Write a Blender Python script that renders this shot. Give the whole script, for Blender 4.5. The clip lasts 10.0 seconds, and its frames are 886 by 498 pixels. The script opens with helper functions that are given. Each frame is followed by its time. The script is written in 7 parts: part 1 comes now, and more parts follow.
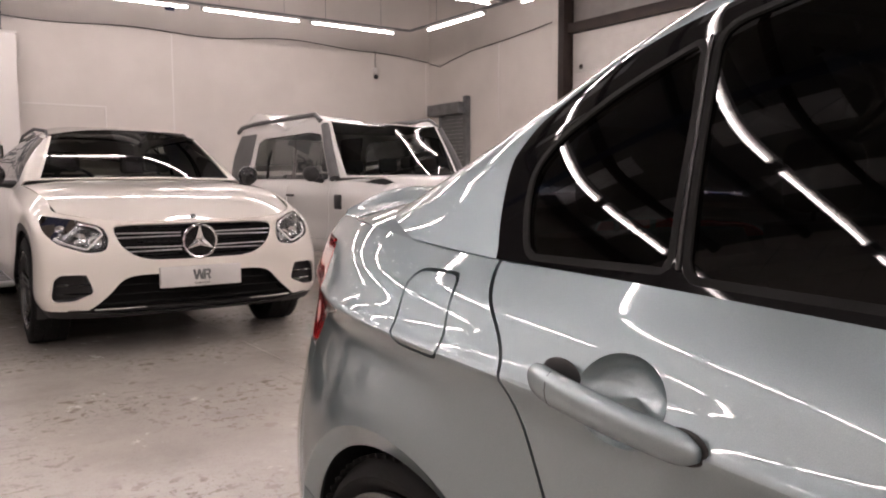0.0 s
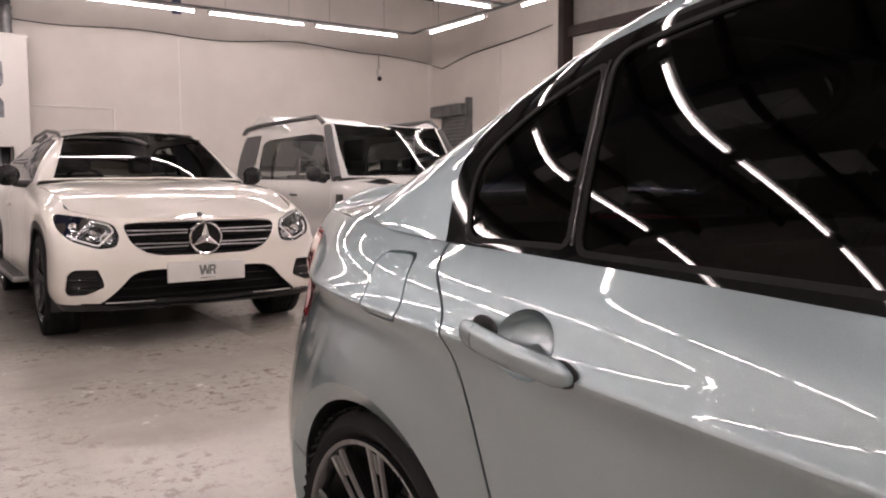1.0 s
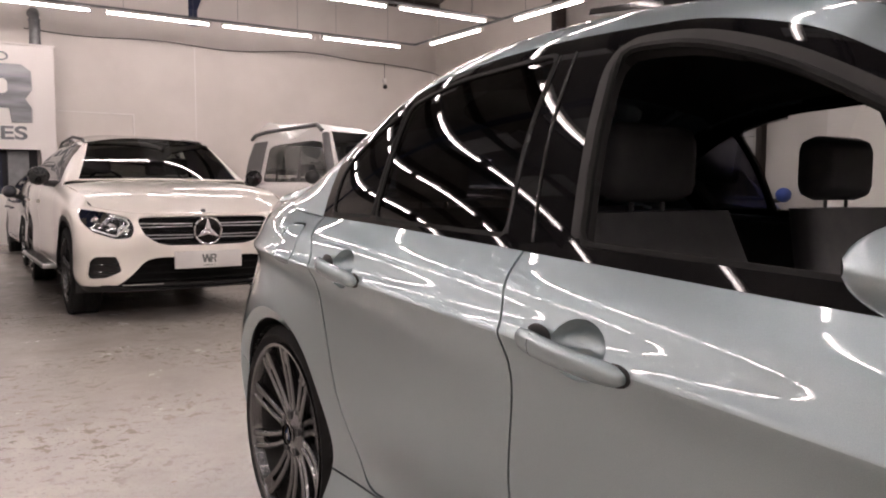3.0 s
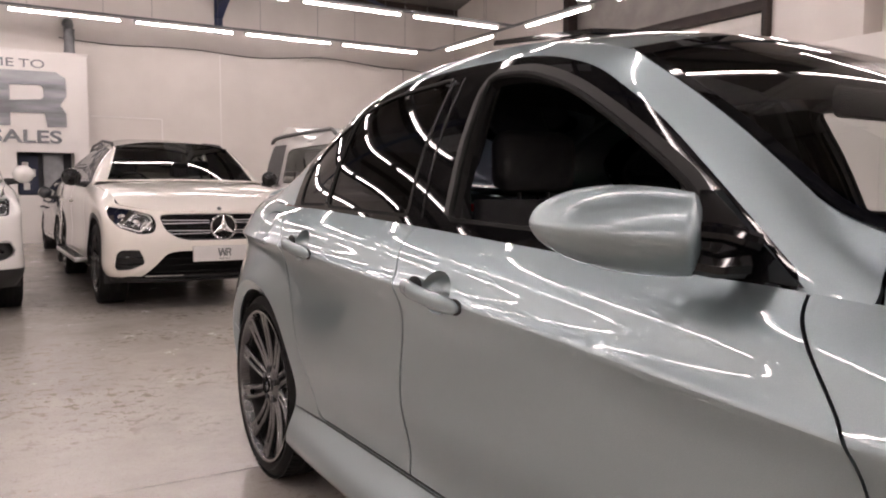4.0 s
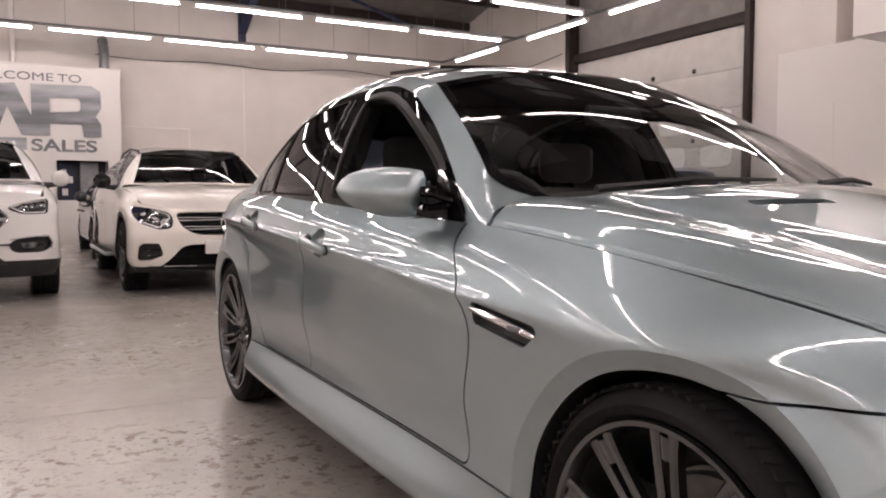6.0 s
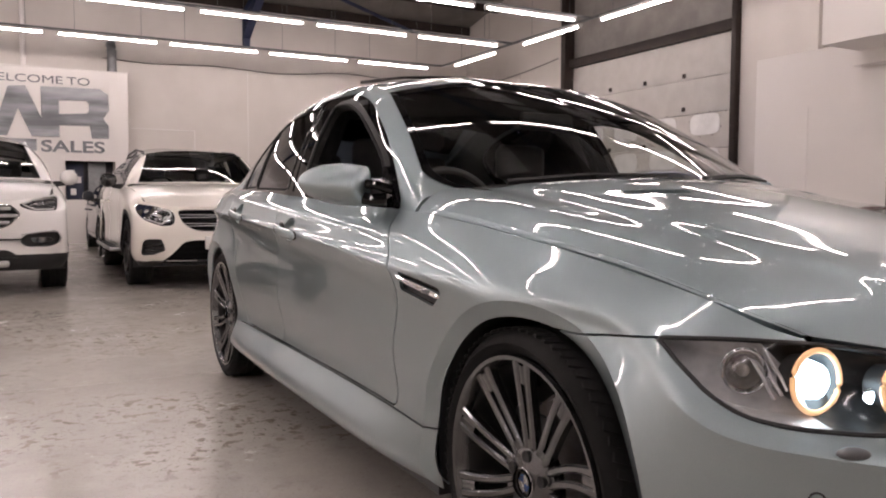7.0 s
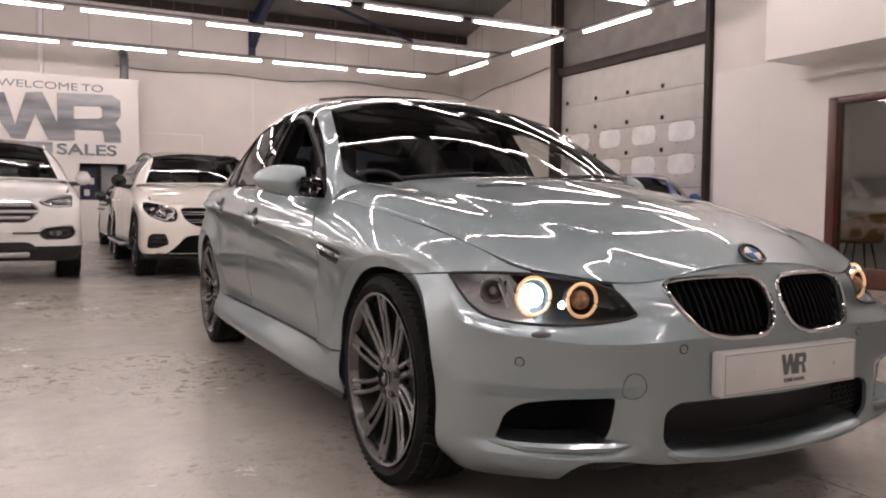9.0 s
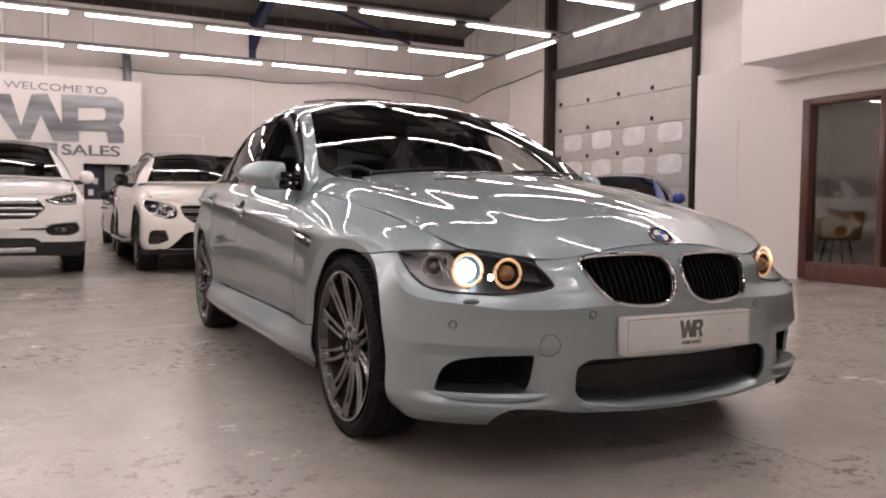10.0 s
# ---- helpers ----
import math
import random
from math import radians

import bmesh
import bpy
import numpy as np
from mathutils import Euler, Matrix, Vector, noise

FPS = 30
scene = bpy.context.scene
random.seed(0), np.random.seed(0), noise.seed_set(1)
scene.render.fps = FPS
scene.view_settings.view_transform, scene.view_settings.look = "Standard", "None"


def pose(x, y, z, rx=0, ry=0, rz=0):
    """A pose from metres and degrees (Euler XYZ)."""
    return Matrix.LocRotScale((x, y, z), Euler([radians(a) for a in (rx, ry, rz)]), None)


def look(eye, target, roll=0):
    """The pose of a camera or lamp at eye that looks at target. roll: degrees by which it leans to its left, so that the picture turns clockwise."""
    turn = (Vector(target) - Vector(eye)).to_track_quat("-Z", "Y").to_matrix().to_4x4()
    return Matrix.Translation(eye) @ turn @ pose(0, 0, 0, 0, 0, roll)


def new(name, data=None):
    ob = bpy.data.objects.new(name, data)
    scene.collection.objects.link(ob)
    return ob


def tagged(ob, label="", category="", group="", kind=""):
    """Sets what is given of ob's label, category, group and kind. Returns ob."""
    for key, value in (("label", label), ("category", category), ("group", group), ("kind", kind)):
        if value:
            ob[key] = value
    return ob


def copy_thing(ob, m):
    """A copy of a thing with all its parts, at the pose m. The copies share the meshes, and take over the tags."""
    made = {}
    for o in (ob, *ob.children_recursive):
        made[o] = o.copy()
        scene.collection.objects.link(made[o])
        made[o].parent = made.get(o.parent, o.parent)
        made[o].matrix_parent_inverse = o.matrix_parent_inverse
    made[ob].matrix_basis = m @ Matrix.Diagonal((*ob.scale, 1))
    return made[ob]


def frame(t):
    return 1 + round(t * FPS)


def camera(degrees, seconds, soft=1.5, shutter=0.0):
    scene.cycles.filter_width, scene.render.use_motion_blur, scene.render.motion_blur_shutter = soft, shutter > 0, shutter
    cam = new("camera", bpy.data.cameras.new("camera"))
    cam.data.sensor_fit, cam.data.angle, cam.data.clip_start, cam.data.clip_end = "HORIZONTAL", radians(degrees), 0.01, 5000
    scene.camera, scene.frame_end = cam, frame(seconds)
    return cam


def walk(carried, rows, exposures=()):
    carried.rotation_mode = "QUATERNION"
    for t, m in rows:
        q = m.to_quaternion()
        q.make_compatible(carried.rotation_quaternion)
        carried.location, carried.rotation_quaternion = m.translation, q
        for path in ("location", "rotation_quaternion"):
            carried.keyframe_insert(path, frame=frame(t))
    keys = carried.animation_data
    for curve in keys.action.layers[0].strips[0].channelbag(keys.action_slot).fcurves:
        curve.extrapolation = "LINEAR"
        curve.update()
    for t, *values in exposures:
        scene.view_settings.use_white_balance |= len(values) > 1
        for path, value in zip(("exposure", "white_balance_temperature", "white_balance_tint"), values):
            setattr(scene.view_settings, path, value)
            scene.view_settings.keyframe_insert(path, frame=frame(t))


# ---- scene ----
# camera and its walk
cam = camera(59.6, 10.0, soft=2.0)
PATH = [
    (0, (-1.456, 0.417, 1.069), (-0.319, 2.054, 0.901), -0.2),
    (0.5, (-1.477, 0.329, 1.066), (-0.35, 1.972, 0.897), -0.1),
    (1, (-1.526, 0.178, 1.061), (-0.402, 1.823, 0.895), -0.2),
    (1.5, (-1.559, -0.028, 1.068), (-0.438, 1.62, 0.905), 0.0),
    (2, (-1.593, -0.207, 1.057), (-0.485, 1.45, 0.898), 0.0),
    (2.5, (-1.64, -0.45, 1.05), (-0.537, 1.211, 0.893), 0.1),
    (4, (-1.715, -1.276, 1.016), (-0.686, 0.433, 0.868), 0.2),
    (4.5, (-1.723, -1.546, 1.002), (-0.728, 0.183, 0.859), 0.1),
    (5, (-1.726, -1.799, 0.985), (-0.747, -0.06, 0.849), 0.1),
    (5.5, (-1.73, -2.036, 0.963), (-0.762, -0.291, 0.831), 0.0),
    (7, (-1.75, -2.694, 0.912), (-0.806, -0.935, 0.789), 0.2),
    (7.5, (-1.766, -2.938, 0.893), (-0.83, -1.174, 0.773), 0.3),
    (8, (-1.773, -3.159, 0.878), (-0.845, -1.391, 0.763), 0.3),
    (8.5, (-1.772, -3.359, 0.874), (-0.85, -1.588, 0.76), 0.3),
    (9, (-1.795, -3.588, 0.864), (-0.875, -1.816, 0.752), 0.5),
    (9.5, (-1.799, -3.789, 0.84), (-0.881, -2.016, 0.73), 0.5),
    (10, (-1.808, -3.989, 0.824), (-0.896, -2.213, 0.715), 0.5),
]
walk(cam, [(t, look(eye, target, roll)) for t, eye, target, roll in PATH], [(0, 0.0, 6500, 10), (2.5, 0.05, 6500, 10), (5, 0.0, 6500, 10), (7.5, -0.1, 6500, 10), (9.5, 0.0, 6500, 10), (10, 0.0, 6500, 10)])

# world: an enclosed hall at night, lit by its own batten tubes
world = bpy.data.worlds.new("night")
scene.world = world
world.use_nodes = True
world.node_tree.nodes["Background"].inputs[0].default_value = (0.02, 0.022, 0.026, 1)
world.node_tree.nodes["Background"].inputs[1].default_value = 0.3
TUBE_POWER = 45.0


# ---- materials ----
def nodes_of(name):
    m = bpy.data.materials.new(name)
    m.use_nodes = True
    return m, m.node_tree.nodes, m.node_tree.links, m.node_tree.nodes["Principled BSDF"]


def surf(name, a, b=None, scale=8.0, rough=0.5, rough2=None, metal=0.0, bump=0.0, bump_scale=60.0, coat=0.0, coat_rough=0.03,
         spec=0.5, detail=6.0, fine=0.0, stretch=(1, 1, 1)):
    """Principled surface whose colour and roughness wander between two values at two scales."""
    m, n, l, p = nodes_of(name)
    b = b or tuple(c * 0.86 for c in a)
    geo = n.new("ShaderNodeTexCoord")
    mp = n.new("ShaderNodeMapping")
    mp.inputs["Scale"].default_value = stretch
    l.new(geo.outputs["Object"], mp.inputs["Vector"])
    big = n.new("ShaderNodeTexNoise")
    big.inputs["Scale"].default_value, big.inputs["Detail"].default_value = scale, detail
    l.new(mp.outputs["Vector"], big.inputs["Vector"])
    mix = n.new("ShaderNodeMix")
    mix.data_type = "RGBA"
    mix.inputs["A"].default_value, mix.inputs["B"].default_value = (*a, 1), (*b, 1)
    ramp = n.new("ShaderNodeMapRange")
    ramp.inputs["From Min"].default_value, ramp.inputs["From Max"].default_value = 0.35, 0.65
    l.new(big.outputs["Fac"], ramp.inputs["Value"])
    l.new(ramp.outputs["Result"], mix.inputs["Factor"])
    l.new(mix.outputs["Result"], p.inputs["Base Color"])
    rr = n.new("ShaderNodeMapRange")
    rr.inputs["To Min"].default_value, rr.inputs["To Max"].default_value = rough, rough2 if rough2 is not None else min(1, rough * 1.15)
    l.new(big.outputs["Fac"], rr.inputs["Value"])
    l.new(rr.outputs["Result"], p.inputs["Roughness"])
    p.inputs["Metallic"].default_value = metal
    p.inputs["Coat Weight"].default_value, p.inputs["Coat Roughness"].default_value = coat, coat_rough
    p.inputs["Specular IOR Level"].default_value = spec
    if bump:
        small = n.new("ShaderNodeTexNoise")
        small.inputs["Scale"].default_value, small.inputs["Detail"].default_value = bump_scale, 5
        l.new(mp.outputs["Vector"], small.inputs["Vector"])
        bp = n.new("ShaderNodeBump")
        bp.inputs["Strength"].default_value, bp.inputs["Distance"].default_value = bump, 0.004
        l.new(small.outputs["Fac"], bp.inputs["Height"])
        l.new(bp.outputs["Normal"], p.inputs["Normal"])
    return m


def glow(name, colour, strength):
    m, n, l, p = nodes_of(name)
    p.inputs["Base Color"].default_value = (*colour, 1)
    p.inputs["Emission Color"].default_value = (*colour, 1)
    p.inputs["Emission Strength"].default_value = strength
    return m


def glass(name, colour=(1, 1, 1), rough=0.0, ior=1.45):
    """Thin sheet glass: a mirror by Fresnel over a tinted clear sheet."""
    m, n, l, p = nodes_of(name)
    n.remove(p)
    clear = n.new("ShaderNodeBsdfTransparent")
    clear.inputs["Color"].default_value = (*colour, 1)
    shine = n.new("ShaderNodeBsdfGlossy")
    shine.inputs["Roughness"].default_value = rough
    fres = n.new("ShaderNodeFresnel")
    fres.inputs["IOR"].default_value = ior
    mix = n.new("ShaderNodeMixShader")
    l.new(fres.outputs["Fac"], mix.inputs["Fac"])
    l.new(clear.outputs["BSDF"], mix.inputs[1])
    l.new(shine.outputs["BSDF"], mix.inputs[2])
    l.new(mix.outputs["Shader"], n["Material Output"].inputs["Surface"])
    return m


def paint(name, a, flake, metal, rough=0.32, flop=1.0):
    """Car paint: flaked base under a clear coat."""
    m, n, l, p = nodes_of(name)
    tc = n.new("ShaderNodeTexCoord")
    vor = n.new("ShaderNodeTexNoise")
    vor.inputs["Scale"].default_value, vor.inputs["Detail"].default_value = 900, 1
    l.new(tc.outputs["Object"], vor.inputs["Vector"])
    mix = n.new("ShaderNodeMix")
    mix.data_type = "RGBA"
    mix.inputs["A"].default_value, mix.inputs["B"].default_value = (*a, 1), (*flake, 1)
    l.new(vor.outputs["Fac"], mix.inputs["Factor"])
    l.new(mix.outputs["Result"], p.inputs["Base Color"])
    dust = n.new("ShaderNodeTexNoise")
    dust.inputs["Scale"].default_value, dust.inputs["Detail"].default_value = 3, 8
    l.new(tc.outputs["Object"], dust.inputs["Vector"])
    rr = n.new("ShaderNodeMapRange")
    rr.inputs["To Min"].default_value, rr.inputs["To Max"].default_value = 0.004, 0.02
    l.new(dust.outputs["Fac"], rr.inputs["Value"])
    l.new(rr.outputs["Result"], p.inputs["Coat Roughness"])
    p.inputs["Metallic"].default_value, p.inputs["Roughness"].default_value = metal, rough
    p.inputs["Coat Weight"].default_value, p.inputs["Coat IOR"].default_value = 1.0, 1.62
    p.inputs["Specular IOR Level"].default_value = 0.3
    # flakes lie flat, so a metallic coat darkens at a slant
    p.inputs["Specular Tint"].default_value = (flop, flop, flop, 1)
    return m


WALL = surf("wall_paint", (0.74, 0.70, 0.66), (0.68, 0.64, 0.60), 1.2, 0.6, bump=0.25, bump_scale=25)
WALL2 = surf("partition_paint", (0.84, 0.81, 0.785), (0.80, 0.77, 0.745), 0.8, 0.55, bump=0.1, bump_scale=40)
DOORPANEL = surf("door_panel_paint", (0.60, 0.578, 0.548), (0.54, 0.518, 0.49), 3.0, 0.5, bump=0.35, bump_scale=90)
ACRYL = surf("white_acrylic", (0.90, 0.90, 0.89), None, 4, 0.25)
DARKSTEEL = surf("brown_black_steel", (0.024, 0.017, 0.015), (0.036, 0.025, 0.021), 5, 0.55, bump=0.2, spec=0.3)
BLUESTEEL = surf("blue_steel", (0.012, 0.022, 0.07), (0.02, 0.03, 0.075), 5, 0.5, bump=0.1)
ROOF = surf("roof_sheet", (0.19, 0.178, 0.165), (0.14, 0.13, 0.12), 1.5, 0.65, bump=0.2)
SKYL = surf("skylight_sheet", (0.82, 0.84, 0.86), (0.68, 0.70, 0.72), 2.0, 0.35)
GREYMET = surf("grey_metal", (0.23, 0.235, 0.24), (0.17, 0.175, 0.18), 6, 0.45, metal=0.6)
WOOD = surf("stained_wood", (0.115, 0.032, 0.018), (0.065, 0.019, 0.012), 3, 0.35, bump=0.2, bump_scale=30, coat=0.3, stretch=(6, 6, 0.6))
BLACK = surf("black_plastic", (0.018, 0.018, 0.019), (0.026, 0.026, 0.027), 12, 0.45, bump=0.12, bump_scale=300)
GLOSSBLACK = surf("gloss_black", (0.007, 0.007, 0.008), None, 10, 0.03, rough2=0.06)
CHROME = surf("chrome", (0.78, 0.78, 0.79), (0.72, 0.72, 0.73), 5, 0.06, metal=1.0)
SATIN = surf("satin_silver", (0.52, 0.52, 0.53), None, 5, 0.28, metal=1.0)
RUBBER = surf("tyre_rubber", (0.011, 0.011, 0.011), (0.018, 0.018, 0.018), 14, 0.75, bump=0.3, bump_scale=160, spec=0.2)
LETTER = surf("brushed_letter", (0.11, 0.115, 0.125), (0.36, 0.37, 0.39), 1.6, 0.4, metal=0.35, stretch=(0.4, 1, 2.6))
TUBE = glow("tube_glow", (1.0, 0.862, 0.845), TUBE_POWER)
TUBECAP = surf("batten_white", (0.72, 0.72, 0.71), None, 6, 0.4)


def floor_material():
    m, n, l, p = nodes_of("sealed_concrete")
    tc = n.new("ShaderNodeTexCoord")

    def noise_at(scale, detail=6, rough=0.6):
        t = n.new("ShaderNodeTexNoise")
        t.inputs["Scale"].default_value, t.inputs["Detail"].default_value, t.inputs["Roughness"].default_value = scale, detail, rough
        l.new(tc.outputs["Object"], t.inputs["Vector"])
        return t.outputs["Fac"]

    def remap(v, a, b, c=0.0, d=1.0):
        t = n.new("ShaderNodeMapRange")
        for k, x in zip(("From Min", "From Max", "To Min", "To Max"), (a, b, c, d)):
            t.inputs[k].default_value = x
        l.new(v, t.inputs["Value"])
        return t.outputs["Result"]

    def blend(fac, a, b):
        t = n.new("ShaderNodeMix")
        t.data_type = "RGBA"
        l.new(fac, t.inputs["Factor"])
        for s, c in (("A", a), ("B", b)):
            if isinstance(c, tuple):
                t.inputs[s].default_value = (*c, 1)
            else:
                l.new(c, t.inputs[s])
        return t.outputs["Result"]

    def both_of(u, v):
        t = n.new("ShaderNodeMath")
        t.operation = "MULTIPLY"
        l.new(u, t.inputs[0])
        l.new(v, t.inputs[1])
        return t.outputs["Value"]

    clouds = blend(remap(noise_at(0.45, 10, 0.6), 0.34, 0.68), (0.367, 0.340, 0.310), (0.530, 0.495, 0.454))
    mottled = blend(remap(noise_at(3.0, 12, 0.75), 0.30, 0.85), clouds, (0.581, 0.540, 0.492))
    smears = blend(remap(noise_at(1.2, 12, 0.75), 0.52, 0.75, 0, 0.5), mottled, (0.296, 0.275, 0.250))
    specks = blend(remap(noise_at(90.0, 6, 0.75), 0.56, 0.66, 0, 0.5), smears, (0.194, 0.175, 0.153))
    worn = blend(remap(noise_at(34.0, 9, 0.8), 0.60, 0.74, 0, 0.35), specks, (0.643, 0.600, 0.544))
    # flaked patches in clusters, a few rusty
    cluster = remap(noise_at(0.9, 4, 0.6), 0.44, 0.60)
    flaked = blend(both_of(remap(noise_at(15.0, 7, 0.62), 0.555, 0.59, 0, 0.85), cluster), worn, (0.240, 0.205, 0.164))
    pitted = blend(both_of(remap(noise_at(42.0, 5, 0.6), 0.60, 0.64, 0, 0.8), cluster), flaked, (0.133, 0.115, 0.096))
    chips = blend(remap(noise_at(4.2, 10, 0.75), 0.665, 0.69, 0, 0.75), pitted, (0.275, 0.165, 0.096))
    l.new(chips, p.inputs["Base Color"])
    l.new(remap(noise_at(2.2, 11, 0.8), 0.3, 0.7, 0.09, 0.32), p.inputs["Roughness"])
    bp = n.new("ShaderNodeBump")
    bp.inputs["Strength"].default_value, bp.inputs["Distance"].default_value = 0.20, 0.003
    l.new(noise_at(22.0, 8, 0.7), bp.inputs["Height"])
    l.new(bp.outputs["Normal"], p.inputs["Normal"])
    p.inputs["IOR"].default_value = 1.55
    return m


FLOOR = floor_material()


# ---- mesh helpers ----
def finish(bm, angle=35):
    bmesh.ops.recalc_face_normals(bm, faces=bm.faces[:]) if angle < 0 else None
    for f in bm.faces:
        f.smooth = True
    lim = radians(abs(angle))
    for e in bm.edges:
        if len(e.link_faces) == 2 and e.calc_face_angle(0) > lim:
            e.smooth = False
    return bm


def part(name, bm, material, parent=None, label="", angle=35):
    """Links a bmesh as one mesh object, under a thing or a part."""
    me = bpy.data.meshes.new(name)
    finish(bm, angle)
    bm.to_mesh(me)
    bm.free()
    me.materials.append(material)
    ob = new(name, me)
    if parent:
        ob.parent = parent
    return tagged(ob, label)


def box(bm, x0, x1, y0, y1, z0, z1, bevel=0.0):
    r = bmesh.ops.create_cube(bm, size=1)
    vs = r["verts"]
    bmesh.ops.scale(bm, verts=vs, vec=(x1 - x0, y1 - y0, z1 - z0))
    bmesh.ops.translate(bm, verts=vs, vec=((x0 + x1) / 2, (y0 + y1) / 2, (z0 + z1) / 2))
    if bevel:
        es = list({e for v in vs for e in v.link_edges})
        bmesh.ops.bevel(bm, geom=es, offset=bevel, segments=2, affect="EDGES", profile=0.5)
    return bm


def cyl(bm, a, b, r, r2=None, seg=16, caps=True):
    a, b = Vector(a), Vector(b)
    res = bmesh.ops.create_cone(bm, cap_ends=caps, segments=seg, radius1=r, radius2=r if r2 is None else r2, depth=(b - a).length)
    m = Matrix.Translation((a + b) / 2) @ (b - a).to_track_quat("Z", "Y").to_matrix().to_4x4()
    bmesh.ops.transform(bm, matrix=m, verts=res["verts"])
    return bm


def boxes(*items, bevel=0.0):
    bm = bmesh.new()
    for i in items:
        box(bm, *i, bevel=bevel)
    return bm


def thing(name, label, category, group="", at=None):
    e = new(name)
    e.empty_display_size = 0.1
    if at is not None:
        e.matrix_basis = at
    return tagged(e, label, category, group)


def sweep(bm, path, r, seg=8, closed=False):
    """A round rod along a list of points."""
    pts = [Vector(p) for p in path]
    n = len(pts)
    rings = []
    up = Vector((0, 0, 1))
    for i, p in enumerate(pts):
        a = pts[(i - 1) % n] if closed or i else pts[i]
        b = pts[(i + 1) % n] if closed or i < n - 1 else pts[i]
        t = (b - a).normalized()
        s = t.cross(up if abs(t.dot(up)) < 0.95 else Vector((1, 0, 0))).normalized()
        q = s.cross(t)
        rr = r[i] if isinstance(r, (list, tuple)) else r
        rings.append([bm.verts.new(p + rr * (math.cos(k * 2 * math.pi / seg) * s + math.sin(k * 2 * math.pi / seg) * q)) for k in range(seg)])
    for i in range(n if closed else n - 1):
        c, d = rings[i], rings[(i + 1) % n]
        for k in range(seg):
            bm.faces.new((c[k], c[(k + 1) % seg], d[(k + 1) % seg], d[k]))
    if not closed:
        bm.faces.new(rings[0][::-1])
        bm.faces.new(rings[-1])
    bmesh.ops.recalc_face_normals(bm, faces=bm.faces[:])
    return bm


def prism(bm, outline, depth, m=None, holes=()):
    """A plate with a flat outline in its local x, z plane, going back depth along local y."""
    made = []
    for y in (0.0, depth):
        made.append([bm.verts.new((x, y, z)) for x, z in outline])
    n = len(outline)
    f0 = bm.faces.new(made[0])
    f1 = bm.faces.new(made[1][::-1])
    for i in range(n):
        bm.faces.new((made[0][i], made[1][i], made[1][(i + 1) % n], made[0][(i + 1) % n]))
    bmesh.ops.triangulate(bm, faces=[f0, f1], ngon_method="EAR_CLIP")
    if m is not None:
        bmesh.ops.transform(bm, matrix=m, verts=made[0] + made[1])
    return bm


def words(name, text, size, m, material, parent=None, depth=0.01, label="", bold=0.0):
    cu = bpy.data.curves.new(name, "FONT")
    cu.body, cu.size, cu.extrude, cu.align_x, cu.align_y = text, size, depth, "CENTER", "BOTTOM_BASELINE"
    cu.offset = bold * size
    ob = new(name + "_curve", cu)
    dg = bpy.context.evaluated_depsgraph_get()
    me = bpy.data.meshes.new_from_object(ob.evaluated_get(dg))
    bpy.data.objects.remove(ob)
    me.materials.clear()
    me.materials.append(material)
    me.name = name
    o2 = new(name, me)
    o2.matrix_basis = m
    if parent:
        o2.parent = parent
    return tagged(o2, label)


# ---- the hall ----
XL, XR, YB, YF, EAVE = -9.5, 9.05, 16.1, -11.0, 8.6


def structure(name, bm, mat, label, category, parent=None):
    return tagged(part(name, bm, mat, parent), label, category, "", "structure")


def slab_floor():
    bm = bmesh.new()
    # slabs with sawn joints
    xs = [XL - 0.2, -4.6, 0.4, 5.0, XR + 0.2]
    ys = [YF - 0.2, -8.2, -3.4, 1.465, 6.3, 11.1, YB + 0.2]
    g = 0.0035
    for i in range(len(xs) - 1):
        for j in range(len(ys) - 1):
            box(bm, xs[i] + g, xs[i + 1] - g, ys[j] + g, ys[j + 1] - g, -0.12, 0.0)
    fl = structure("floor", bm, FLOOR, "worn grey sealed concrete floor with sawn joints", "floor")
    bm = boxes((XL - 0.2, XR + 0.2, YF - 0.2, YB + 0.2, -0.3, -0.006))
    part("joint_filler", bm, surf("joint_filler", (0.17, 0.16, 0.15), (0.33, 0.31, 0.29), 9, 0.8), fl, "grey joint filler")


slab_floor()


def walls():
    w = structure("wall_north", boxes((XL - 0.2, XR + 0.2, YB, YB + 0.2, 0, 5.7)), WALL, "off-white painted block back wall with fine vertical joints", "wall")
    # thin panel joint strips and a painted-over box outline on the back wall
    for x in (2.99, 8.95):
        part("joint_strip", boxes((x - 0.012, x + 0.012, YB - 0.006, YB, 0, 4.0)), WALL2, w)
    for b in ((0.35, 1.72, 2.52, 2.545), (1.72, 1.745, 0.4, 2.545)):
        part("conduit", boxes((b[0], b[1], YB - 0.02, YB - 0.002, b[2], b[3])), WALL2, w)
    e = structure("wall_east", boxes((XR, XR + 0.2, 11.05, YB, 0, EAVE), (XR, XR + 0.2, YF, 6.3, 0, EAVE), (XR, XR + 0.2, 6.3, 11.05, 3.95, EAVE)),
                  WALL, "off-white painted side wall", "wall")
    part("pilaster", boxes((XR - 0.28, XR, 11.06, 11.5, 0, EAVE), bevel=0.01), WALL, e)
    part("pilaster", boxes((XR - 0.45, XR, 4.9, 6.32, 0, EAVE), bevel=0.01), WALL, e)
    structure("wall_west", boxes((XL - 0.2, XL, YF, YB, 0, EAVE)), WALL, "off-white painted far side wall", "wall")
    structure("wall_south", boxes((XL - 0.2, XR + 0.2, YF - 0.2, YF, 0, 5.7)), WALL, "off-white painted front wall", "wall")


walls()


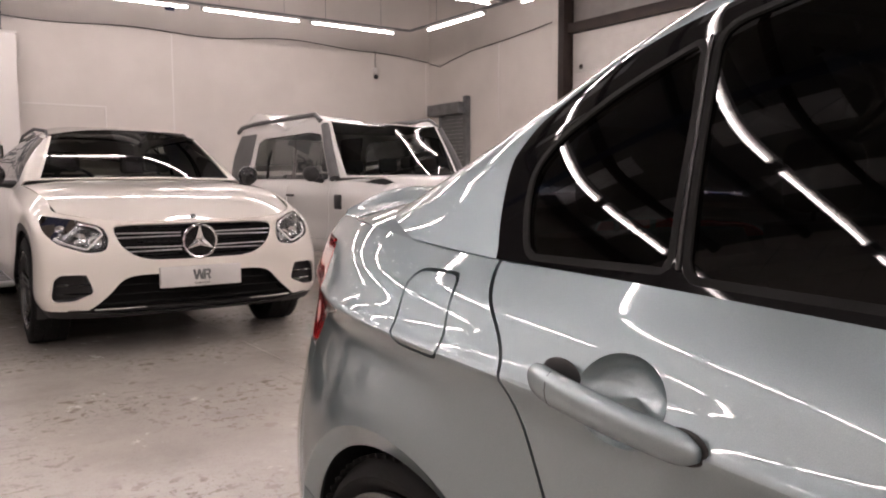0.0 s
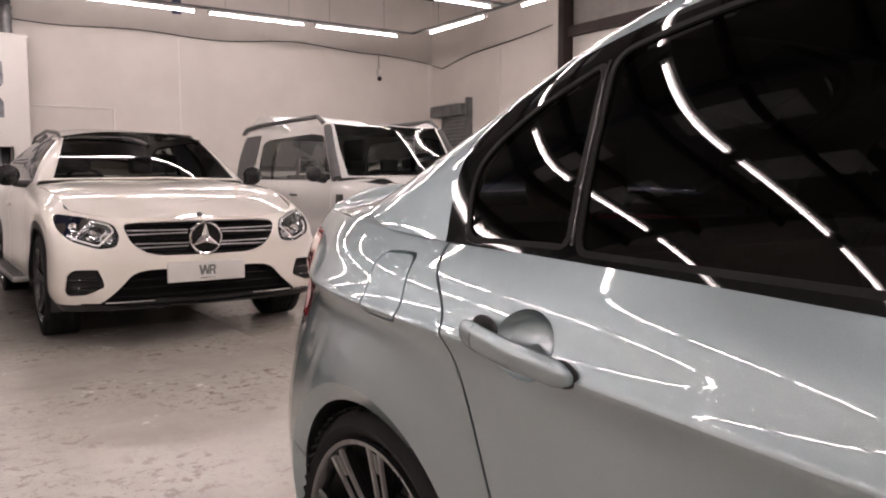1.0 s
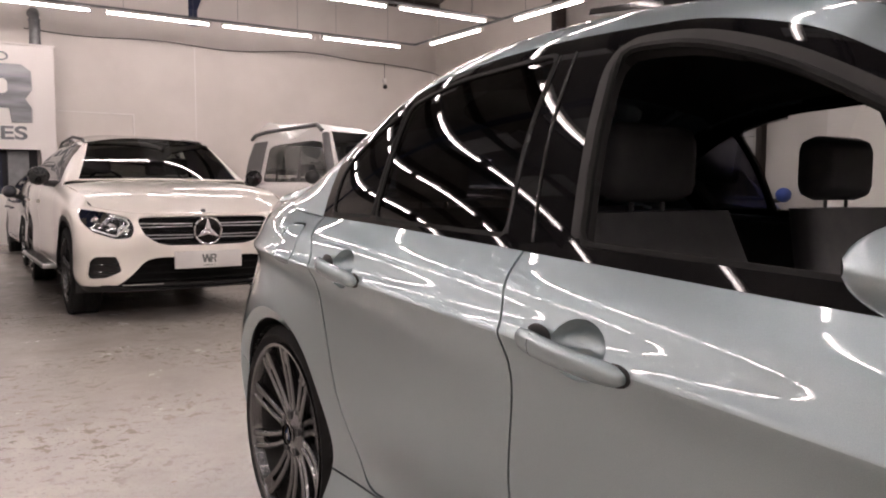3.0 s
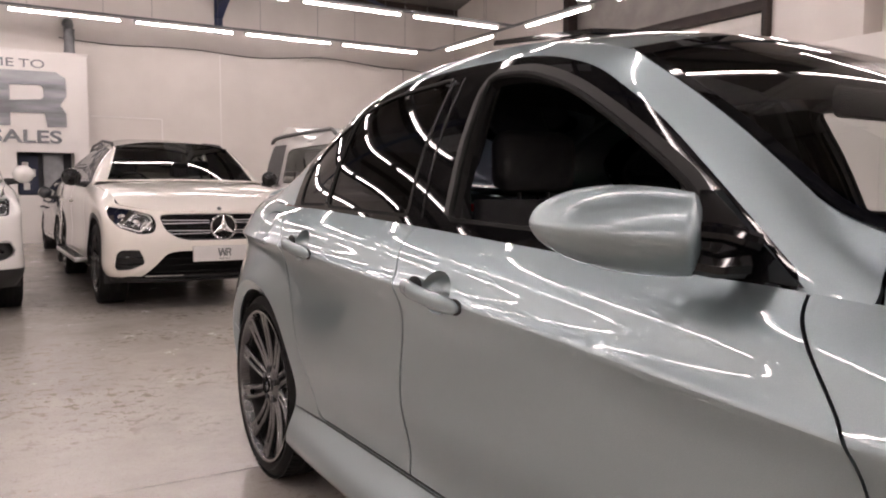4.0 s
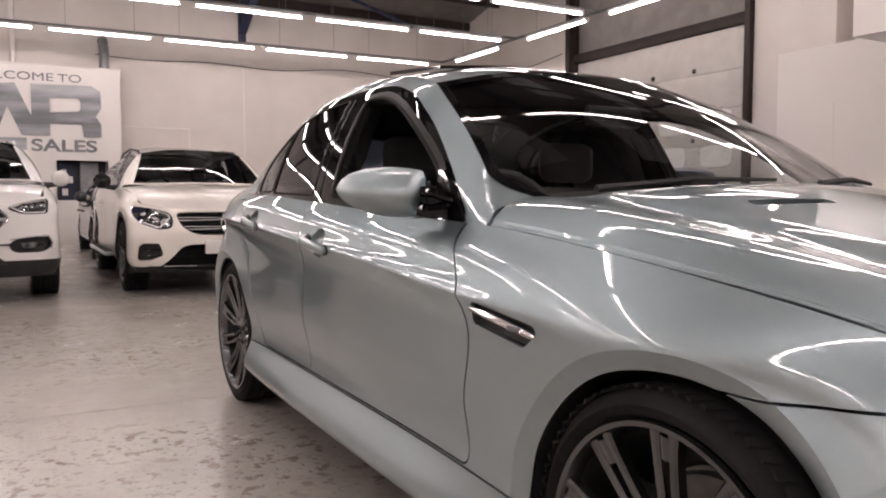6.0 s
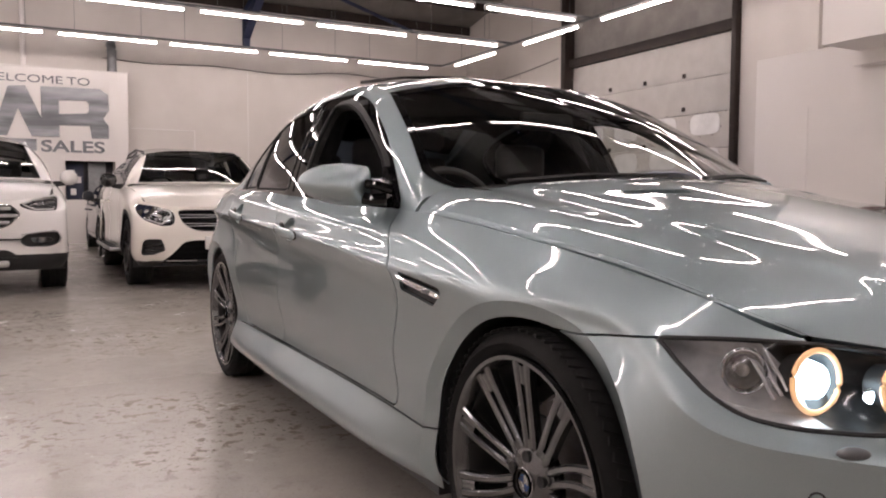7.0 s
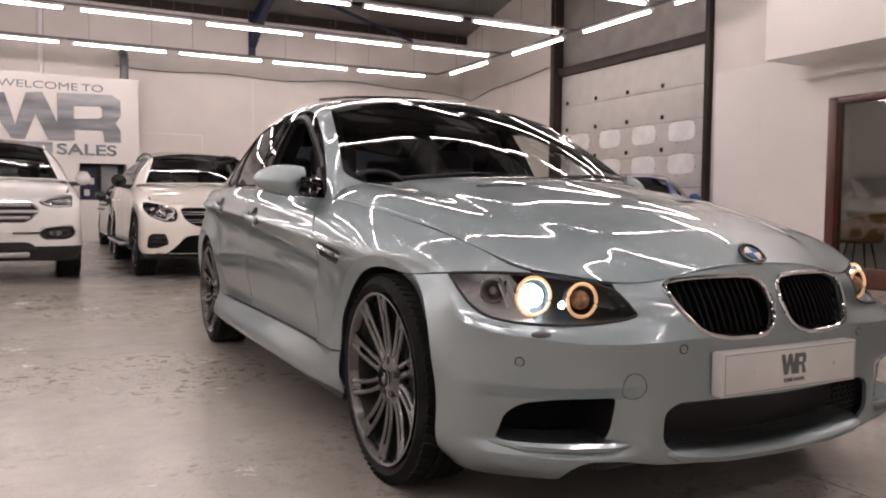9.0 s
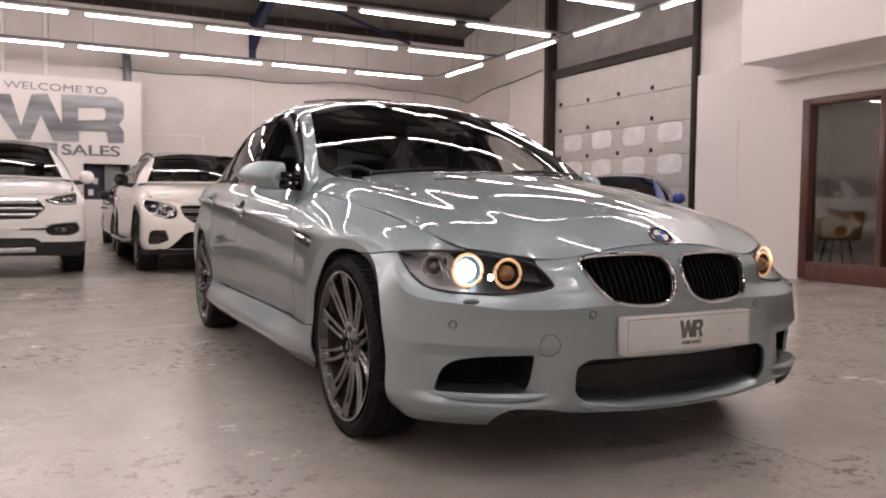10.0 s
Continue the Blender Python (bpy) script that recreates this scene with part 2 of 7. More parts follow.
def under(y):
    """Height of the roof sheet, rising from the back and front eaves to a ridge."""
    return 5.62 + 0.21 * (13.6 - abs(y - 2.5))


def roof():
    bm = bmesh.new()
    prev = None
    n = 190
    for i in range(n + 1):
        x = XL - 0.2 + (XR - XL + 0.4) * i / n
        dz = 0.035 if i % 2 else 0.0
        row = [bm.verts.new((x, y, under(y) + dz)) for y in (YB + 0.2, 2.5, YF - 0.2)]
        if prev:
            for k in (0, 1):
                bm.faces.new((prev[k], prev[k + 1], row[k + 1], row[k]))
        prev = row
    structure("ceiling", bm, ROOF, "grey corrugated roof sheeting on steel", "ceiling")
    # translucent roof lights between the purlins
    for y in (11.0, 7.4, 3.6, -1.4, -5.0, -8.6):
        for x in (-7.6, -4.9, -1.6, 1.1, 4.4, 7.0):
            b2 = bmesh.new()
            rows = []
            for i in range(13):
                xx = x + 1.0 * i / 12
                rows.append([b2.verts.new((xx, yy, under(yy) - 0.045 + (0.03 if i % 2 else 0.0))) for yy in (y, y - 2.0)])
            for p, q in zip(rows, rows[1:]):
                b2.faces.new((p[0], p[1], q[1], q[0]))
            tagged(part("roof_light", b2, SKYL), "grey corrugated translucent roof light panel", "roof light", "roof lights", "structure")
    # steel rafters with haunches at the eaves, purlins, a wind brace
    for x in (-3.2, 2.97):
        b2 = bmesh.new()
        for s in (-1, 1):
            for top, bot, hw in ((-0.20, -0.22, 0.09), (-0.22, -0.47, 0.008), (-0.47, -0.49, 0.09)):
                ends = []
                for k in (0.0, 12.3, 13.6):
                    y = 2.5 + s * k
                    drop = 0.35 if k > 13 else 0.0
                    lo = bot - (drop if hw > 0.05 and bot < -0.4 else (drop if bot < -0.4 else 0.0))
                    hi = top - (drop if top < -0.4 else 0.0)
                    ends.append([b2.verts.new((x + dx, y, under(y) + dz)) for dx, dz in ((-hw, lo), (hw, lo), (hw, hi), (-hw, hi))])
                for p, q in zip(ends, ends[1:]):
                    for c in range(4):
                        b2.faces.new((p[c], p[(c + 1) % 4], q[(c + 1) % 4], q[c]))
        bmesh.ops.recalc_face_normals(b2, faces=b2.faces[:])
        tagged(part("rafter", b2, BLUESTEEL), "dark blue painted steel roof rafter", "rafter", "roof rafters", "structure")
        tagged(part("stanchion", boxes((x - 0.09, x + 0.09, YB - 0.02, YB + 0.1, 4.45, 5.3)), BLUESTEEL), "dark blue steel stanchion head at the eaves", "stanchion", "stanchions", "structure")
    for s in (-1, 1):
        for d in (0.1, 1.8, 3.5, 5.2, 6.9, 8.6, 10.3, 12.0, 13.45):
            y = 2.5 + s * d
            tagged(part("purlin", boxes((XL, XR, y - 0.035, y + 0.035, under(y) - 0.21, under(y) - 0.005)), DARKSTEEL), "dark steel roof purlin", "purlin", "roof purlins", "structure")
    b2 = bmesh.new()
    cyl(b2, (3.0, 13.2, 5.62), (7.3, 15.9, 5.36), 0.045, seg=8)
    tagged(part("wind_brace", b2, BLUESTEEL), "thin dark blue steel roof brace", "brace", "", "structure")


roof()


def sectional_door():
    """Insulated sectional door with oval windows, in dark steel posts."""
    d = tagged(new("door_1"), "closed cream sectional overhead door with oval windows in dark steel posts", "door", "", "structure")
    y0, y1, xf = 6.45, 10.88, 8.72
    zs = [0.0, 0.62, 1.235, 1.85, 2.47, 3.09, 3.78]
    for a, b in zip(zs, zs[1:]):
        part("panel", boxes((xf, xf + 0.05, y0, y1, a + 0.004, b - 0.004), bevel=0.004), DOORPANEL, d)
        rib = bmesh.new()
        for k in range(1, 4):
            zz = a + (b - a) * k / 4
            box(rib, xf - 0.003, xf + 0.002, y0, y1, zz - 0.006, zz + 0.006)
        part("rib", rib, DOORPANEL, d)
    for zc in (2.275, 1.675):
        for i in range(4):
            yc = 7.15 + 1.013 * i
            out = [(yc + 0.335 * np.sign(math.cos(t)) * abs(math.cos(t)) ** 0.5, zc + 0.185 * np.sign(math.sin(t)) * abs(math.sin(t)) ** 0.5) for t in np.linspace(0, 2 * math.pi, 28, endpoint=False)]
            b2 = bmesh.new()
            prism(b2, out, 0.012, Matrix(((0, -1, 0, xf - 0.001), (1, 0, 0, 0), (0, 0, 1, 0), (0, 0, 0, 1))))
            part("window", b2, ACRYL, d, "white acrylic oval window")
            b2 = bmesh.new()
            for k in range(8):
                t = k * math.pi / 4 + 0.3
                cyl(b2, (xf - 0.016, yc + 0.37 * math.cos(t), zc + 0.22 * math.sin(t)), (xf, yc + 0.37 * math.cos(t), zc + 0.22 * math.sin(t)), 0.008, seg=6)
            part("window_screws", b2, DARKSTEEL, d)
    for z in (3.17, 2.575, 1.96, 1.3):
        for i in range(4):
            b2 = boxes((xf - 0.03, xf, 7.62 + 1.0 * i, 7.69 + 1.0 * i, z - 0.04, z + 0.04), bevel=0.01)
            part("hinge", b2, DARKSTEEL, d)
    part("post", boxes((8.5, 8.75, 6.33, 6.43, 0, EAVE), bevel=0.008), DARKSTEEL, d)
    part("post", boxes((8.5, 8.75, 10.9, 11.05, 0, EAVE), bevel=0.008), DARKSTEEL, d)
    part("header", boxes((8.6, 8.74, 6.43, 10.9, 3.78, 3.96), bevel=0.008), DARKSTEEL, d)
    part("head_panel", boxes((8.78, 8.86, 6.4, 11.0, 3.9, EAVE)), surf("head_board", (0.36, 0.34, 0.32), (0.28, 0.265, 0.25), 2.5, 0.6, bump=0.2), d)
    for z in (0.5, 1.1, 1.7, 2.3, 2.9, 3.5):
        part("roller", boxes((8.62, 8.70, 6.43, 6.49, z, z + 0.07), bevel=0.01), DARKSTEEL, d)


sectional_door()


def office():
    """Stud office with a timber-framed window and an overhanging upper storey."""
    o = tagged(new("office_wall"), "white plastered office front with an overhanging upper storey", "wall", "", "structure")
    x = 6.15
    part("lower_wall", boxes((x, x + 0.12, 2.25, 3.93, 0, 2.60)), WALL2, o)
    part("end_wall", boxes((x + 0.12, XR, 3.81, 3.93, 0, 2.60)), WALL2, o)
    part("top", boxes((x, XR, 2.6, 3.93, 2.60, 2.64)), WALL2, o)
    part("wall_panel", boxes((x - 0.008, x, 3.2, 3.92, 0.02, 2.0)), WALL2, o)
    part("over_window", boxes((x, x + 0.12, -4.2, 2.25, 2.12, 2.5)), WALL2, o)
    part("beyond_window", boxes((x, x + 0.12, -11.0, -4.2, 0, 2.5)), WALL2, o)
    part("downstand", boxes((x - 0.16, x, -11.0, 2.585, 2.36, 2.5)), WALL2, o)
    part("upper_storey", boxes((5.37, XR, -11.0, 2.49, 2.5, EAVE)), WALL2, o)
    w = tagged(new("window_1"), "wide office window in a dark red-brown timber frame", "window", "", "structure")
    for b in ((2.13, 2.24), (1.21, 1.28), (0.05, 0.12), (-2.1, -2.03), (-4.2, -4.1)):
        part("window_frame", boxes((x - 0.03, x + 0.11, b[0], b[1], 0.02, 2.11), bevel=0.006), WOOD, w)
    part("window_frame", boxes((x - 0.028, x + 0.11, -4.1, 2.13, 2.04, 2.11), bevel=0.006), WOOD, w)
    part("window_sill", boxes((x - 0.032, x + 0.11, -4.1, 2.13, 0.0, 0.22), bevel=0.006), WOOD, w)
    for a, b in ((1.28, 2.13), (0.12, 1.21), (-2.03, 0.05), (-4.1, -2.1)):
        pn = part("pane", boxes((x + 0.04, x + 0.048, a, b, 0.22, 2.04)), OFFGLASS, w, "clear reflecting pane")
        pn.visible_shadow = False
    # office room behind the glass
    r = tagged(new("office_room"), "dim plain office room", "room", "", "structure")
    part("back_wall", boxes((XR - 0.3, XR - 0.2, -4.6, 3.8, 0, 2.5)), WALL, r)
    part("side_wall", boxes((x + 0.12, XR - 0.3, -4.7, -4.6, 0, 2.5)), WALL, r)
    part("carpet", boxes((x + 0.12, XR - 0.3, -4.6, 3.8, 0.0, 0.012)), surf("carpet", (0.10, 0.095, 0.09), None, 30, 0.95, bump=0.5, bump_scale=200), r)
    part("room_ceiling", boxes((x + 0.12, XR - 0.3, -4.6, 3.8, 2.44, 2.48)), WALL2, r)


DOWNLIGHT = glow("downlight_glow", (1.0, 0.86, 0.74), 40.0)
OFFGLASS = glass("office_glass", (0.85, 0.85, 0.84), 0.0, 1.6)
office()


def partition_sign():
    """Partition with the lettered welcome board and a hatch."""
    y = 15.45
    p = tagged(new("wall_partition"), "white partition wall with a hatch opening", "wall", "", "structure")
    x1, top, hx0, hx1, hz0, hz1 = 0.22, 3.62, -1.02, -0.06, 0.92, 1.74
    part("wall_panel", boxes((hx1, x1, y, y + 0.1, 0, top)), WALL2, p)
    part("wall_panel", boxes((-6.0, hx0, y, y + 0.1, 0, top)), WALL2, p)
    part("wall_panel", boxes((hx0, hx1, y, y + 0.1, hz1, top)), WALL2, p)
    part("wall_panel", boxes((hx0, hx1, y, y + 0.1, 0, hz0)), WALL2, p)
    part("hatch_back", boxes((hx0 - 0.2, hx1 + 0.2, y + 0.45, y + 0.47, 0.6, 2.0)), surf("hatch_dark", (0.03, 0.03, 0.035), None, 5, 0.7), p)
    part("hatch_lining", boxes((hx0 - 0.02, hx0, y, y + 0.45, hz0, hz1), (hx1, hx1 + 0.02, y, y + 0.45, hz0, hz1)), WALL2, p)
    part("cap", boxes((-6.0, x1 + 0.02, y - 0.02, y + 0.12, top, top + 0.04)), WALL2, p)
    bl = surf("blue_card", (0.006, 0.012, 0.045), (0.008, 0.014, 0.04), 6, 0.5)
    cab = thing("noticeboard", "blue noticeboard with pale sheets inside the hatch", "noticeboard")
    part("board", boxes((hx0 + 0.02, hx0 + 0.36, y + 0.40, y + 0.43, hz0 + 0.02, hz1 - 0.05)), bl, cab)
    for k, (px, pz) in enumerate(((0.1, 0.10), (0.2, 0.36), (0.08, 0.5))):
        part("sheet", boxes((hx0 + px, hx0 + px + 0.11, y + 0.392, y + 0.4, hz0 + pz, hz0 + pz + 0.14)), WALL2, cab, "pale paper sheet")
    lk = thing("locker", "grey metal locker seen through the hatch", "locker")
    part("body", boxes((hx0 + 0.45, hx0 + 0.8, y + 0.3, y + 0.44, 0.6, hz1 - 0.02), bevel=0.005), GREYMET, lk)
    # board lettering
    s = thing("sign", "raised brushed-metal welcome lettering on the white partition", "sign")
    fl = pose(0, 0, 0, 90, 0, 0)
    for name, text, size, x, z, wide in (("word", "WELCOME", 0.225, -1.80, 3.325, 1.42), ("word", "TO", 0.225, -0.735, 3.325, 1.42), ("word", "SALES", 0.335, -0.865, 1.92, 1.42)):
        words(name, text, size, Matrix.Translation((x, y - 0.012, z)) @ fl @ Matrix.Diagonal((wide, 1, 1, 1)), LETTER, s, bold=0.022 if text == "SALES" else 0.0)
    part("bar", boxes((-3.2, -1.55, y - 0.02, y, 1.93, 2.17)), LETTER, s)
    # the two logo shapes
    bm = bmesh.new()
    m = Matrix.Translation((0, y - 0.03, 0))
    prism(bm, [(-2.91, 3.18), (-2.45, 3.19), (-2.26, 2.52), (-2.04, 3.22), (-1.73, 3.25), (-1.45, 2.61), (-1.45, 2.22), (-1.63, 2.22), (-1.87, 2.78), (-2.08, 2.22), (-2.33, 2.22)], 0.03, m)
    part("logo", bm, LETTER, s)
    bm = bmesh.new()
    for o in ([(-1.45, 2.22), (-1.12, 2.23), (-1.12, 3.26), (-1.45, 3.25)], [(-1.12, 2.99), (-0.60, 3.01), (-0.33, 3.27), (-1.12, 3.26)], [(-0.60, 3.01), (-0.55, 2.95), (-0.17, 3.16), (-0.33, 3.27)], [(-0.55, 2.95), (-0.55, 2.79), (-0.16, 2.82), (-0.17, 3.16)],
              [(-0.55, 2.79), (-0.60, 2.74), (-0.27, 2.65), (-0.16, 2.82)], [(-1.12, 2.47), (-0.54, 2.48), (-0.60, 2.74), (-1.12, 2.70)], [(-0.54, 2.48), (-0.17, 2.49), (-0.27, 2.65), (-0.60, 2.74)],
              [(-0.50, 2.22), (-0.17, 2.23), (-0.17, 2.49), (-0.54, 2.48)]):
        prism(bm, o, 0.03, m)
    part("logo", bm, LETTER, s)


partition_sign()


def tube_light(x, y, along_x):
    t = thing("tube_light", "white suspended batten with a lit tube", "light fitting", "batten lights", pose(x, y, 4.07, 0, 0, 0 if along_x else 90))
    h = 0.9
    bm = bmesh.new()
    cyl(bm, (-h + 0.03, 0, 0), (h - 0.03, 0, 0), 0.017, seg=12)
    bmesh.ops.translate(bm, vec=(0, 0, -0.012), verts=bm.verts)
    part("tube", bm, TUBE, t)
    bm = boxes((-h, h, -0.062, 0.062, 0.010, 0.05), bevel=0.006)
    for s in (-1, 1):
        box(bm, s * h - 0.02, s * h + 0.02, -0.026, 0.026, -0.034, 0.014, bevel=0.004)
    part("housing", bm, TUBECAP, t)
    for s in (-0.6, 0.6):
        bm = bmesh.new()
        cyl(bm, (s, 0, 0.05), (s, 0, EAVE - 4.07), 0.004, seg=5)
        part("hanger", bm, GREYMET, t)
    return t


first = tube_light(-0.27, 13.87, True)
# Rows at y < 0 are unseen, their reach tuned to brighten nose and office.
ROWS_Y = [13.87, 10.8, 8.28, 5.95, 3.72, 1.3, -1.1, -3.5, -6.2]
for yy in ROWS_Y:
    for i in range(-4, 4):
        if (yy, i) == (13.87, 0) or (yy < 2.6 and -0.27 + 2.03 * i > 4.3) or (yy < -3 and i > 1):
            continue
        copy_thing(first, pose(-0.27 + 2.03 * i, yy, 4.07))
for yy in (12.33, 9.52, 7.12, 4.8):
    copy_thing(first, pose(7.1, yy, 4.07, 0, 0, 90))
# Unseen column, added to light the front of the upper storey.
for yy in (1.9, -0.35, -2.3):
    copy_thing(first, pose(4.95, yy, 4.07, 0, 0, 90))
for i, yy in enumerate(ROWS_Y):
    t = thing("light_track", "thin dark steel track above the batten lights", "track", "light tracks")
    part("rail", boxes((-9.3, 7.1 if yy > 2.6 else (5.3 if yy > -3 else 2.8), yy - 0.02, yy + 0.02, 4.125, 4.165)), GREYMET, t)
t = thing("light_track", "thin dark steel track above the batten lights", "track", "light tracks")
part("rail", boxes((7.08, 7.12, 2.6, 13.87, 4.125, 4.165)), GREYMET, t)
# track of the added, unseen column
t = thing("light_track", "thin dark steel track above the batten lights", "track", "light tracks")
part("rail", boxes((4.93, 4.97, -3.5, 2.6, 4.125, 4.165)), GREYMET, t)


# ---- lofted car bodies ----
def natural(P, u, q):
    """Natural cubic spline through P at knots u, read at q."""
    P, u, q = np.asarray(P, float), np.asarray(u, float), np.asarray(q, float)
    n, sh = len(u), P.shape[1:]
    P = P.reshape(n, -1)
    h = np.diff(u)
    A, R = np.eye(n), np.zeros_like(P)
    for i in range(1, n - 1):
        A[i, i - 1:i + 2] = h[i - 1], 2 * (h[i - 1] + h[i]), h[i]
        R[i] = 6 * ((P[i + 1] - P[i]) / h[i] - (P[i] - P[i - 1]) / h[i - 1])
    M = np.linalg.solve(A, R)
    k = np.clip(np.searchsorted(u, q) - 1, 0, n - 2)
    d, a = (q - u[k])[:, None], h[k][:, None]
    e = a - d
    out = (M[k] * e ** 3 + M[k + 1] * d ** 3) / (6 * a) + (P[k] / a - M[k] * a / 6) * e + (P[k + 1] / a - M[k + 1] * a / 6) * d
    return out.reshape(len(q), *sh)


def chord(P):
    """Mean chord-length knots along the first axis."""
    d = np.linalg.norm(np.diff(P, axis=0), axis=-1)
    d = d.reshape(len(d), -1).mean(axis=1)
    return np.r_[0, np.cumsum(np.maximum(d, 1e-3))]


def sheet(ctrl, nu, nv, creases=(), sym_u=False, sym_v=False, fold=None):
    """A smooth skin over a net of (half width, y, z), mirrored over the middle where it is symmetric. Returns grid points and their u and v."""
    C = np.asarray(ctrl, float)
    nr, nc, flip = C.shape[0], C.shape[1], np.array((-1.0, 1.0, 1.0))
    pad = 3 if sym_u else 0
    if sym_u:
        C = np.concatenate([C[3:0:-1] * flip, C, C[-2:-5:-1] * flip], axis=0)
    if sym_v:
        C = np.concatenate([C, C[:, -2::-1] * flip], axis=1)
    u = chord(C)
    qs = np.linspace(u[pad], u[pad + nr - 1], nu)
    rows = natural(C, u, qs)
    if fold:
        # a fold across the inner columns, where glass meets roof
        at, col = fold
        inner = slice(col, C.shape[1] - col if sym_v else None)
        for p, q in ((0, at), (at, len(u) - 1)):
            m = (qs >= u[p] - 1e-9) & (qs <= u[q] + 1e-9)
            rows[m, inner] = natural(C[p:q + 1, inner], u[p:q + 1], qs[m])
    v = chord(np.swapaxes(C, 0, 1))
    qv = np.linspace(0, v[nc - 1], nv)
    R = np.swapaxes(rows, 0, 1)
    out = np.zeros((nv, nu, 3))
    cuts = [0, *creases, len(v) - 1]
    for c in creases:
        qv[np.argmin(abs(qv - v[c]))] = v[c]
    for a, b in zip(cuts, cuts[1:]):
        m = (qv >= v[a] - 1e-9) & (qv <= v[b] + 1e-9)
        out[m] = natural(R[a:b + 1], v[a:b + 1], qv[m])
    uk = np.interp(qs, u, np.arange(len(u))) - pad
    vk = np.interp(qv, v, np.arange(len(v)))
    G = np.swapaxes(out, 0, 1)
    if sym_v:
        G[:, -1, 0] = 0.0
    if sym_u:
        G[0, :, 0] = G[-1, :, 0] = 0.0
    return G, uk, vk


def skin(grid, uk, vk, flip=False):
    """bmesh of the right half, with its net coordinates kept on the vertices."""
    bm = bmesh.new()
    ls, lv = bm.verts.layers.float.new("s"), bm.verts.layers.float.new("v")
    vs = []
    for i in range(grid.shape[0]):
        row = []
        for j in range(grid.shape[1]):
            p = grid[i, j]
            q = bm.verts.new((-p[0], p[1], p[2]))
            q[ls], q[lv] = uk[i], vk[j]
            row.append(q)
        vs.append(row)
    for i in range(len(vs) - 1):
        for j in range(len(vs[0]) - 1):
            f = (vs[i][j], vs[i + 1][j], vs[i + 1][j + 1], vs[i][j + 1])
            bm.faces.new(f[::-1] if flip else f)
    bmesh.ops.remove_doubles(bm, verts=bm.verts[:], dist=1e-5)
    # faces look outwards
    bm.normal_update()
    if sum(f.normal.dot(f.calc_center_median() - Vector((0, f.calc_center_median().y * 0.85, 0.4))) * f.calc_area() for f in bm.faces) < 0:
        bmesh.ops.reverse_faces(bm, faces=bm.faces[:])
    return bm


def table(bm):
    bm.verts.index_update()
    ls, lv = bm.verts.layers.float["s"], bm.verts.layers.float["v"]
    return np.array([(v.co.x, v.co.y, v.co.z, v[ls], v[lv]) for v in bm.verts])


def slit(bm, f):
    """Cuts the skin along f = 0, f being read on the table of its vertices. Returns the values."""
    if not bm.verts:
        return
    val = f(table(bm))
    val = np.where(abs(val) < 1e-7, 1e-7, val)
    todo = []
    for e in bm.edges:
        a, b = e.verts
        va, vb = val[a.index], val[b.index]
        if (va > 0) != (vb > 0):
            todo.append((e, a, min(0.985, max(0.015, va / (va - vb)))))
    fresh = [bmesh.utils.edge_split(e, a, t)[1] for e, a, t in todo]
    if fresh:
        bmesh.ops.connect_verts(bm, verts=fresh)


def take(bm, f, keep_rest=True):
    """Moves the faces with f < 0 at their middle into a bmesh of their own."""
    ls, lv = bm.verts.layers.float["s"], bm.verts.layers.float["v"]
    bm.faces.ensure_lookup_table()
    if not bm.faces:
        return bmesh.new()
    C = np.array([np.mean([(v.co.x, v.co.y, v.co.z, v[ls], v[lv]) for v in fc.verts], axis=0) for fc in bm.faces])
    hit = f(C) < 0
    out = bm.copy()
    out.faces.ensure_lookup_table()
    bmesh.ops.delete(out, geom=[fc for fc, h in zip(out.faces[:], hit) if not h], context="FACES")
    bmesh.ops.delete(bm, geom=[fc for fc, h in zip(bm.faces[:], hit) if h], context="FACES")
    return out


def carve(bm, f, gap=0.002):
    """Takes the piece with f < 0 out of the skin, leaving a gap all round."""
    slit(bm, lambda T: f(T) + gap)
    piece = take(bm, lambda T: f(T) + gap)
    if gap:
        slit(bm, lambda T: f(T) - gap)
        take(bm, lambda T: f(T) - gap).free()
    return piece


def rounded(pts, r=0.03, n=5):
    """A closed outline with rounded corners."""
    P = [np.array(p, float) for p in pts]
    rs = r if isinstance(r, (list, tuple)) else [r] * len(P)
    out = []
    for i, p in enumerate(P):
        a, b = P[i - 1], P[(i + 1) % len(P)]
        da, db = a - p, b - p
        la, lb = np.linalg.norm(da), np.linalg.norm(db)
        k = min(rs[i], 0.45 * la, 0.45 * lb)
        s, e = p + da / la * k, p + db / lb * k
        for t in np.linspace(0, 1, n):
            out.append((1 - t) ** 2 * s + 2 * t * (1 - t) * p + t * t * e)
    return np.array(out)


def inside(out, X, Y):
    """Signed distance to a closed outline, negative inside."""
    P = np.asarray(out, float)
    Q = np.roll(P, -1, axis=0)
    best, odd = np.full(X.shape, 1e9), np.zeros(X.shape, bool)
    for (ax, ay), (bx, by) in zip(P, Q):
        dx, dy = bx - ax, by - ay
        t = np.clip(((X - ax) * dx + (Y - ay) * dy) / (dx * dx + dy * dy + 1e-12), 0, 1)
        best = np.minimum(best, np.hypot(X - ax - t * dx, Y - ay - t * dy))
        odd ^= ((ay > Y) != (by > Y)) & (X < ax + (Y - ay) * dx / (dy if abs(dy) > 1e-12 else 1e-12))
    return np.where(odd, -best, best)


def side_view(out, ymax=None, only=None):
    """Cut outline in side view (y, z)."""
    def f(T):
        d = inside(out, T[:, 1], T[:, 2])
        if only is not None:
            d = np.maximum(d, only(T))
        return d
    return f


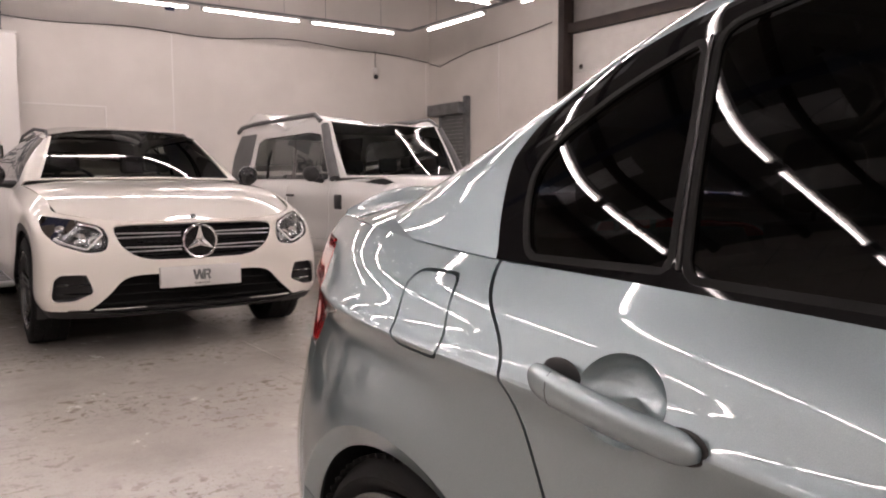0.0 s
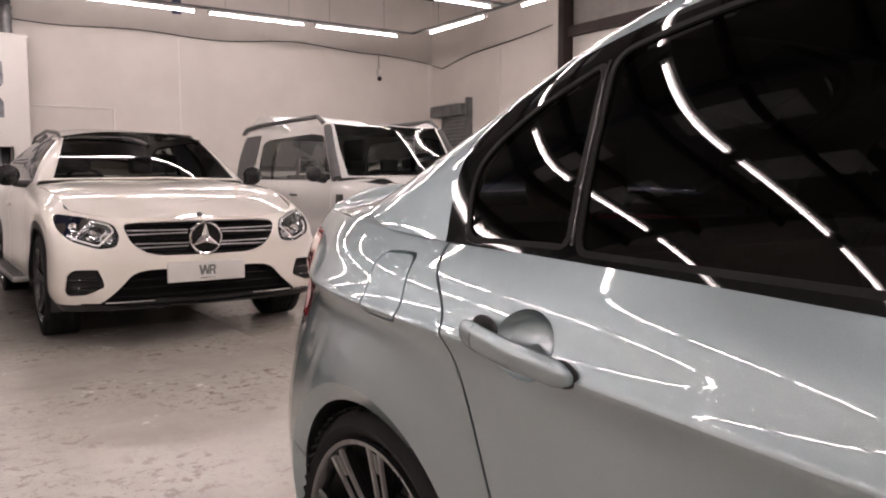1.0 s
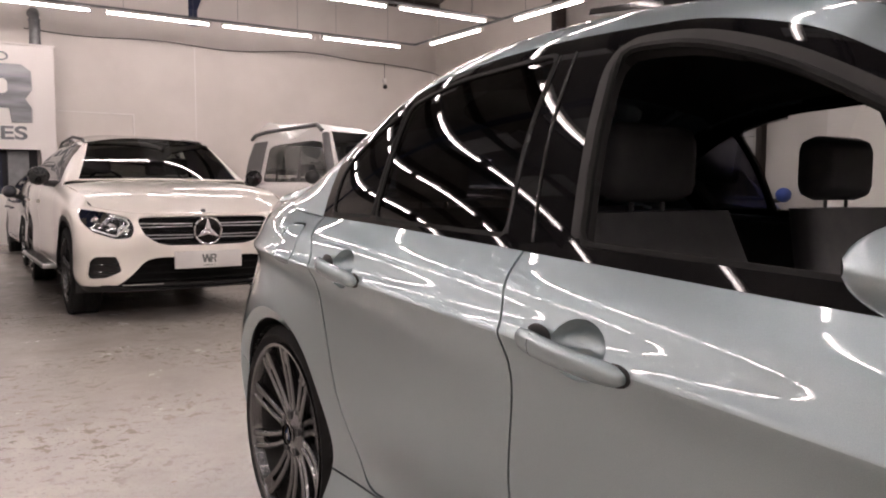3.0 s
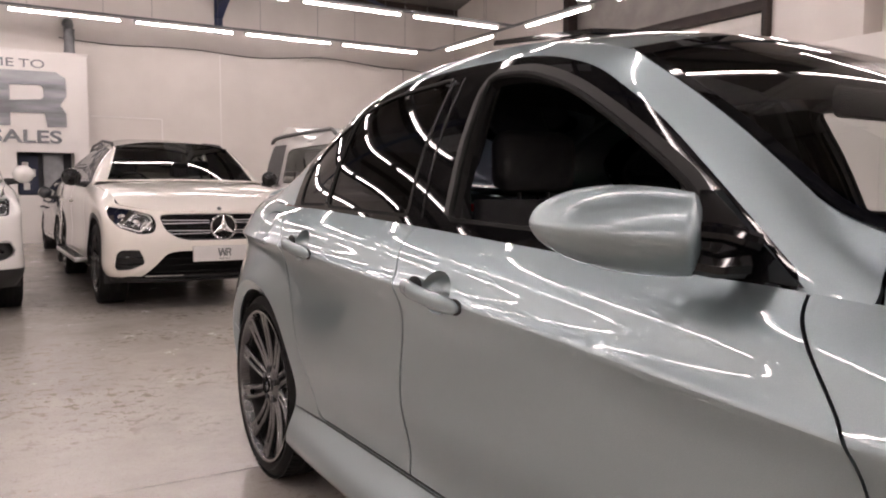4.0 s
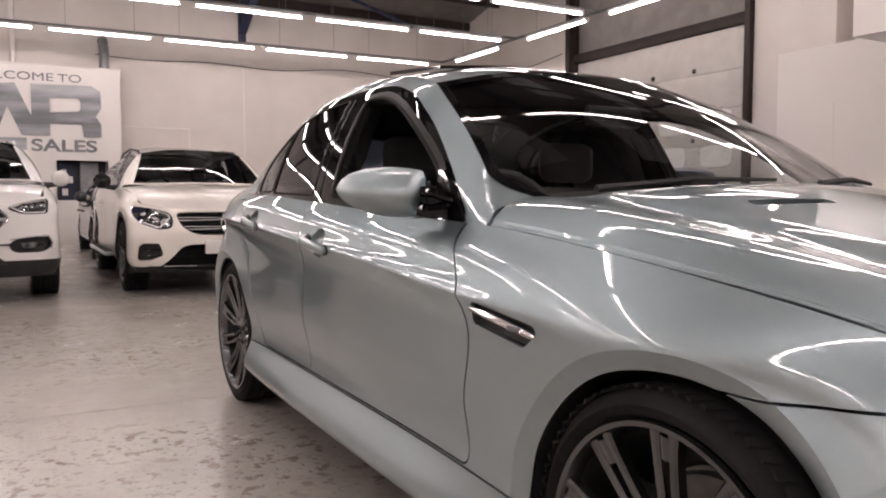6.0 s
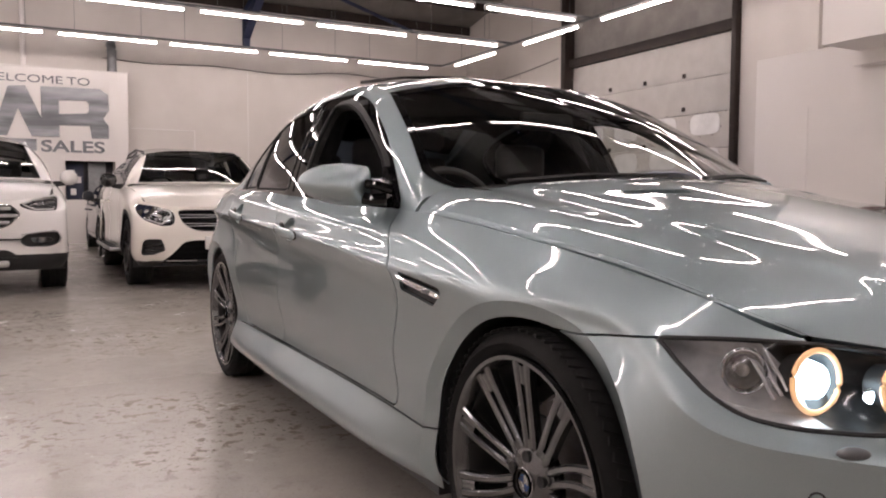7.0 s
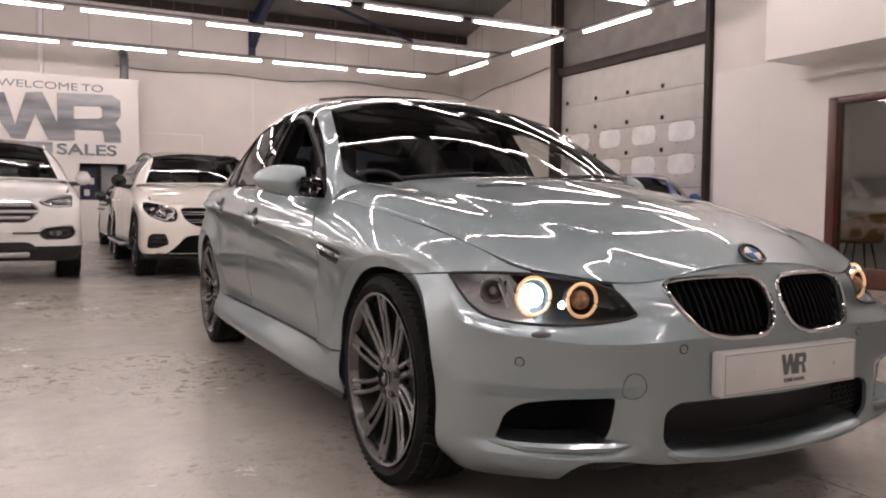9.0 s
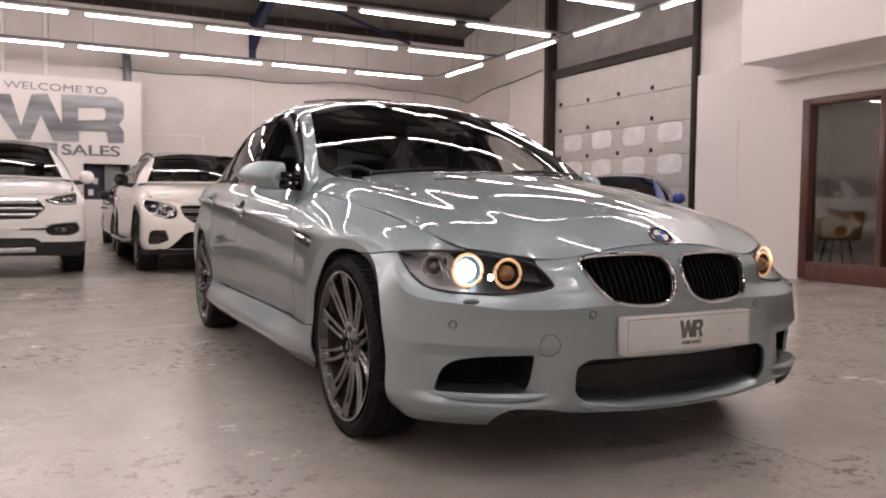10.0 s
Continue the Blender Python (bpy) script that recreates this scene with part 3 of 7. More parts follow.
def front_view(out, yfront=-1.5):
    """Cut outline in front view (half width, z), for the nose alone."""
    return lambda T: np.maximum(inside(out, -T[:, 0], T[:, 2]), (T[:, 1] - yfront))


def flange(bm, depth=0.012):
    """Turns the rim of a skin inwards."""
    bm.normal_update()
    es = [e for e in bm.edges if e.is_boundary and not all(abs(v.co.x) < 1e-4 for v in e.verts)]
    if not es:
        return bm
    n = {v: v.normal.copy() for e in es for v in e.verts}
    r = bmesh.ops.extrude_edge_only(bm, edges=es)
    made = [g for g in r["geom"] if isinstance(g, bmesh.types.BMVert)]
    old = list(n.items())
    for v in made:
        near = min((abs(o.co.x - v.co.x) + abs(o.co.y - v.co.y) + abs(o.co.z - v.co.z), i) for i, o in enumerate([e.other_vert(v) for e in v.link_edges]))
        o = [e.other_vert(v) for e in v.link_edges][near[1]]
        v.co = o.co - n.get(o, o.normal) * depth
    return bm


def mirrored(bm):
    b2 = bm.copy()
    bmesh.ops.scale(b2, vec=(-1, 1, 1), verts=b2.verts)
    bmesh.ops.reverse_faces(b2, faces=b2.faces[:])
    return b2


def whole(bm):
    """Both halves welded along the middle."""
    b2 = mirrored(bm)
    me = bpy.data.meshes.new("half")
    b2.to_mesh(me)
    b2.free()
    bm.from_mesh(me)
    bpy.data.meshes.remove(me)
    bmesh.ops.remove_doubles(bm, verts=[v for v in bm.verts if abs(v.co.x) < 2e-3], dist=2e-4)
    return bm


def both(name, bm, mat, parent, label="", depth=0.012):
    """A part on each flank."""
    if depth:
        flange(bm, depth)
    other = mirrored(bm)
    return part(name, bm, mat, parent, label, 20), part(name, other, mat, parent, label, 20)


def single(name, bm, mat, parent, label="", depth=0.012):
    if depth:
        flange(bm, depth)
    return part(name, whole(bm), mat, parent, label, 20)


def join(bm, other):
    me = bpy.data.meshes.new("j")
    other.to_mesh(me)
    other.free()
    bm.from_mesh(me)
    bpy.data.meshes.remove(me)
    return bm


SILVER = paint("silver_green_metallic", (0.330, 0.396, 0.416), (0.428, 0.508, 0.534), 1.0, 0.40, 0.36)
TRIMBLACK = surf("trim_black", (0.007, 0.007, 0.008), None, 10, 0.015, rough2=0.04, spec=0.26)
FRAMEGREY = surf("frame_grey", (0.020, 0.0195, 0.0195), (0.026, 0.0255, 0.025), 15, 0.5, spec=0.25, bump=0.05, bump_scale=200)
TINT = glass("privacy_glass", (0.075, 0.074, 0.088), 0.0, 1.55)
SCREEN = glass("windscreen_glass", (0.74, 0.77, 0.75), 0.0, 1.55)
LAMPGLASS = glass("lamp_glass", (0.93, 0.94, 0.95), 0.0, 1.35)
REDGLASS = surf("red_lamp", (0.72, 0.018, 0.024), (0.55, 0.010, 0.014), 30, 0.08, coat=1.0)
CABIN = surf("cabin_trim", (0.036, 0.036, 0.038), (0.046, 0.046, 0.048), 40, 0.7, bump=0.3, bump_scale=400)
RIM = surf("gunmetal_rim", (0.135, 0.135, 0.138), (0.10, 0.10, 0.102), 8, 0.24, metal=0.9, coat=0.7)
# Darker than the rim: the shade of the deep barrel is in this colour.
BARREL = surf("barrel_shaded", (0.020, 0.020, 0.020), (0.032, 0.030, 0.028), 10, 0.5, metal=0.4)
BRAKE = surf("brake_iron", (0.30, 0.29, 0.28), (0.22, 0.20, 0.19), 20, 0.4, metal=0.9)
XENON = glow("xenon_lens", (0.72, 0.89, 1.0), 12.0)
HALO = glow("amber_ring", (1.0, 0.58, 0.30), 0.5)
PLATE = surf("plate_white", (0.80, 0.79, 0.77), None, 4, 0.3, coat=0.4)
SEATS = surf("black_leather", (0.085, 0.085, 0.088), (0.105, 0.104, 0.104), 25, 0.5, bump=0.3, bump_scale=220)
BLUEENAMEL = surf("blue_enamel", (0.02, 0.12, 0.42), None, 10, 0.2, coat=1.0)


# ---- the silver saloon ----
def screen_edge(u):
    """Column of the windscreen's edge along the pillar: its lower corner is rounded."""
    return 4.0 + 0.32 * np.maximum(0.0, 1 - u / 0.42) ** 2


CREASE_Z = lambda y: float(np.interp(y, [-2.0, -1.65, -1.38, -1.10, -0.80, -0.30, 0.30, 0.87, 1.47, 2.1, 2.4], [0.62, 0.655, 0.695, 0.715, 0.735, 0.772, 0.803, 0.832, 0.858, 0.872, 0.878]))

# the swage ledge fades out over the front wing
LEDGE = lambda y: 0.06 + 0.085 * min(1.0, max(0.0, (y + 1.15) / 0.55))

# flank stations: y, sill, low, hollow and crease half widths, height and half width of the flare, edge half width and height
STATIONS = [
    (2.06, 0.660, 0.700, 0.668, 0.672, 0.58, 0.705, 0.595, 1.000),
    (1.93, 0.730, 0.775, 0.724, 0.735, 0.60, 0.782, 0.648, 0.997),
    (1.78, 0.795, 0.838, 0.786, 0.801, 0.61, 0.842, 0.700, 0.991),
    (1.62, 0.842, 0.880, 0.838, 0.857, 0.62, 0.888, 0.742, 0.984),
    (1.38, 0.876, 0.902, 0.876, 0.892, 0.655, 0.912, 0.776, 0.969),
    (1.05, 0.908, 0.886, 0.876, 0.897, 0.56, 0.895, 0.799, 0.961),
    (0.60, 0.922, 0.875, 0.884, 0.904, 0.53, 0.890, 0.815, 0.945),
    (0.10, 0.926, 0.875, 0.885, 0.906, 0.53, 0.891, 0.821, 0.922),
    (-0.40, 0.925, 0.875, 0.884, 0.904, 0.53, 0.890, 0.813, 0.898),
    (-0.80, 0.915, 0.884, 0.879, 0.899, 0.51, 0.893, 0.797, 0.881),
    (-1.10, 0.888, 0.899, 0.890, 0.892, 0.48, 0.899, 0.783, 0.851),
    (-1.38, 0.876, 0.902, 0.896, 0.880, 0.49, 0.904, 0.757, 0.812),
    (-1.65, 0.866, 0.882, 0.856, 0.818, 0.47, 0.882, 0.726, 0.763),
]
BELT = []
# rear end wrap
for w, y in ((0.0, 2.31), (0.32, 2.285), (0.56, 2.19)):
    BELT.append([(w * 0.95, y - 0.06, 0.20), (w, y - 0.01, 0.27), (w, y, 0.36), (w, y + 0.01, 0.50), (w, y + 0.005, 0.70), (w, y - 0.01, 0.87),
                 (w * 0.985, y - 0.03, 0.93), (w * 0.96, y - 0.06, 0.97), (w * 0.90, y - 0.10, 1.0)])
for y, sill, low, hol, cr, fz, fw, ew, ez in STATIONS:
    cz = CREASE_Z(y)
    d, h, k = cr - ew, ez - cz, min(1.0, max(0.0, (y + 1.25) / 0.5)) * min(1.0, max(0.0, (2.0 - y) / 0.5))
    # shoulder: round under the glass, hollow above the swage; a plain round over the front wing
    mid = [(0.23 + (0.16 - 0.23) * k, LEDGE(y) + (0.150 - LEDGE(y)) * k), (0.49 + (0.42 - 0.49) * k, 0.19 + LEDGE(y) + (0.300 - 0.19 - LEDGE(y)) * k), (0.80 + (0.72 - 0.80) * k, 0.66 + (0.555 - 0.66) * k)]
    BELT.append([(sill - 0.075, y, 0.175), (sill, y, 0.235), (low, y, 0.350), (fw, y, fz), (hol, y, cz - 0.075 + 0.035 * max(0.0, fz - 0.5) / 0.15), (cr, y, cz)]
                + [(cr - b * d, y, cz + a * h) for a, b in mid] + [(ew, y, ez)])
# nose wrap
BELT += [
    [(0.795, -1.80, 0.160), (0.828, -1.845, 0.215), (0.836, -1.858, 0.310), (0.838, -1.858, 0.410), (0.832, -1.848, 0.490), (0.822, -1.832, 0.535), (0.803, -1.805, 0.590), (0.762, -1.785, 0.668), (0.705, -1.780, 0.729)],
    [(0.690, -1.950, 0.165), (0.722, -1.985, 0.215), (0.730, -1.995, 0.305), (0.730, -1.995, 0.405), (0.725, -1.986, 0.485), (0.716, -1.976, 0.528), (0.703, -1.948, 0.566), (0.680, -1.905, 0.637), (0.655, -1.875, 0.694)],
    [(0.580, -2.030, 0.168), (0.608, -2.062, 0.212), (0.615, -2.073, 0.300), (0.615, -2.073, 0.400), (0.611, -2.066, 0.480), (0.604, -2.057, 0.524), (0.594, -2.028, 0.563), (0.576, -1.988, 0.627), (0.560, -1.952, 0.677)],
    [(0.445, -2.070, 0.175), (0.470, -2.105, 0.210), (0.476, -2.118, 0.300), (0.476, -2.118, 0.400), (0.474, -2.112, 0.480), (0.470, -2.104, 0.522), (0.464, -2.078, 0.562), (0.456, -2.045, 0.617), (0.447, -2.008, 0.662)],
    [(0.222, -2.110, 0.185), (0.232, -2.140, 0.210), (0.235, -2.150, 0.300), (0.235, -2.152, 0.400), (0.234, -2.150, 0.480), (0.233, -2.146, 0.530), (0.230, -2.120, 0.590), (0.226, -2.088, 0.647), (0.220, -2.060, 0.692)],
    [(0.0, -2.115, 0.185), (0.0, -2.145, 0.210), (0.0, -2.158, 0.300), (0.0, -2.160, 0.400), (0.0, -2.158, 0.480), (0.0, -2.154, 0.530), (0.0, -2.130, 0.595), (0.0, -2.099, 0.657), (0.0, -2.072, 0.706)],
]

# a shelf under the lamps: crease forward, the face above it set back
for row, k, up in ((-6, 0.7, 0.028), (-5, 1.0, 0.008), (-4, 1.0, 0.0), (-3, 0.8, 0.0)):
    w, y, z = BELT[row][5]
    BELT[row][5] = (w + (0.006 if row == -6 else 0.0), y - 0.012 * k, z + up)
    w, y, z = BELT[row][6]
    BELT[row][6] = (w, y + 0.012 * k, z + up * 0.6)
BELT = [n if len(n) == 10 else n[:6] + [tuple((p + q) / 2 for p, q in zip(n[5], n[6]))] + n[6:] for n in BELT]

# bonnet: rows from the nose edge to the windscreen, columns from its side gap to the middle
HOOD = [
    [(0.655, -1.875, 0.698), (0.612, -1.913, 0.692), (0.447, -2.008, 0.667), (0.220, -2.060, 0.697), (0.0, -2.072, 0.711)],
    [(0.705, -1.780, 0.732), (0.665, -1.790, 0.740), (0.490, -1.870, 0.740), (0.240, -1.920, 0.752), (0.0, -1.930, 0.763)],
    [(0.738, -1.540, 0.788), (0.700, -1.550, 0.804), (0.530, -1.600, 0.820), (0.270, -1.650, 0.833), (0.0, -1.660, 0.845)],
    [(0.763, -1.320, 0.822), (0.725, -1.330, 0.848), (0.560, -1.370, 0.868), (0.290, -1.430, 0.882), (0.0, -1.440, 0.894)],
    [(0.786, -1.050, 0.858), (0.745, -1.060, 0.893), (0.585, -1.110, 0.912), (0.310, -1.190, 0.926), (0.0, -1.210, 0.937)],
    [(0.795, -0.860, 0.877), (0.752, -0.870, 0.912), (0.605, -0.930, 0.938), (0.330, -1.030, 0.952), (0.0, -1.060, 0.962)],
    [(0.799, -0.765, 0.884), (0.750, -0.748, 0.922), (0.620, -0.815, 0.949), (0.345, -0.930, 0.963), (0.0, -0.975, 0.972)],
]

# cabin: rows from the windscreen base to the boot, columns from the waist to the middle of the roof
CABIN_NET = [
    [(0.801, -0.755, 0.882), (0.797, -0.757, 0.888), (0.789, -0.756, 0.898), (0.773, -0.750, 0.915), (0.744, -0.738, 0.927), (0.420, -0.886, 0.955), (0.0, -0.950, 0.965)],
    [(0.812, -0.420, 0.897), (0.780, -0.420, 0.965), (0.736, -0.420, 1.042), (0.706, -0.424, 1.086), (0.668, -0.440, 1.132), (0.360, -0.510, 1.186), (0.0, -0.540, 1.202)],
    [(0.818, -0.120, 0.911), (0.760, -0.120, 1.060), (0.682, -0.120, 1.210), (0.645, -0.120, 1.260), (0.598, -0.145, 1.296), (0.330, -0.130, 1.350), (0.0, -0.125, 1.368)],
    [(0.821, 0.150, 0.925), (0.752, 0.150, 1.100), (0.655, 0.150, 1.274), (0.610, 0.150, 1.325), (0.552, 0.140, 1.362), (0.310, 0.120, 1.406), (0.0, 0.120, 1.420)],
    [(0.818, 0.470, 0.940), (0.750, 0.470, 1.120), (0.645, 0.470, 1.300), (0.598, 0.470, 1.350), (0.540, 0.470, 1.386), (0.300, 0.470, 1.425), (0.0, 0.470, 1.436)],
    [(0.809, 0.800, 0.952), (0.750, 0.800, 1.110), (0.652, 0.800, 1.286), (0.603, 0.800, 1.336), (0.543, 0.800, 1.374), (0.300, 0.800, 1.413), (0.0, 0.800, 1.424)],
    [(0.800, 1.030, 0.961), (0.749, 1.030, 1.085), (0.672, 1.030, 1.225), (0.618, 1.040, 1.287), (0.555, 1.050, 1.325), (0.300, 1.070, 1.362), (0.0, 1.075, 1.374)],
    [(0.788, 1.250, 0.966), (0.750, 1.270, 1.035), (0.702, 1.300, 1.112), (0.646, 1.330, 1.166), (0.578, 1.360, 1.200), (0.310, 1.390, 1.230), (0.0, 1.400, 1.240)],
    [(0.764, 1.500, 0.978), (0.737, 1.580, 0.993), (0.702, 1.660, 1.006), (0.652, 1.720, 1.020), (0.592, 1.760, 1.032), (0.330, 1.800, 1.047), (0.0, 1.810, 1.052)],
]
BOOT = [
    [(0.768, 1.46, 0.972), (0.64, 1.52, 1.000), (0.33, 1.55, 1.030), (0.0, 1.55, 1.035)],
    [(0.733, 1.66, 0.985), (0.59, 1.72, 1.022), (0.30, 1.76, 1.042), (0.0, 1.77, 1.047)],
    [(0.680, 1.84, 0.994), (0.52, 1.90, 1.026), (0.28, 1.93, 1.036), (0.0, 1.94, 1.040)],
    [(0.622, 2.00, 0.999), (0.46, 2.06, 1.028), (0.25, 2.10, 1.036), (0.0, 2.11, 1.040)],
    [(0.588, 2.07, 1.004), (0.43, 2.15, 1.045), (0.23, 2.20, 1.053), (0.0, 2.21, 1.055)],
    [(0.590, 2.08, 0.985), (0.432, 2.16, 1.015), (0.23, 2.21, 1.020), (0.0, 2.22, 1.022)],
]

BGRID, BUK, BVK = sheet(BELT, 700, 104, creases=(5,), sym_u=True)
# the pressed crease is soft in the sheet metal
near = np.exp(-((np.arange(len(BVK)) - int(np.argmin(abs(BVK - 5.0)))) / 2.2) ** 2)[None, :, None] * np.where(BUK > 15.6, 0.12, 1.0)[:, None, None]
for k in range(2):
    mean = BGRID.copy()
    mean[:, 1:-1] = 0.25 * BGRID[:, :-2] + 0.5 * BGRID[:, 1:-1] + 0.25 * BGRID[:, 2:]
    BGRID = BGRID * (1 - near) + mean * near
# pockets round the outer intakes, with slanting cheeks beside the lower grille
q = np.clip((BGRID[..., 0] - 0.425) / 0.12, 0, 1) * np.clip((0.86 - BGRID[..., 0]) / 0.08, 0, 1)
h = np.clip((BGRID[..., 2] - 0.235) / 0.03, 0, 1) * np.clip((0.415 - BGRID[..., 2]) / 0.035, 0, 1)
BGRID[..., 1] += np.where(BGRID[..., 1] < -1.6, 0.030 * q * q * (3 - 2 * q) * h, 0.0)
CGRID, CUK, CVK = sheet(CABIN_NET, 230, 110, creases=(2, 4), sym_v=True, fold=(2, 4))
SIDE = CGRID[:, CVK < 3.4].reshape(-1, 3)
FLANK = BGRID[(BUK > 3.2) & (BUK < 15.8)].reshape(-1, 3)
NOSE = BGRID[BUK > 14.6].reshape(-1, 3)


def flank_w(y, z):
    """Half width of the flank at a place in side view."""
    d = (FLANK[:, 1] - y) ** 2 + (FLANK[:, 2] - z) ** 2 + 1e-6
    k = np.argpartition(d, 6)[:6]
    return float((FLANK[k, 0] / d[k]).sum() / (1 / d[k]).sum())


def side_w(y, z):
    """Half width of the window band at a place in side view."""
    d = (SIDE[:, 1] - y) ** 2 + (SIDE[:, 2] - z) ** 2 + 1e-6
    k = np.argpartition(d, 6)[:6]
    return float((SIDE[k, 0] / d[k]).sum() / (1 / d[k]).sum())


def nose_y(w, z):
    """Foremost y of the nose at a place in front view."""
    d = (NOSE[:, 0] - abs(w)) ** 2 + (NOSE[:, 2] - z) ** 2 + 1e-6
    k = np.argpartition(d, 6)[:6]
    return float((NOSE[k, 1] / d[k]).sum() / (1 / d[k]).sum())


VENT = rounded([(-0.845, 0.728), (-0.835, 0.678), (-1.03, 0.655), (-1.078, 0.690), (-1.07, 0.704)], 0.012)
KIDNEY = rounded([(0.020, 0.645), (0.018, 0.595), (0.040, 0.542), (0.100, 0.522), (0.210, 0.525), (0.280, 0.542), (0.315, 0.582), (0.335, 0.622), (0.350, 0.657), (0.315, 0.672), (0.24, 0.679), (0.112, 0.681), (0.045, 0.674)], [0.03, 0.04, 0.03, 0.03, 0.05, 0.04, 0.04, 0.03, 0.016, 0.03, 0.05, 0.05, 0.02])
LAMP = rounded([(0.797, 0.679), (0.736, 0.687), (0.65, 0.686), (0.58, 0.678), (0.528, 0.668), (0.474, 0.648), (0.456, 0.620), (0.438, 0.586), (0.469, 0.576), (0.557, 0.564), (0.640, 0.562), (0.732, 0.567), (0.773, 0.577), (0.793, 0.604), (0.799, 0.645)], [0.008, 0.03, 0.03, 0.03, 0.03, 0.02, 0.03, 0.008, 0.02, 0.04, 0.05, 0.03, 0.02, 0.02, 0.02])
LAMPCUT = np.array([(w, z + (0.03 if z > 0.645 and w < 0.64 else 0.0)) for w, z in LAMP])
LOWGRILLE = rounded([(-0.4, 0.355), (0.36, 0.368), (0.402, 0.345), (0.405, 0.265), (0.362, 0.236), (0.20, 0.222), (-0.4, 0.214)], [0.01, 0.03, 0.03, 0.04, 0.04, 0.05, 0.01])
INTAKE = rounded([(0.518, 0.384), (0.655, 0.382), (0.728, 0.368), (0.760, 0.338), (0.776, 0.272), (0.545, 0.272), (0.530, 0.30)], [0.012, 0.05, 0.04, 0.04, 0.008, 0.02, 0.02])
CUPS = ((0.118, 0.797), (0.938, 0.846))


def saloon():
    car = thing("saloon_car", "silver-green metallic four-door saloon with lit headlights and an open front window", "car")
    belt = skin(BGRID, BUK, BVK)

    def punch(bm, f):
        slit(bm, f)
        take(bm, f).free()

    # arches, vent, handle cups
    for yc, zc, r in ((-1.38, 0.324, 0.350), (1.38, 0.320, 0.350)):
        slit(belt, lambda T, yc=yc, zc=zc, r=r: np.hypot(T[:, 1] - yc, (T[:, 2] - zc)) - r - 0.034)
        punch(belt, lambda T, yc=yc, zc=zc, r=r: np.hypot(T[:, 1] - yc, (T[:, 2] - zc)) - r)
        # rolled lip of the arch
        for v in belt.verts:
            d = r + 0.034 - math.hypot(v.co.y - yc, v.co.z - zc)
            if d > 0.0002 and v.co.x < -0.6:
                v.co.x += 0.75 * d
    punch(belt, side_view(VENT))
    for yc, zc in CUPS:
        punch(belt, lambda T, yc=yc, zc=zc: (np.hypot((T[:, 1] - yc) / 0.060, (T[:, 2] - zc - 0.006) / 0.046) - 1) * 0.055)
    # doors
    fd = rounded([(-0.668, 0.99), (-0.672, 0.875), (-0.735, 0.80), (-0.80, 0.72), (-0.815, 0.60), (-0.815, 0.356), (0.275, 0.356), (0.283, 0.76), (0.335, 0.92), (0.345, 1.02)],
                 [0.02, 0.03, 0.08, 0.10, 0.05, 0.03, 0.02, 0.08, 0.05, 0.02])
    front_door = carve(belt, side_view(fd), 0.0024)
    rd = rounded([(0.20, 1.02), (0.20, 0.90), (0.20, 0.76), (0.20, 0.356), (0.83, 0.356), (0.89, 0.44), (1.00, 0.63), (1.085, 0.775), (1.125, 0.875), (1.245, 0.966), (1.26, 1.02)],
                 [0.02, 0.05, 0.08, 0.02, 0.05, 0.1, 0.1, 0.1, 0.06, 0.03, 0.02])
    rear_door = carve(belt, side_view(rd), 0.0024)
    flap = rounded([(1.278, 0.944), (1.400, 0.942), (1.366, 0.842), (1.236, 0.838)], 0.030)
    fuel = carve(belt, side_view(flap), 0.0022)
    tail = rounded([(1.86, 0.950), (2.5, 0.97), (2.5, 0.74), (1.885, 0.738), (1.82, 0.80), (1.795, 0.885)], 0.03)
    lamp_r = carve(belt, lambda T: np.maximum(inside(tail, T[:, 1], T[:, 2]), 0.42 + T[:, 0]), 0.0025)
    # nose: lamps, kidneys, intakes
    lamp_f = carve(belt, front_view(LAMPCUT, -1.5), 0.003)
    punch(belt, front_view(KIDNEY, -1.9))
    punch(belt, front_view(LOWGRILLE, -1.8))
    punch(belt, front_view(INTAKE, -1.6))
    # notch of the lower lip
    notch = rounded([(-0.3, 0.1), (0.638, 0.1), (0.632, 0.205), (0.595, 0.228), (0.50, 0.224), (0.40, 0.205), (0.2, 0.192), (-0.3, 0.184)], 0.02)
    punch(belt, front_view(notch, -1.8))
    # split of the rest
    seam = lambda T: np.maximum(T[:, 1] + 1.45, np.minimum(T[:, 2] - (0.662 + 0.1 * np.clip(-1.53 - T[:, 1], 0, 0.2)), -T[:, 0] - 0.64))
    bumper = carve(belt, seam, 0.0022)
    skirt = carve(belt, lambda T: np.maximum(np.maximum(T[:, 2] - 0.350, T[:, 1] - 1.2), -1.2 - T[:, 1]), 0.002)
    fender = carve(belt, lambda T: T[:, 1] + 0.3, 0.0)
    rear_seam = lambda T: np.maximum(np.interp(T[:, 2], [0.15, 0.40, 0.47, 0.55, 0.65, 0.735], [1.60, 1.66, 1.69, 1.735, 1.81, 1.87]) - T[:, 1], T[:, 2] - 0.735)
    rear_bumper = carve(belt, rear_seam, 0.002)
    single("rear_bumper", rear_bumper, SILVER, car)
    single("front_bumper", bumper, SILVER, car)
    both("front_wing", fender, SILVER, car)
    both("front_door", front_door, SILVER, car)
    both("rear_door", rear_door, SILVER, car)
    both("side_skirt", skirt, SILVER, car)
    both("fuel_flap", fuel, SILVER, car)
    both("tail_lamp", lamp_r, REDGLASS, car, "red tail lamp lens")
    for o in both("headlamp_cover", lamp_f, LAMPGLASS, car, "clear headlamp lens", 0):
        o.visible_shadow = False
    both("rear_quarter", belt, SILVER, car)

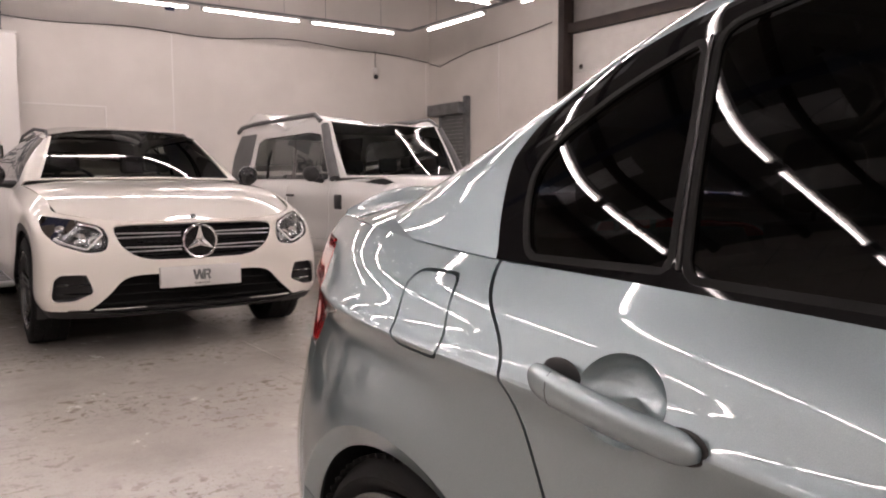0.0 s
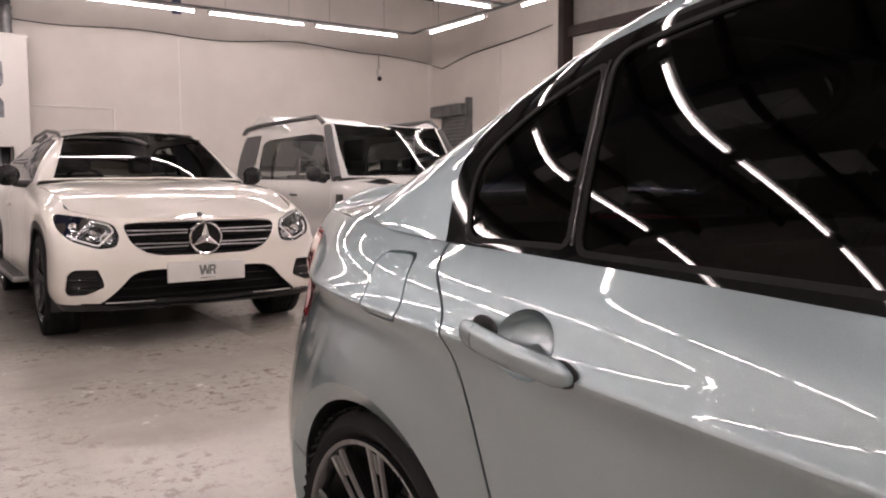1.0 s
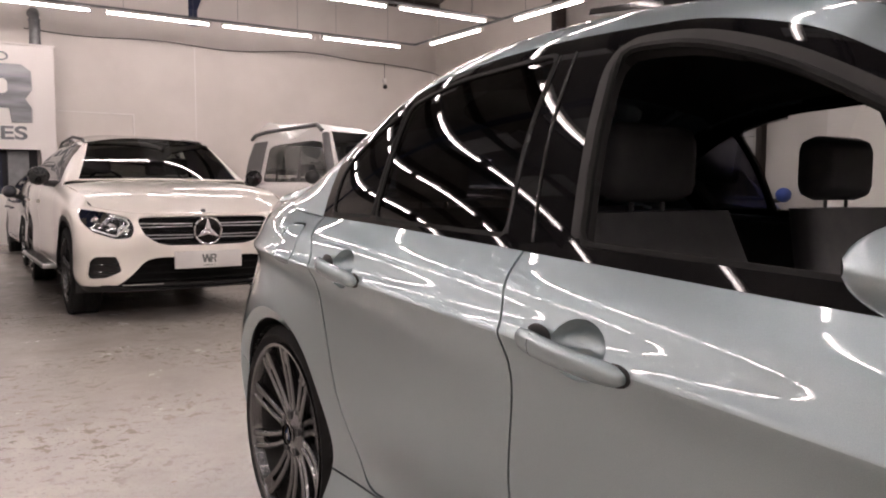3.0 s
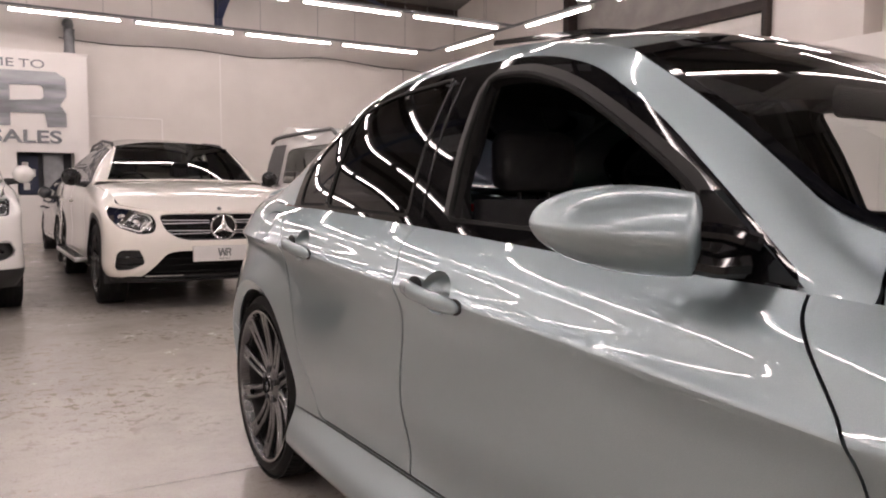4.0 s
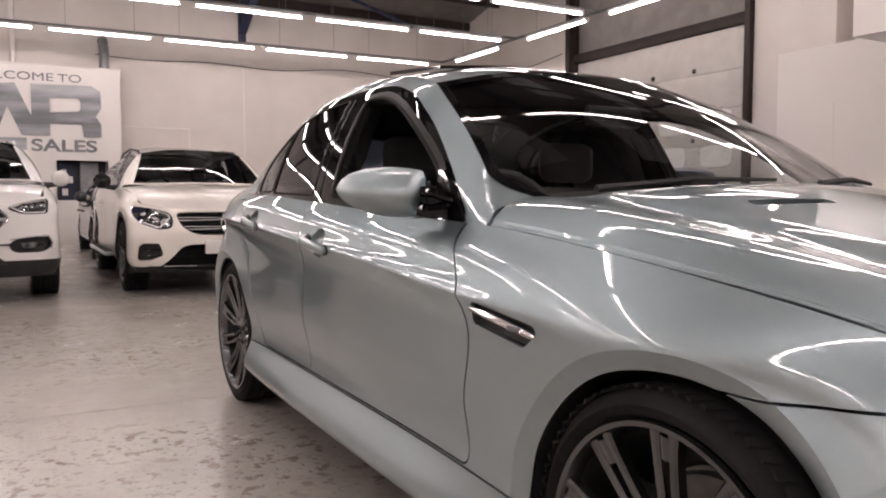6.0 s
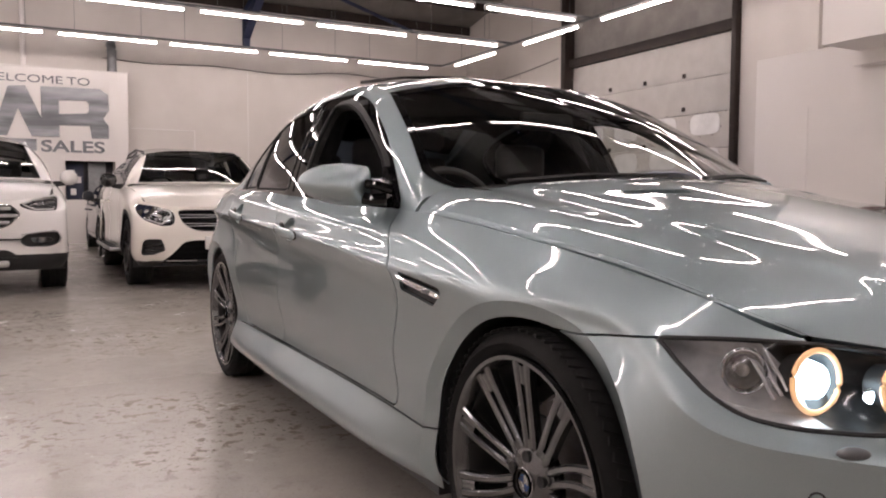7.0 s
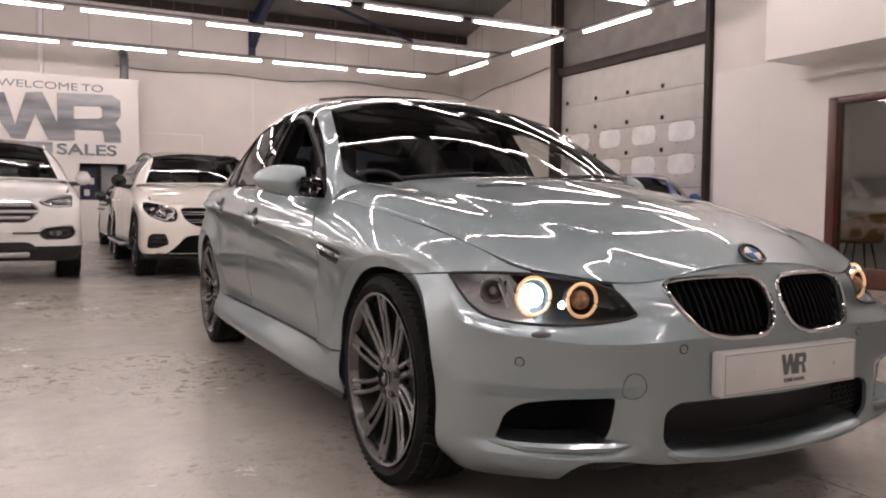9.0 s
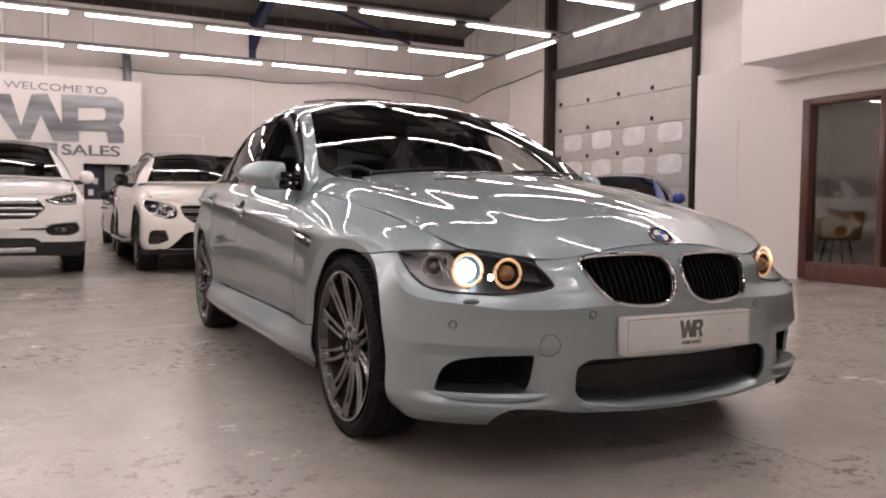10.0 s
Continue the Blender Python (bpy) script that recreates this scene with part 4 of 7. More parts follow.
    g, uk, vk = sheet(HOOD, 170, 90, sym_v=True)
    hood = skin(g, uk, vk, flip=True)
    bonnet_v = hood.verts.layers.float["v"]
    for v in hood.verts:
        w, y = -v.co.x, v.co.y
        # raised power dome with a soft crease running to the kidneys
        e = float(np.interp(y, [-2.05, -1.98, -1.9, -1.7, -1.4, -1.0], [0.325, 0.35, 0.395, 0.46, 0.505, 0.55]))
        k = 1 / (1 + math.exp(max(-40, min(40, (w - e) / 0.016))))
        v.co.z += 0.012 * k * min(1, max(0, (y + 2.06) / 0.2))
        # pulled in along its gap
        if v[bonnet_v] < 0.25:
            v.co.x += 0.004
    fvent = lambda T: inside(rounded([(0.24, -1.235), (0.40, -1.165), (0.385, -1.125), (0.225, -1.195)], 0.012), -T[:, 0], T[:, 1])
    slit(hood, fvent)
    take(hood, fvent).free()
    single("bonnet", hood, SILVER, car, "silver-green domed bonnet")

    cab = skin(CGRID, CUK, CVK)
    # side windows, windscreen and rear glass
    dlo_line = rounded([(-0.668, 0.80), (1.246, 0.80), (1.248, 0.968), (1.284, 1.03), (1.314, 1.10), (1.300, 1.155), (1.225, 1.212), (1.10, 1.262), (0.90, 1.308), (0.65, 1.335), (0.40, 1.338), (0.15, 1.328), (0.03, 1.304), (-0.10, 1.266), (-0.285, 1.166), (-0.44, 1.055), (-0.655, 0.908)],
                       [0.01, 0.01, 0.02, 0.05, 0.05, 0.05, 0.08, 0.1, 0.12, 0.15, 0.15, 0.1, 0.08, 0.1, 0.1, 0.12, 0.02])
    dlo = carve(cab, side_view(dlo_line, only=lambda T: T[:, 4] - 3.5), 0.0)
    screen = carve(cab, lambda T: np.maximum(T[:, 3] - 2.08, screen_edge(T[:, 3]) - T[:, 4]), 0.0)
    back = carve(cab, lambda T: np.maximum(6.15 - T[:, 3], 4.2 - T[:, 4]), 0.0)
    single("roof", cab, SILVER, car)
    o = single("windscreen", screen, SCREEN, car, "tinted reflecting windscreen", 0)
    o.visible_shadow = False
    single("rear_screen", back, TINT, car, "dark rear window", 0)
    # window band: front opening, pillars and panes
    global OPENING
    opening = OPENING = rounded([(-0.52, 0.925), (0.200, 0.952), (0.235, 1.10), (0.285, 1.290), (0.13, 1.284), (-0.05, 1.230), (-0.25, 1.130), (-0.44, 1.015)], [0.03, 0.02, 0.2, 0.05, 0.08, 0.12, 0.12, 0.1])
    carve(dlo, side_view(opening), 0.0).free()
    frame_band = carve(dlo, lambda T: np.maximum(inside(opening, T[:, 1], T[:, 2]) - 0.024, 0.962 - T[:, 2]), 0.0)
    rear_pane = rounded([(0.402, 0.962), (0.922, 0.974), (0.952, 1.13), (0.986, 1.250), (0.80, 1.290), (0.458, 1.305)], [0.015, 0.015, 0.2, 0.03, 0.15, 0.02])
    quarter = rounded([(0.952, 0.980), (1.185, 0.978), (1.222, 1.036), (1.242, 1.090), (1.212, 1.130), (1.125, 1.188), (1.010, 1.236), (0.976, 1.13)], [0.012, 0.02, 0.04, 0.04, 0.05, 0.05, 0.012, 0.1])
    seals, panes = [], []
    for out in (rear_pane, quarter):
        seals.append(carve(dlo, lambda T, out=out: inside(out, T[:, 1], T[:, 2]) - 0.009, 0.0))
        panes.append(carve(seals[-1], side_view(out), 0.0))
        # the glass lies a little behind its frame
        panes[-1].normal_update()
        for v in panes[-1].verts:
            v.co -= 0.004 * v.normal
    pane, qpane = panes
    both("window_trim", dlo, TRIMBLACK, car, "gloss black window surround", 0.02)
    both("window_frame", frame_band, FRAMEGREY, car, "matt dark grey frame round the open window", 0.03)
    for seal in seals:
        both("glass_seal", seal, RUBBER, car, "matt dark rubber glass seal", 0.012)
    near_pane, far_pane = both("rear_door_glass", pane, TINT, car, "dark privacy glass", 0)
    far_pane.data.materials[0] = SCREEN
    tagged(far_pane, "clear door glass")
    both("quarter_glass", qpane, TINT, car, "dark privacy glass", 0)
    g, uk, vk = sheet(BOOT, 60, 40, sym_v=True)
    single("boot_lid", skin(g, uk, vk, flip=True), SILVER, car)
    return car


SALOON = saloon()


# ---- details of the saloon ----
def lathe(bm, profile, seg=64, m=None, closed=False):
    """Turns (x, radius) points about the x axis."""
    rings = []
    for x, r in profile:
        rings.append([bm.verts.new((x, r * math.cos(2 * math.pi * k / seg), r * math.sin(2 * math.pi * k / seg))) for k in range(seg)])
    n = len(rings)
    for i in range(n if closed else n - 1):
        a, b = rings[i], rings[(i + 1) % n]
        for k in range(seg):
            bm.faces.new((a[k], a[(k + 1) % seg], b[(k + 1) % seg], b[k]))
    bmesh.ops.recalc_face_normals(bm, faces=bm.faces[:])
    if m is not None:
        bmesh.ops.transform(bm, matrix=m, verts=bm.verts)
    return bm


def bar(bm, pts, wid, dep, m=None):
    """A flat bar in the local y, z plane through (x, y, z) points, wid across and dep thick along x."""
    rings = []
    P = [Vector(p) for p in pts]
    for i, p in enumerate(P):
        t = (P[min(i + 1, len(P) - 1)] - P[max(i - 1, 0)]).normalized()
        s = Vector((1, 0, 0)).cross(t).normalized()
        w = wid[i] if isinstance(wid, (list, tuple)) else wid
        rings.append([bm.verts.new(q) for q in (p - s * w / 2 + Vector((0.2 * dep, 0, 0)), p - s * w / 4, p + s * w / 4, p + s * w / 2 + Vector((0.2 * dep, 0, 0)), p + s * w / 2 + Vector((dep, 0, 0)), p - s * w / 2 + Vector((dep, 0, 0)))])
    for a, b in zip(rings, rings[1:]):
        for k in range(6):
            bm.faces.new((a[k], a[(k + 1) % 6], b[(k + 1) % 6], b[k]))
    return bm


def wheel(parent_name, label, m, tyre_w, spokes, rim_mat, twin=True, radius=0.325, rim_r=0.262, badge=None, parent=None):
    """A wheel about its own x axis, face towards -x. Returned as a part of its car with its own parts."""
    w = new(parent_name)
    w.empty_display_size = 0.1
    w.parent = parent
    w.matrix_basis = m
    tagged(w, label)
    h = tyre_w / 2
    # tyre, with tread grooves
    bm = bmesh.new()
    prof = [(-h + 0.02, rim_r + 0.006), (-h + 0.004, rim_r + 0.02), (-h, rim_r + (radius - rim_r) * 0.5), (-h + 0.008, radius - 0.022), (-h + 0.022, radius - 0.006), (-h + 0.045, radius)]
    for g in (-0.3, 0.0, 0.3):
        prof += [(g * h * 2 * 0.62 - 0.006, radius), (g * h * 2 * 0.62 - 0.004, radius - 0.007), (g * h * 2 * 0.62 + 0.004, radius - 0.007), (g * h * 2 * 0.62 + 0.006, radius)]
    prof += [(-x, r) for x, r in reversed(prof[:6])]
    lathe(bm, prof, 96)
    part("tyre", bm, RUBBER, w, "", 50)
    bm = bmesh.new()
    for k in range(72):
        a = 2 * math.pi * k / 72
        for s in (-1, 1):
            mm = Matrix.Rotation(a, 4, "X") @ Matrix.Translation((s * (h - 0.035), 0, radius - 0.002)) @ Matrix.Rotation(s * 0.35, 4, "Z")
            r = bmesh.ops.create_cube(bm, size=1, matrix=mm @ Matrix.Diagonal((0.045, 0.017, 0.006, 1)))
    tagged(part("tread", bm, RUBBER, w), "", "", "", "stuff")
    # rim barrel and lip
    bm = bmesh.new()
    lathe(bm, [(-h + 0.012, rim_r + 0.008), (-h + 0.002, rim_r + 0.006), (-h + 0.004, rim_r - 0.003), (-h + 0.018, rim_r - 0.010), (-h + 0.034, rim_r - 0.014)], 96)
    part("rim", bm, rim_mat, w)
    bm = bmesh.new()
    lathe(bm, [(-h + 0.034, rim_r - 0.014), (-h + 0.05, rim_r - 0.022), (h - 0.03, rim_r - 0.03), (h - 0.012, rim_r + 0.004)], 96)
    part("barrel", bm, BARREL, w, "inner barrel, dark with painted-in shade")
    # spokes
    x0 = -h + 0.013
    for k in range(spokes):
        a = 2 * math.pi * k / spokes
        bm = bmesh.new()
        for s in ((-1, 1) if twin else (0,)):
            pts, wid = [], []
            for q in np.linspace(0, 1, 7):
                r = 0.045 + (rim_r - 0.006 - 0.045) * q
                off = s * (0.0115 + 0.0085 * q) + 0.010 * math.sin(q * math.pi)
                pts.append((x0 + 0.026 * (1 - q) ** 1.4 + 0.010 * math.sin(q * math.pi) - 0.004 * q, off, r))
                wid.append(0.0175 + 0.012 * max(0.0, q - 0.8) * 5 * 0.5 + 0.006 * max(0.0, 0.3 - q) if twin else 0.03 + 0.02 * abs(q - 0.5))
            bar(bm, pts, wid, 0.022)
        if twin:
            for q0, q1, hw in ((0.80, 1.0, 0.022), (0.0, 0.22, 0.016)):
                web = []
                for q in (q0, q1):
                    web.append((x0 + 0.026 * (1 - q) ** 1.4 + 0.010 * math.sin(q * math.pi) - 0.004 * q + 0.002, 0.010 * math.sin(q * math.pi), 0.045 + (rim_r - 0.057) * q))
                bar(bm, web, hw, 0.018)
        bmesh.ops.recalc_face_normals(bm, faces=bm.faces[:])
        bmesh.ops.transform(bm, matrix=Matrix.Rotation(a, 4, "X"), verts=bm.verts)
        part("spoke", bm, rim_mat, w)
    bm = bmesh.new()
    lathe(bm, [(x0 + 0.012, 0.0), (x0 + 0.012, 0.03), (x0 + 0.018, 0.040), (x0 + 0.020, 0.062), (x0 + 0.030, 0.076), (x0 + 0.06, 0.080)], 40)
    hub = part("hub", bm, rim_mat, w)
    for k in range(5):
        a = 2 * math.pi * k / 5 + 0.3
        bm = bmesh.new()
        lathe(bm, [(x0 + 0.0165, 0.0), (x0 + 0.0165, 0.009), (x0 + 0.015, 0.0125), (x0 + 0.04, 0.0135)], 14, Matrix.Translation((0, 0.056 * math.cos(a), 0.056 * math.sin(a))))
        part("wheel_bolt", bm, BLACK, hub)
    bm = bmesh.new()
    lathe(bm, [(0.03, 0.0), (0.03, 0.16), (0.045, 0.165), (0.045, 0.172), (0.055, 0.175), (0.075, 0.175), (0.075, 0.06)], 48)
    part("brake_disc", bm, BRAKE, w)
    bm = boxes((0.02, 0.1, 0.06, 0.20, -0.07, 0.11), bevel=0.015)
    part("brake_caliper", bm, BLACK, w)
    if badge:
        badge(w, Matrix.Translation((x0 + 0.009, 0, 0)) @ Matrix.Rotation(radians(90), 4, "Z"), 0.030)
    return w


def roundel(parent, m, r):
    """A round two-colour badge; its face looks along local -y, flat in x, z."""
    bm = bmesh.new()
    lathe(bm, [(-0.002, 0.0), (-0.002, r * 0.66), (-0.0035, r * 0.9), (-0.001, r), (0.006, r)], 32, m @ Matrix.Rotation(radians(90), 4, "Z"))
    b = part("badge", bm, GLOSSBLACK, parent, "round enamel badge")
    for mat, q0 in ((BLUEENAMEL, (0, 2)), (PLATE, (1, 3))):
        for q in q0:
            bm = bmesh.new()
            out = [(0, 0)] + [(r * 0.62 * math.cos(a), r * 0.62 * math.sin(a)) for a in np.linspace(q * math.pi / 2, (q + 1) * math.pi / 2, 9)]
            prism(bm, out, 0.002, m @ Matrix.Translation((0, -0.004, 0)))
            bmesh.ops.recalc_face_normals(bm, faces=bm.faces[:])
            part("enamel_quarter", bm, mat, b)
    bm = bmesh.new()
    sweep(bm, [m @ Vector((r * math.cos(a), -0.003, r * math.sin(a))) for a in np.linspace(0, 2 * math.pi, 28, endpoint=False)], r * 0.05, 6, True)
    part("badge_ring", bm, CHROME, b)
    return b


def ring_on_nose(outline, r, dy=0.0, flip=1):
    return [(flip * w, nose_y(w, z) + dy, z) for w, z in outline]


CUPGREY = surf("lamp_cup", (0.03, 0.03, 0.032), None, 10, 0.35)
REFLECTOR = surf("lamp_reflector", (0.74, 0.74, 0.75), (0.92, 0.92, 0.92), 40, 0.10, rough2=0.3, metal=0.35, bump=0.5, bump_scale=45)
SHROUD = surf("lamp_shroud", (0.02, 0.02, 0.021), (0.03, 0.03, 0.031), 14, 0.3)
SATINBLACK = surf("satin_black", (0.05, 0.05, 0.05), None, 8, 0.25, metal=0.5)
BARBLACK = surf("grille_black", (0.005, 0.005, 0.005), (0.008, 0.008, 0.008), 20, 0.6, spec=0.15)


def saloon_details(car):
    # wheels
    first_wheel = wheel("wheel", "gunmetal twin-spoke alloy wheel with a low tyre", pose(-0.768, -1.38, 0.325), 0.215, 10, RIM, badge=roundel, parent=car)
    for x, y, turn in ((-0.763, 1.38, 0), (0.768, -1.38, 180), (0.763, 1.38, 180)):
        c = copy_thing(first_wheel, pose(x, y, 0.325, 0, 0, turn))
        c.parent = car
    # arch liners and underbody
    for y in (-1.38, 1.38):
        for s in (-1, 1):
            bm = bmesh.new()
            seg = 28
            rows = []
            for i in range(seg + 1):
                a = math.pi * (-0.12 + 1.24 * i / seg)
                py, pz = y + 0.352 * math.cos(a), 0.324 + 0.352 * math.sin(a)
                rows.append([bm.verts.new((s * x, py, pz)) for x in (min(0.865, flank_w(py, max(pz, 0.24)) - 0.032), 0.50)])
            for p, q in zip(rows, rows[1:]):
                bm.faces.new((p[0], p[1], q[1], q[0]))
            cap = [bm.verts.new(r[1].co) for r in rows]
            bm.faces.new(cap)
            part("arch_liner", bm, BLACK, car)
    part("underbody", boxes((-0.85, 0.85, -1.0, 1.0, 0.168, 0.30), (-0.52, 0.52, -2.02, -1.0, 0.178, 0.32), (-0.52, 0.52, 1.0, 2.2, 0.19, 0.32)), BLACK, car)
    part("engine_bay", boxes((-0.68, 0.68, -1.80, -1.0, 0.32, 0.66)), BLACK, car)
    # side vents
    for s in (-1, 1):
        bm = bmesh.new()
        prism(bm, [(y, z) for y, z in VENT], 0.05, Matrix(((0, -s, 0, s * 0.868), (1, 0, 0, 0), (0, 0, 1, 0), (0, 0, 0, 1))))
        bmesh.ops.recalc_face_normals(bm, faces=bm.faces[:])
        v = part("side_vent", bm, BLACK, car, "black side vent with a bright blade")
        bm = bmesh.new()
        pts = [(y, z) for y, z in ((-0.832, 0.712), (-0.90, 0.704), (-0.98, 0.694), (-1.055, 0.685), (-1.075, 0.682))]
        sweep(bm, [(s * (flank_w(y, z) - 0.004), y, z) for y, z in pts], [0.007, 0.010, 0.010, 0.009, 0.004], 8)
        part("blade", bm, CHROME, v)
        bm = bmesh.new()
        y, z = -1.005, 0.690
        box(bm, s * (flank_w(y, z) + 0.004) - 0.003, s * (flank_w(y, z) + 0.004) + 0.003, y - 0.022, y + 0.022, z - 0.006, z + 0.006, bevel=0.002)
        part("vent_badge", bm, GREYMET, v)
    # door handles: cup, grip, end cap
    for i, (yc, zc) in enumerate(CUPS):
        for s in (-1, 1):
            bm = bmesh.new()
            rows = []
            for r in np.linspace(1, 0.02, 8):
                row = []
                for k in range(28):
                    a = 2 * math.pi * k / 28
                    y, z = yc + 0.060 * r * math.cos(a), zc + 0.006 + 0.046 * r * math.sin(a)
                    ye, ze = yc + 0.060 * math.cos(a), zc + 0.006 + 0.046 * math.sin(a)
                    wr = flank_w(ye, ze) * r + flank_w(yc, zc) * (1 - r)
                    row.append(bm.verts.new((s * (wr - 0.034 * (1 - r * r) ** 0.5), y, z)))
                rows.append(row)
            for p, q in zip(rows, rows[1:]):
                for k in range(28):
                    bm.faces.new((p[k], p[(k + 1) % 28], q[(k + 1) % 28], q[k]))
            bm.faces.new(rows[-1])
            bmesh.ops.recalc_face_normals(bm, faces=bm.faces[:])
            cup = part("door_handle", bm, SILVER, car, "body-coloured door handle over a round cup", 60)
            y1, z1, y0, z0 = yc + 0.118, zc + 0.012, yc - 0.112, zc - 0.012
            bm = bmesh.new()
            rings = []
            for q in (0, 0.015, 0.05, 0.12, 0.2, 0.3, 0.4, 0.5, 0.6, 0.7, 0.8, 0.88, 0.94, 0.98, 1.0):
                y, z = y1 + (y0 - y1) * q, z1 + (z0 - z1) * q
                f = max(0.16, 1 - abs(2 * q - 1) ** 11) ** 0.5
                hh, tt = (0.0205 - 0.0035 * q) * f, 0.0125 * f
                out = flank_w(y, z) + 0.005 + 0.015 * math.sin(math.pi * (q * 0.8 + 0.15))
                rings.append([bm.verts.new((s * (out + tt * math.cos(a) * (1.0 if math.cos(a) > 0 else 0.7)), y, z + hh * math.sin(a))) for a in np.linspace(0, 2 * math.pi, 14, endpoint=False)])
            for p, q in zip(rings, rings[1:]):
                for k in range(14):
                    bm.faces.new((p[k], p[(k + 1) % 14], q[(k + 1) % 14], q[k]))
            bm.faces.new(rings[0]), bm.faces.new(rings[-1])
            bmesh.ops.recalc_face_normals(bm, faces=bm.faces[:])
            part("grip", bm, SILVER, cup, "", 60)
            # Flat black discs draw the dark gap round both ends of the grip.
            for y, z, hl, hz in ((y0 + 0.022, z0, 0.027, 0.0172), (y1 - 0.034, z1 + 0.004, 0.030, 0.0192)):
                bm = bmesh.new()
                bmesh.ops.create_uvsphere(bm, u_segments=20, v_segments=10, radius=1, matrix=Matrix.Translation((s * flank_w(y, z), y, z)) @ Matrix.Diagonal((0.0035, hl, hz, 1)))
                part("grip_outline", bm, BLACK, cup, "black outline round the grip's foot")
            # dark ring standing in for the shadow gap between cap and grip, end pad
            for q, rr in ((0.20, 0.0188),):
                y, z = y1 + (y0 - y1) * q, z1 + (z0 - z1) * q
                out = flank_w(y, z) + 0.005 + 0.015 * math.sin(math.pi * (q * 0.8 + 0.15))
                bm = bmesh.new()
                n = 14
                sweep(bm, [(s * (out + 0.0118 * math.cos(a)), y, z + rr * math.sin(a)) for a in np.linspace(0, 2 * math.pi, n, endpoint=False)], 0.0012, 5, True)
                part("grip_gap", bm, BLACK, cup)
            if i == 0:
                y, z = y1 - 0.02, z1 - 0.002
                bm = bmesh.new()
                lathe(bm, [(0, 0), (0, 0.0085), (0.004, 0.009)], 16, Matrix.Translation((-(flank_w(y, z) + 0.0235), y, z)))
                if s < 0:
                    part("lock_barrel", bm, GREYMET, cup)
                else:
                    bm.free()
    # mirrors
    for s in (-1, 1):
        a, b = Vector((0.862, -0.545, 0.955)), Vector((1.012, -0.352, 0.975))
        e1 = b - a
        ln = e1.length
        e1.normalize()
        e2 = Vector((e1.y, -e1.x, 0)).normalized()
        if e2.y > 0:
            e2 = -e2
        e3 = Vector((0, 0, 1))

        def shell(front):
            bm = bmesh.new()
            rings = []
            n = 20
            for q in np.linspace(0, 1, 41):
                x = (q - 0.34) / 0.665
                size = max(0.0015, 1 - x * x) ** 0.5 if x > 0 else 1 - 0.42 * x * x
                if q < 0.05:
                    size *= 1 - 0.35 * ((0.05 - q) / 0.05) ** 2.5
                ring = []
                for k in range(n + 1):
                    t = -math.pi / 2 + math.pi * k / n
                    up = math.sin(t)
                    zz = 0.066 * size * (up if up > 0 else up * 0.98)
                    # a crease along the waist parts the lit top from the underside
                    u = abs((up + 0.10) / (1.10 if up > -0.10 else 0.90))
                    ff = 0.098 * size * (0.80 * max(0.0, 1 - u * u) ** 0.55 + 0.20 * (1 - u))
                    if not front:
                        ff = -0.010 * size
                    ring.append(bm.verts.new(a + e1 * ln * (q * 1.02 - 0.01) + e3 * (zz - 0.004 * q) + e2 * (ff - 0.03)))
                rings.append(ring)
            for p, q in zip(rings, rings[1:]):
                for k in range(n):
                    bm.faces.new((p[k], p[k + 1], q[k + 1], q[k]))
            bm.faces.new(rings[0])
            bmesh.ops.scale(bm, vec=(s, 1, 1), verts=bm.verts)
            bmesh.ops.recalc_face_normals(bm, faces=bm.faces[:])
            return bm

        mir = part("door_mirror", shell(True), SILVER, car, "silver-green wing mirror on a black twin arm", 80)
        part("mirror_back", shell(False), BLACK, mir)
        bm = bmesh.new()
        sweep(bm, [(s * 0.875, -0.525, 0.925), (s * 0.845, -0.56, 0.915), (s * 0.805, -0.575, 0.918)], [0.020, 0.018, 0.022], 10)
        sweep(bm, [(s * 0.870, -0.53, 0.965), (s * 0.835, -0.565, 0.960), (s * 0.790, -0.585, 0.945)], [0.014, 0.014, 0.016], 10)
        part("mirror_arm", bm, GLOSSBLACK, mir)
        bm = bmesh.new()
        prism(bm, [(-0.665, 0.893), (-0.50, 0.902), (-0.46, 1.02), (-0.485, 1.02)], 0.02, Matrix(((0, -s, -s * 0.32, s * 1.09), (1, 0, 0, 0), (0, 0, 1, 0), (0, 0, 0, 1))))
        bmesh.ops.recalc_face_normals(bm, faces=bm.faces[:])
        part("mirror_base", bm, GLOSSBLACK, mir)
    # headlamps
    for s in (-1, 1):
        front, rear = [], []
        for w, z in LAMP:
            zz = min(z, 0.70)
            y = nose_y(w, zz)
            front.append((s * w, y + 0.004, zz))
            rear.append((s * (w * 0.9 + 0.05), y + 0.060, 0.62 + (zz - 0.62) * 0.85))
        n = len(front)
        quads = [(front[k], front[(k + 1) % n], rear[(k + 1) % n], rear[k]) for k in range(n)] + [(rear[k], rear[(k + 1) % n], (s * 0.64, -1.845, 0.63)) for k in range(n)]
        made = []
        for outer in (True, False):
            bm = bmesh.new()
            for f in quads:
                if (abs(sum(p[0] for p in f) / len(f)) > 0.66) == outer:
                    bm.faces.new([bm.verts.new(p) for p in f])
            bmesh.ops.remove_doubles(bm, verts=bm.verts[:], dist=1e-5)
            bmesh.ops.recalc_face_normals(bm, faces=bm.faces[:])
            made.append(bm)
        lamp = part("headlamp", made[1], SHROUD, car, "lit projector headlamp with amber rings")
        part("reflector", made[0], REFLECTOR, lamp, "bright silvered reflector")
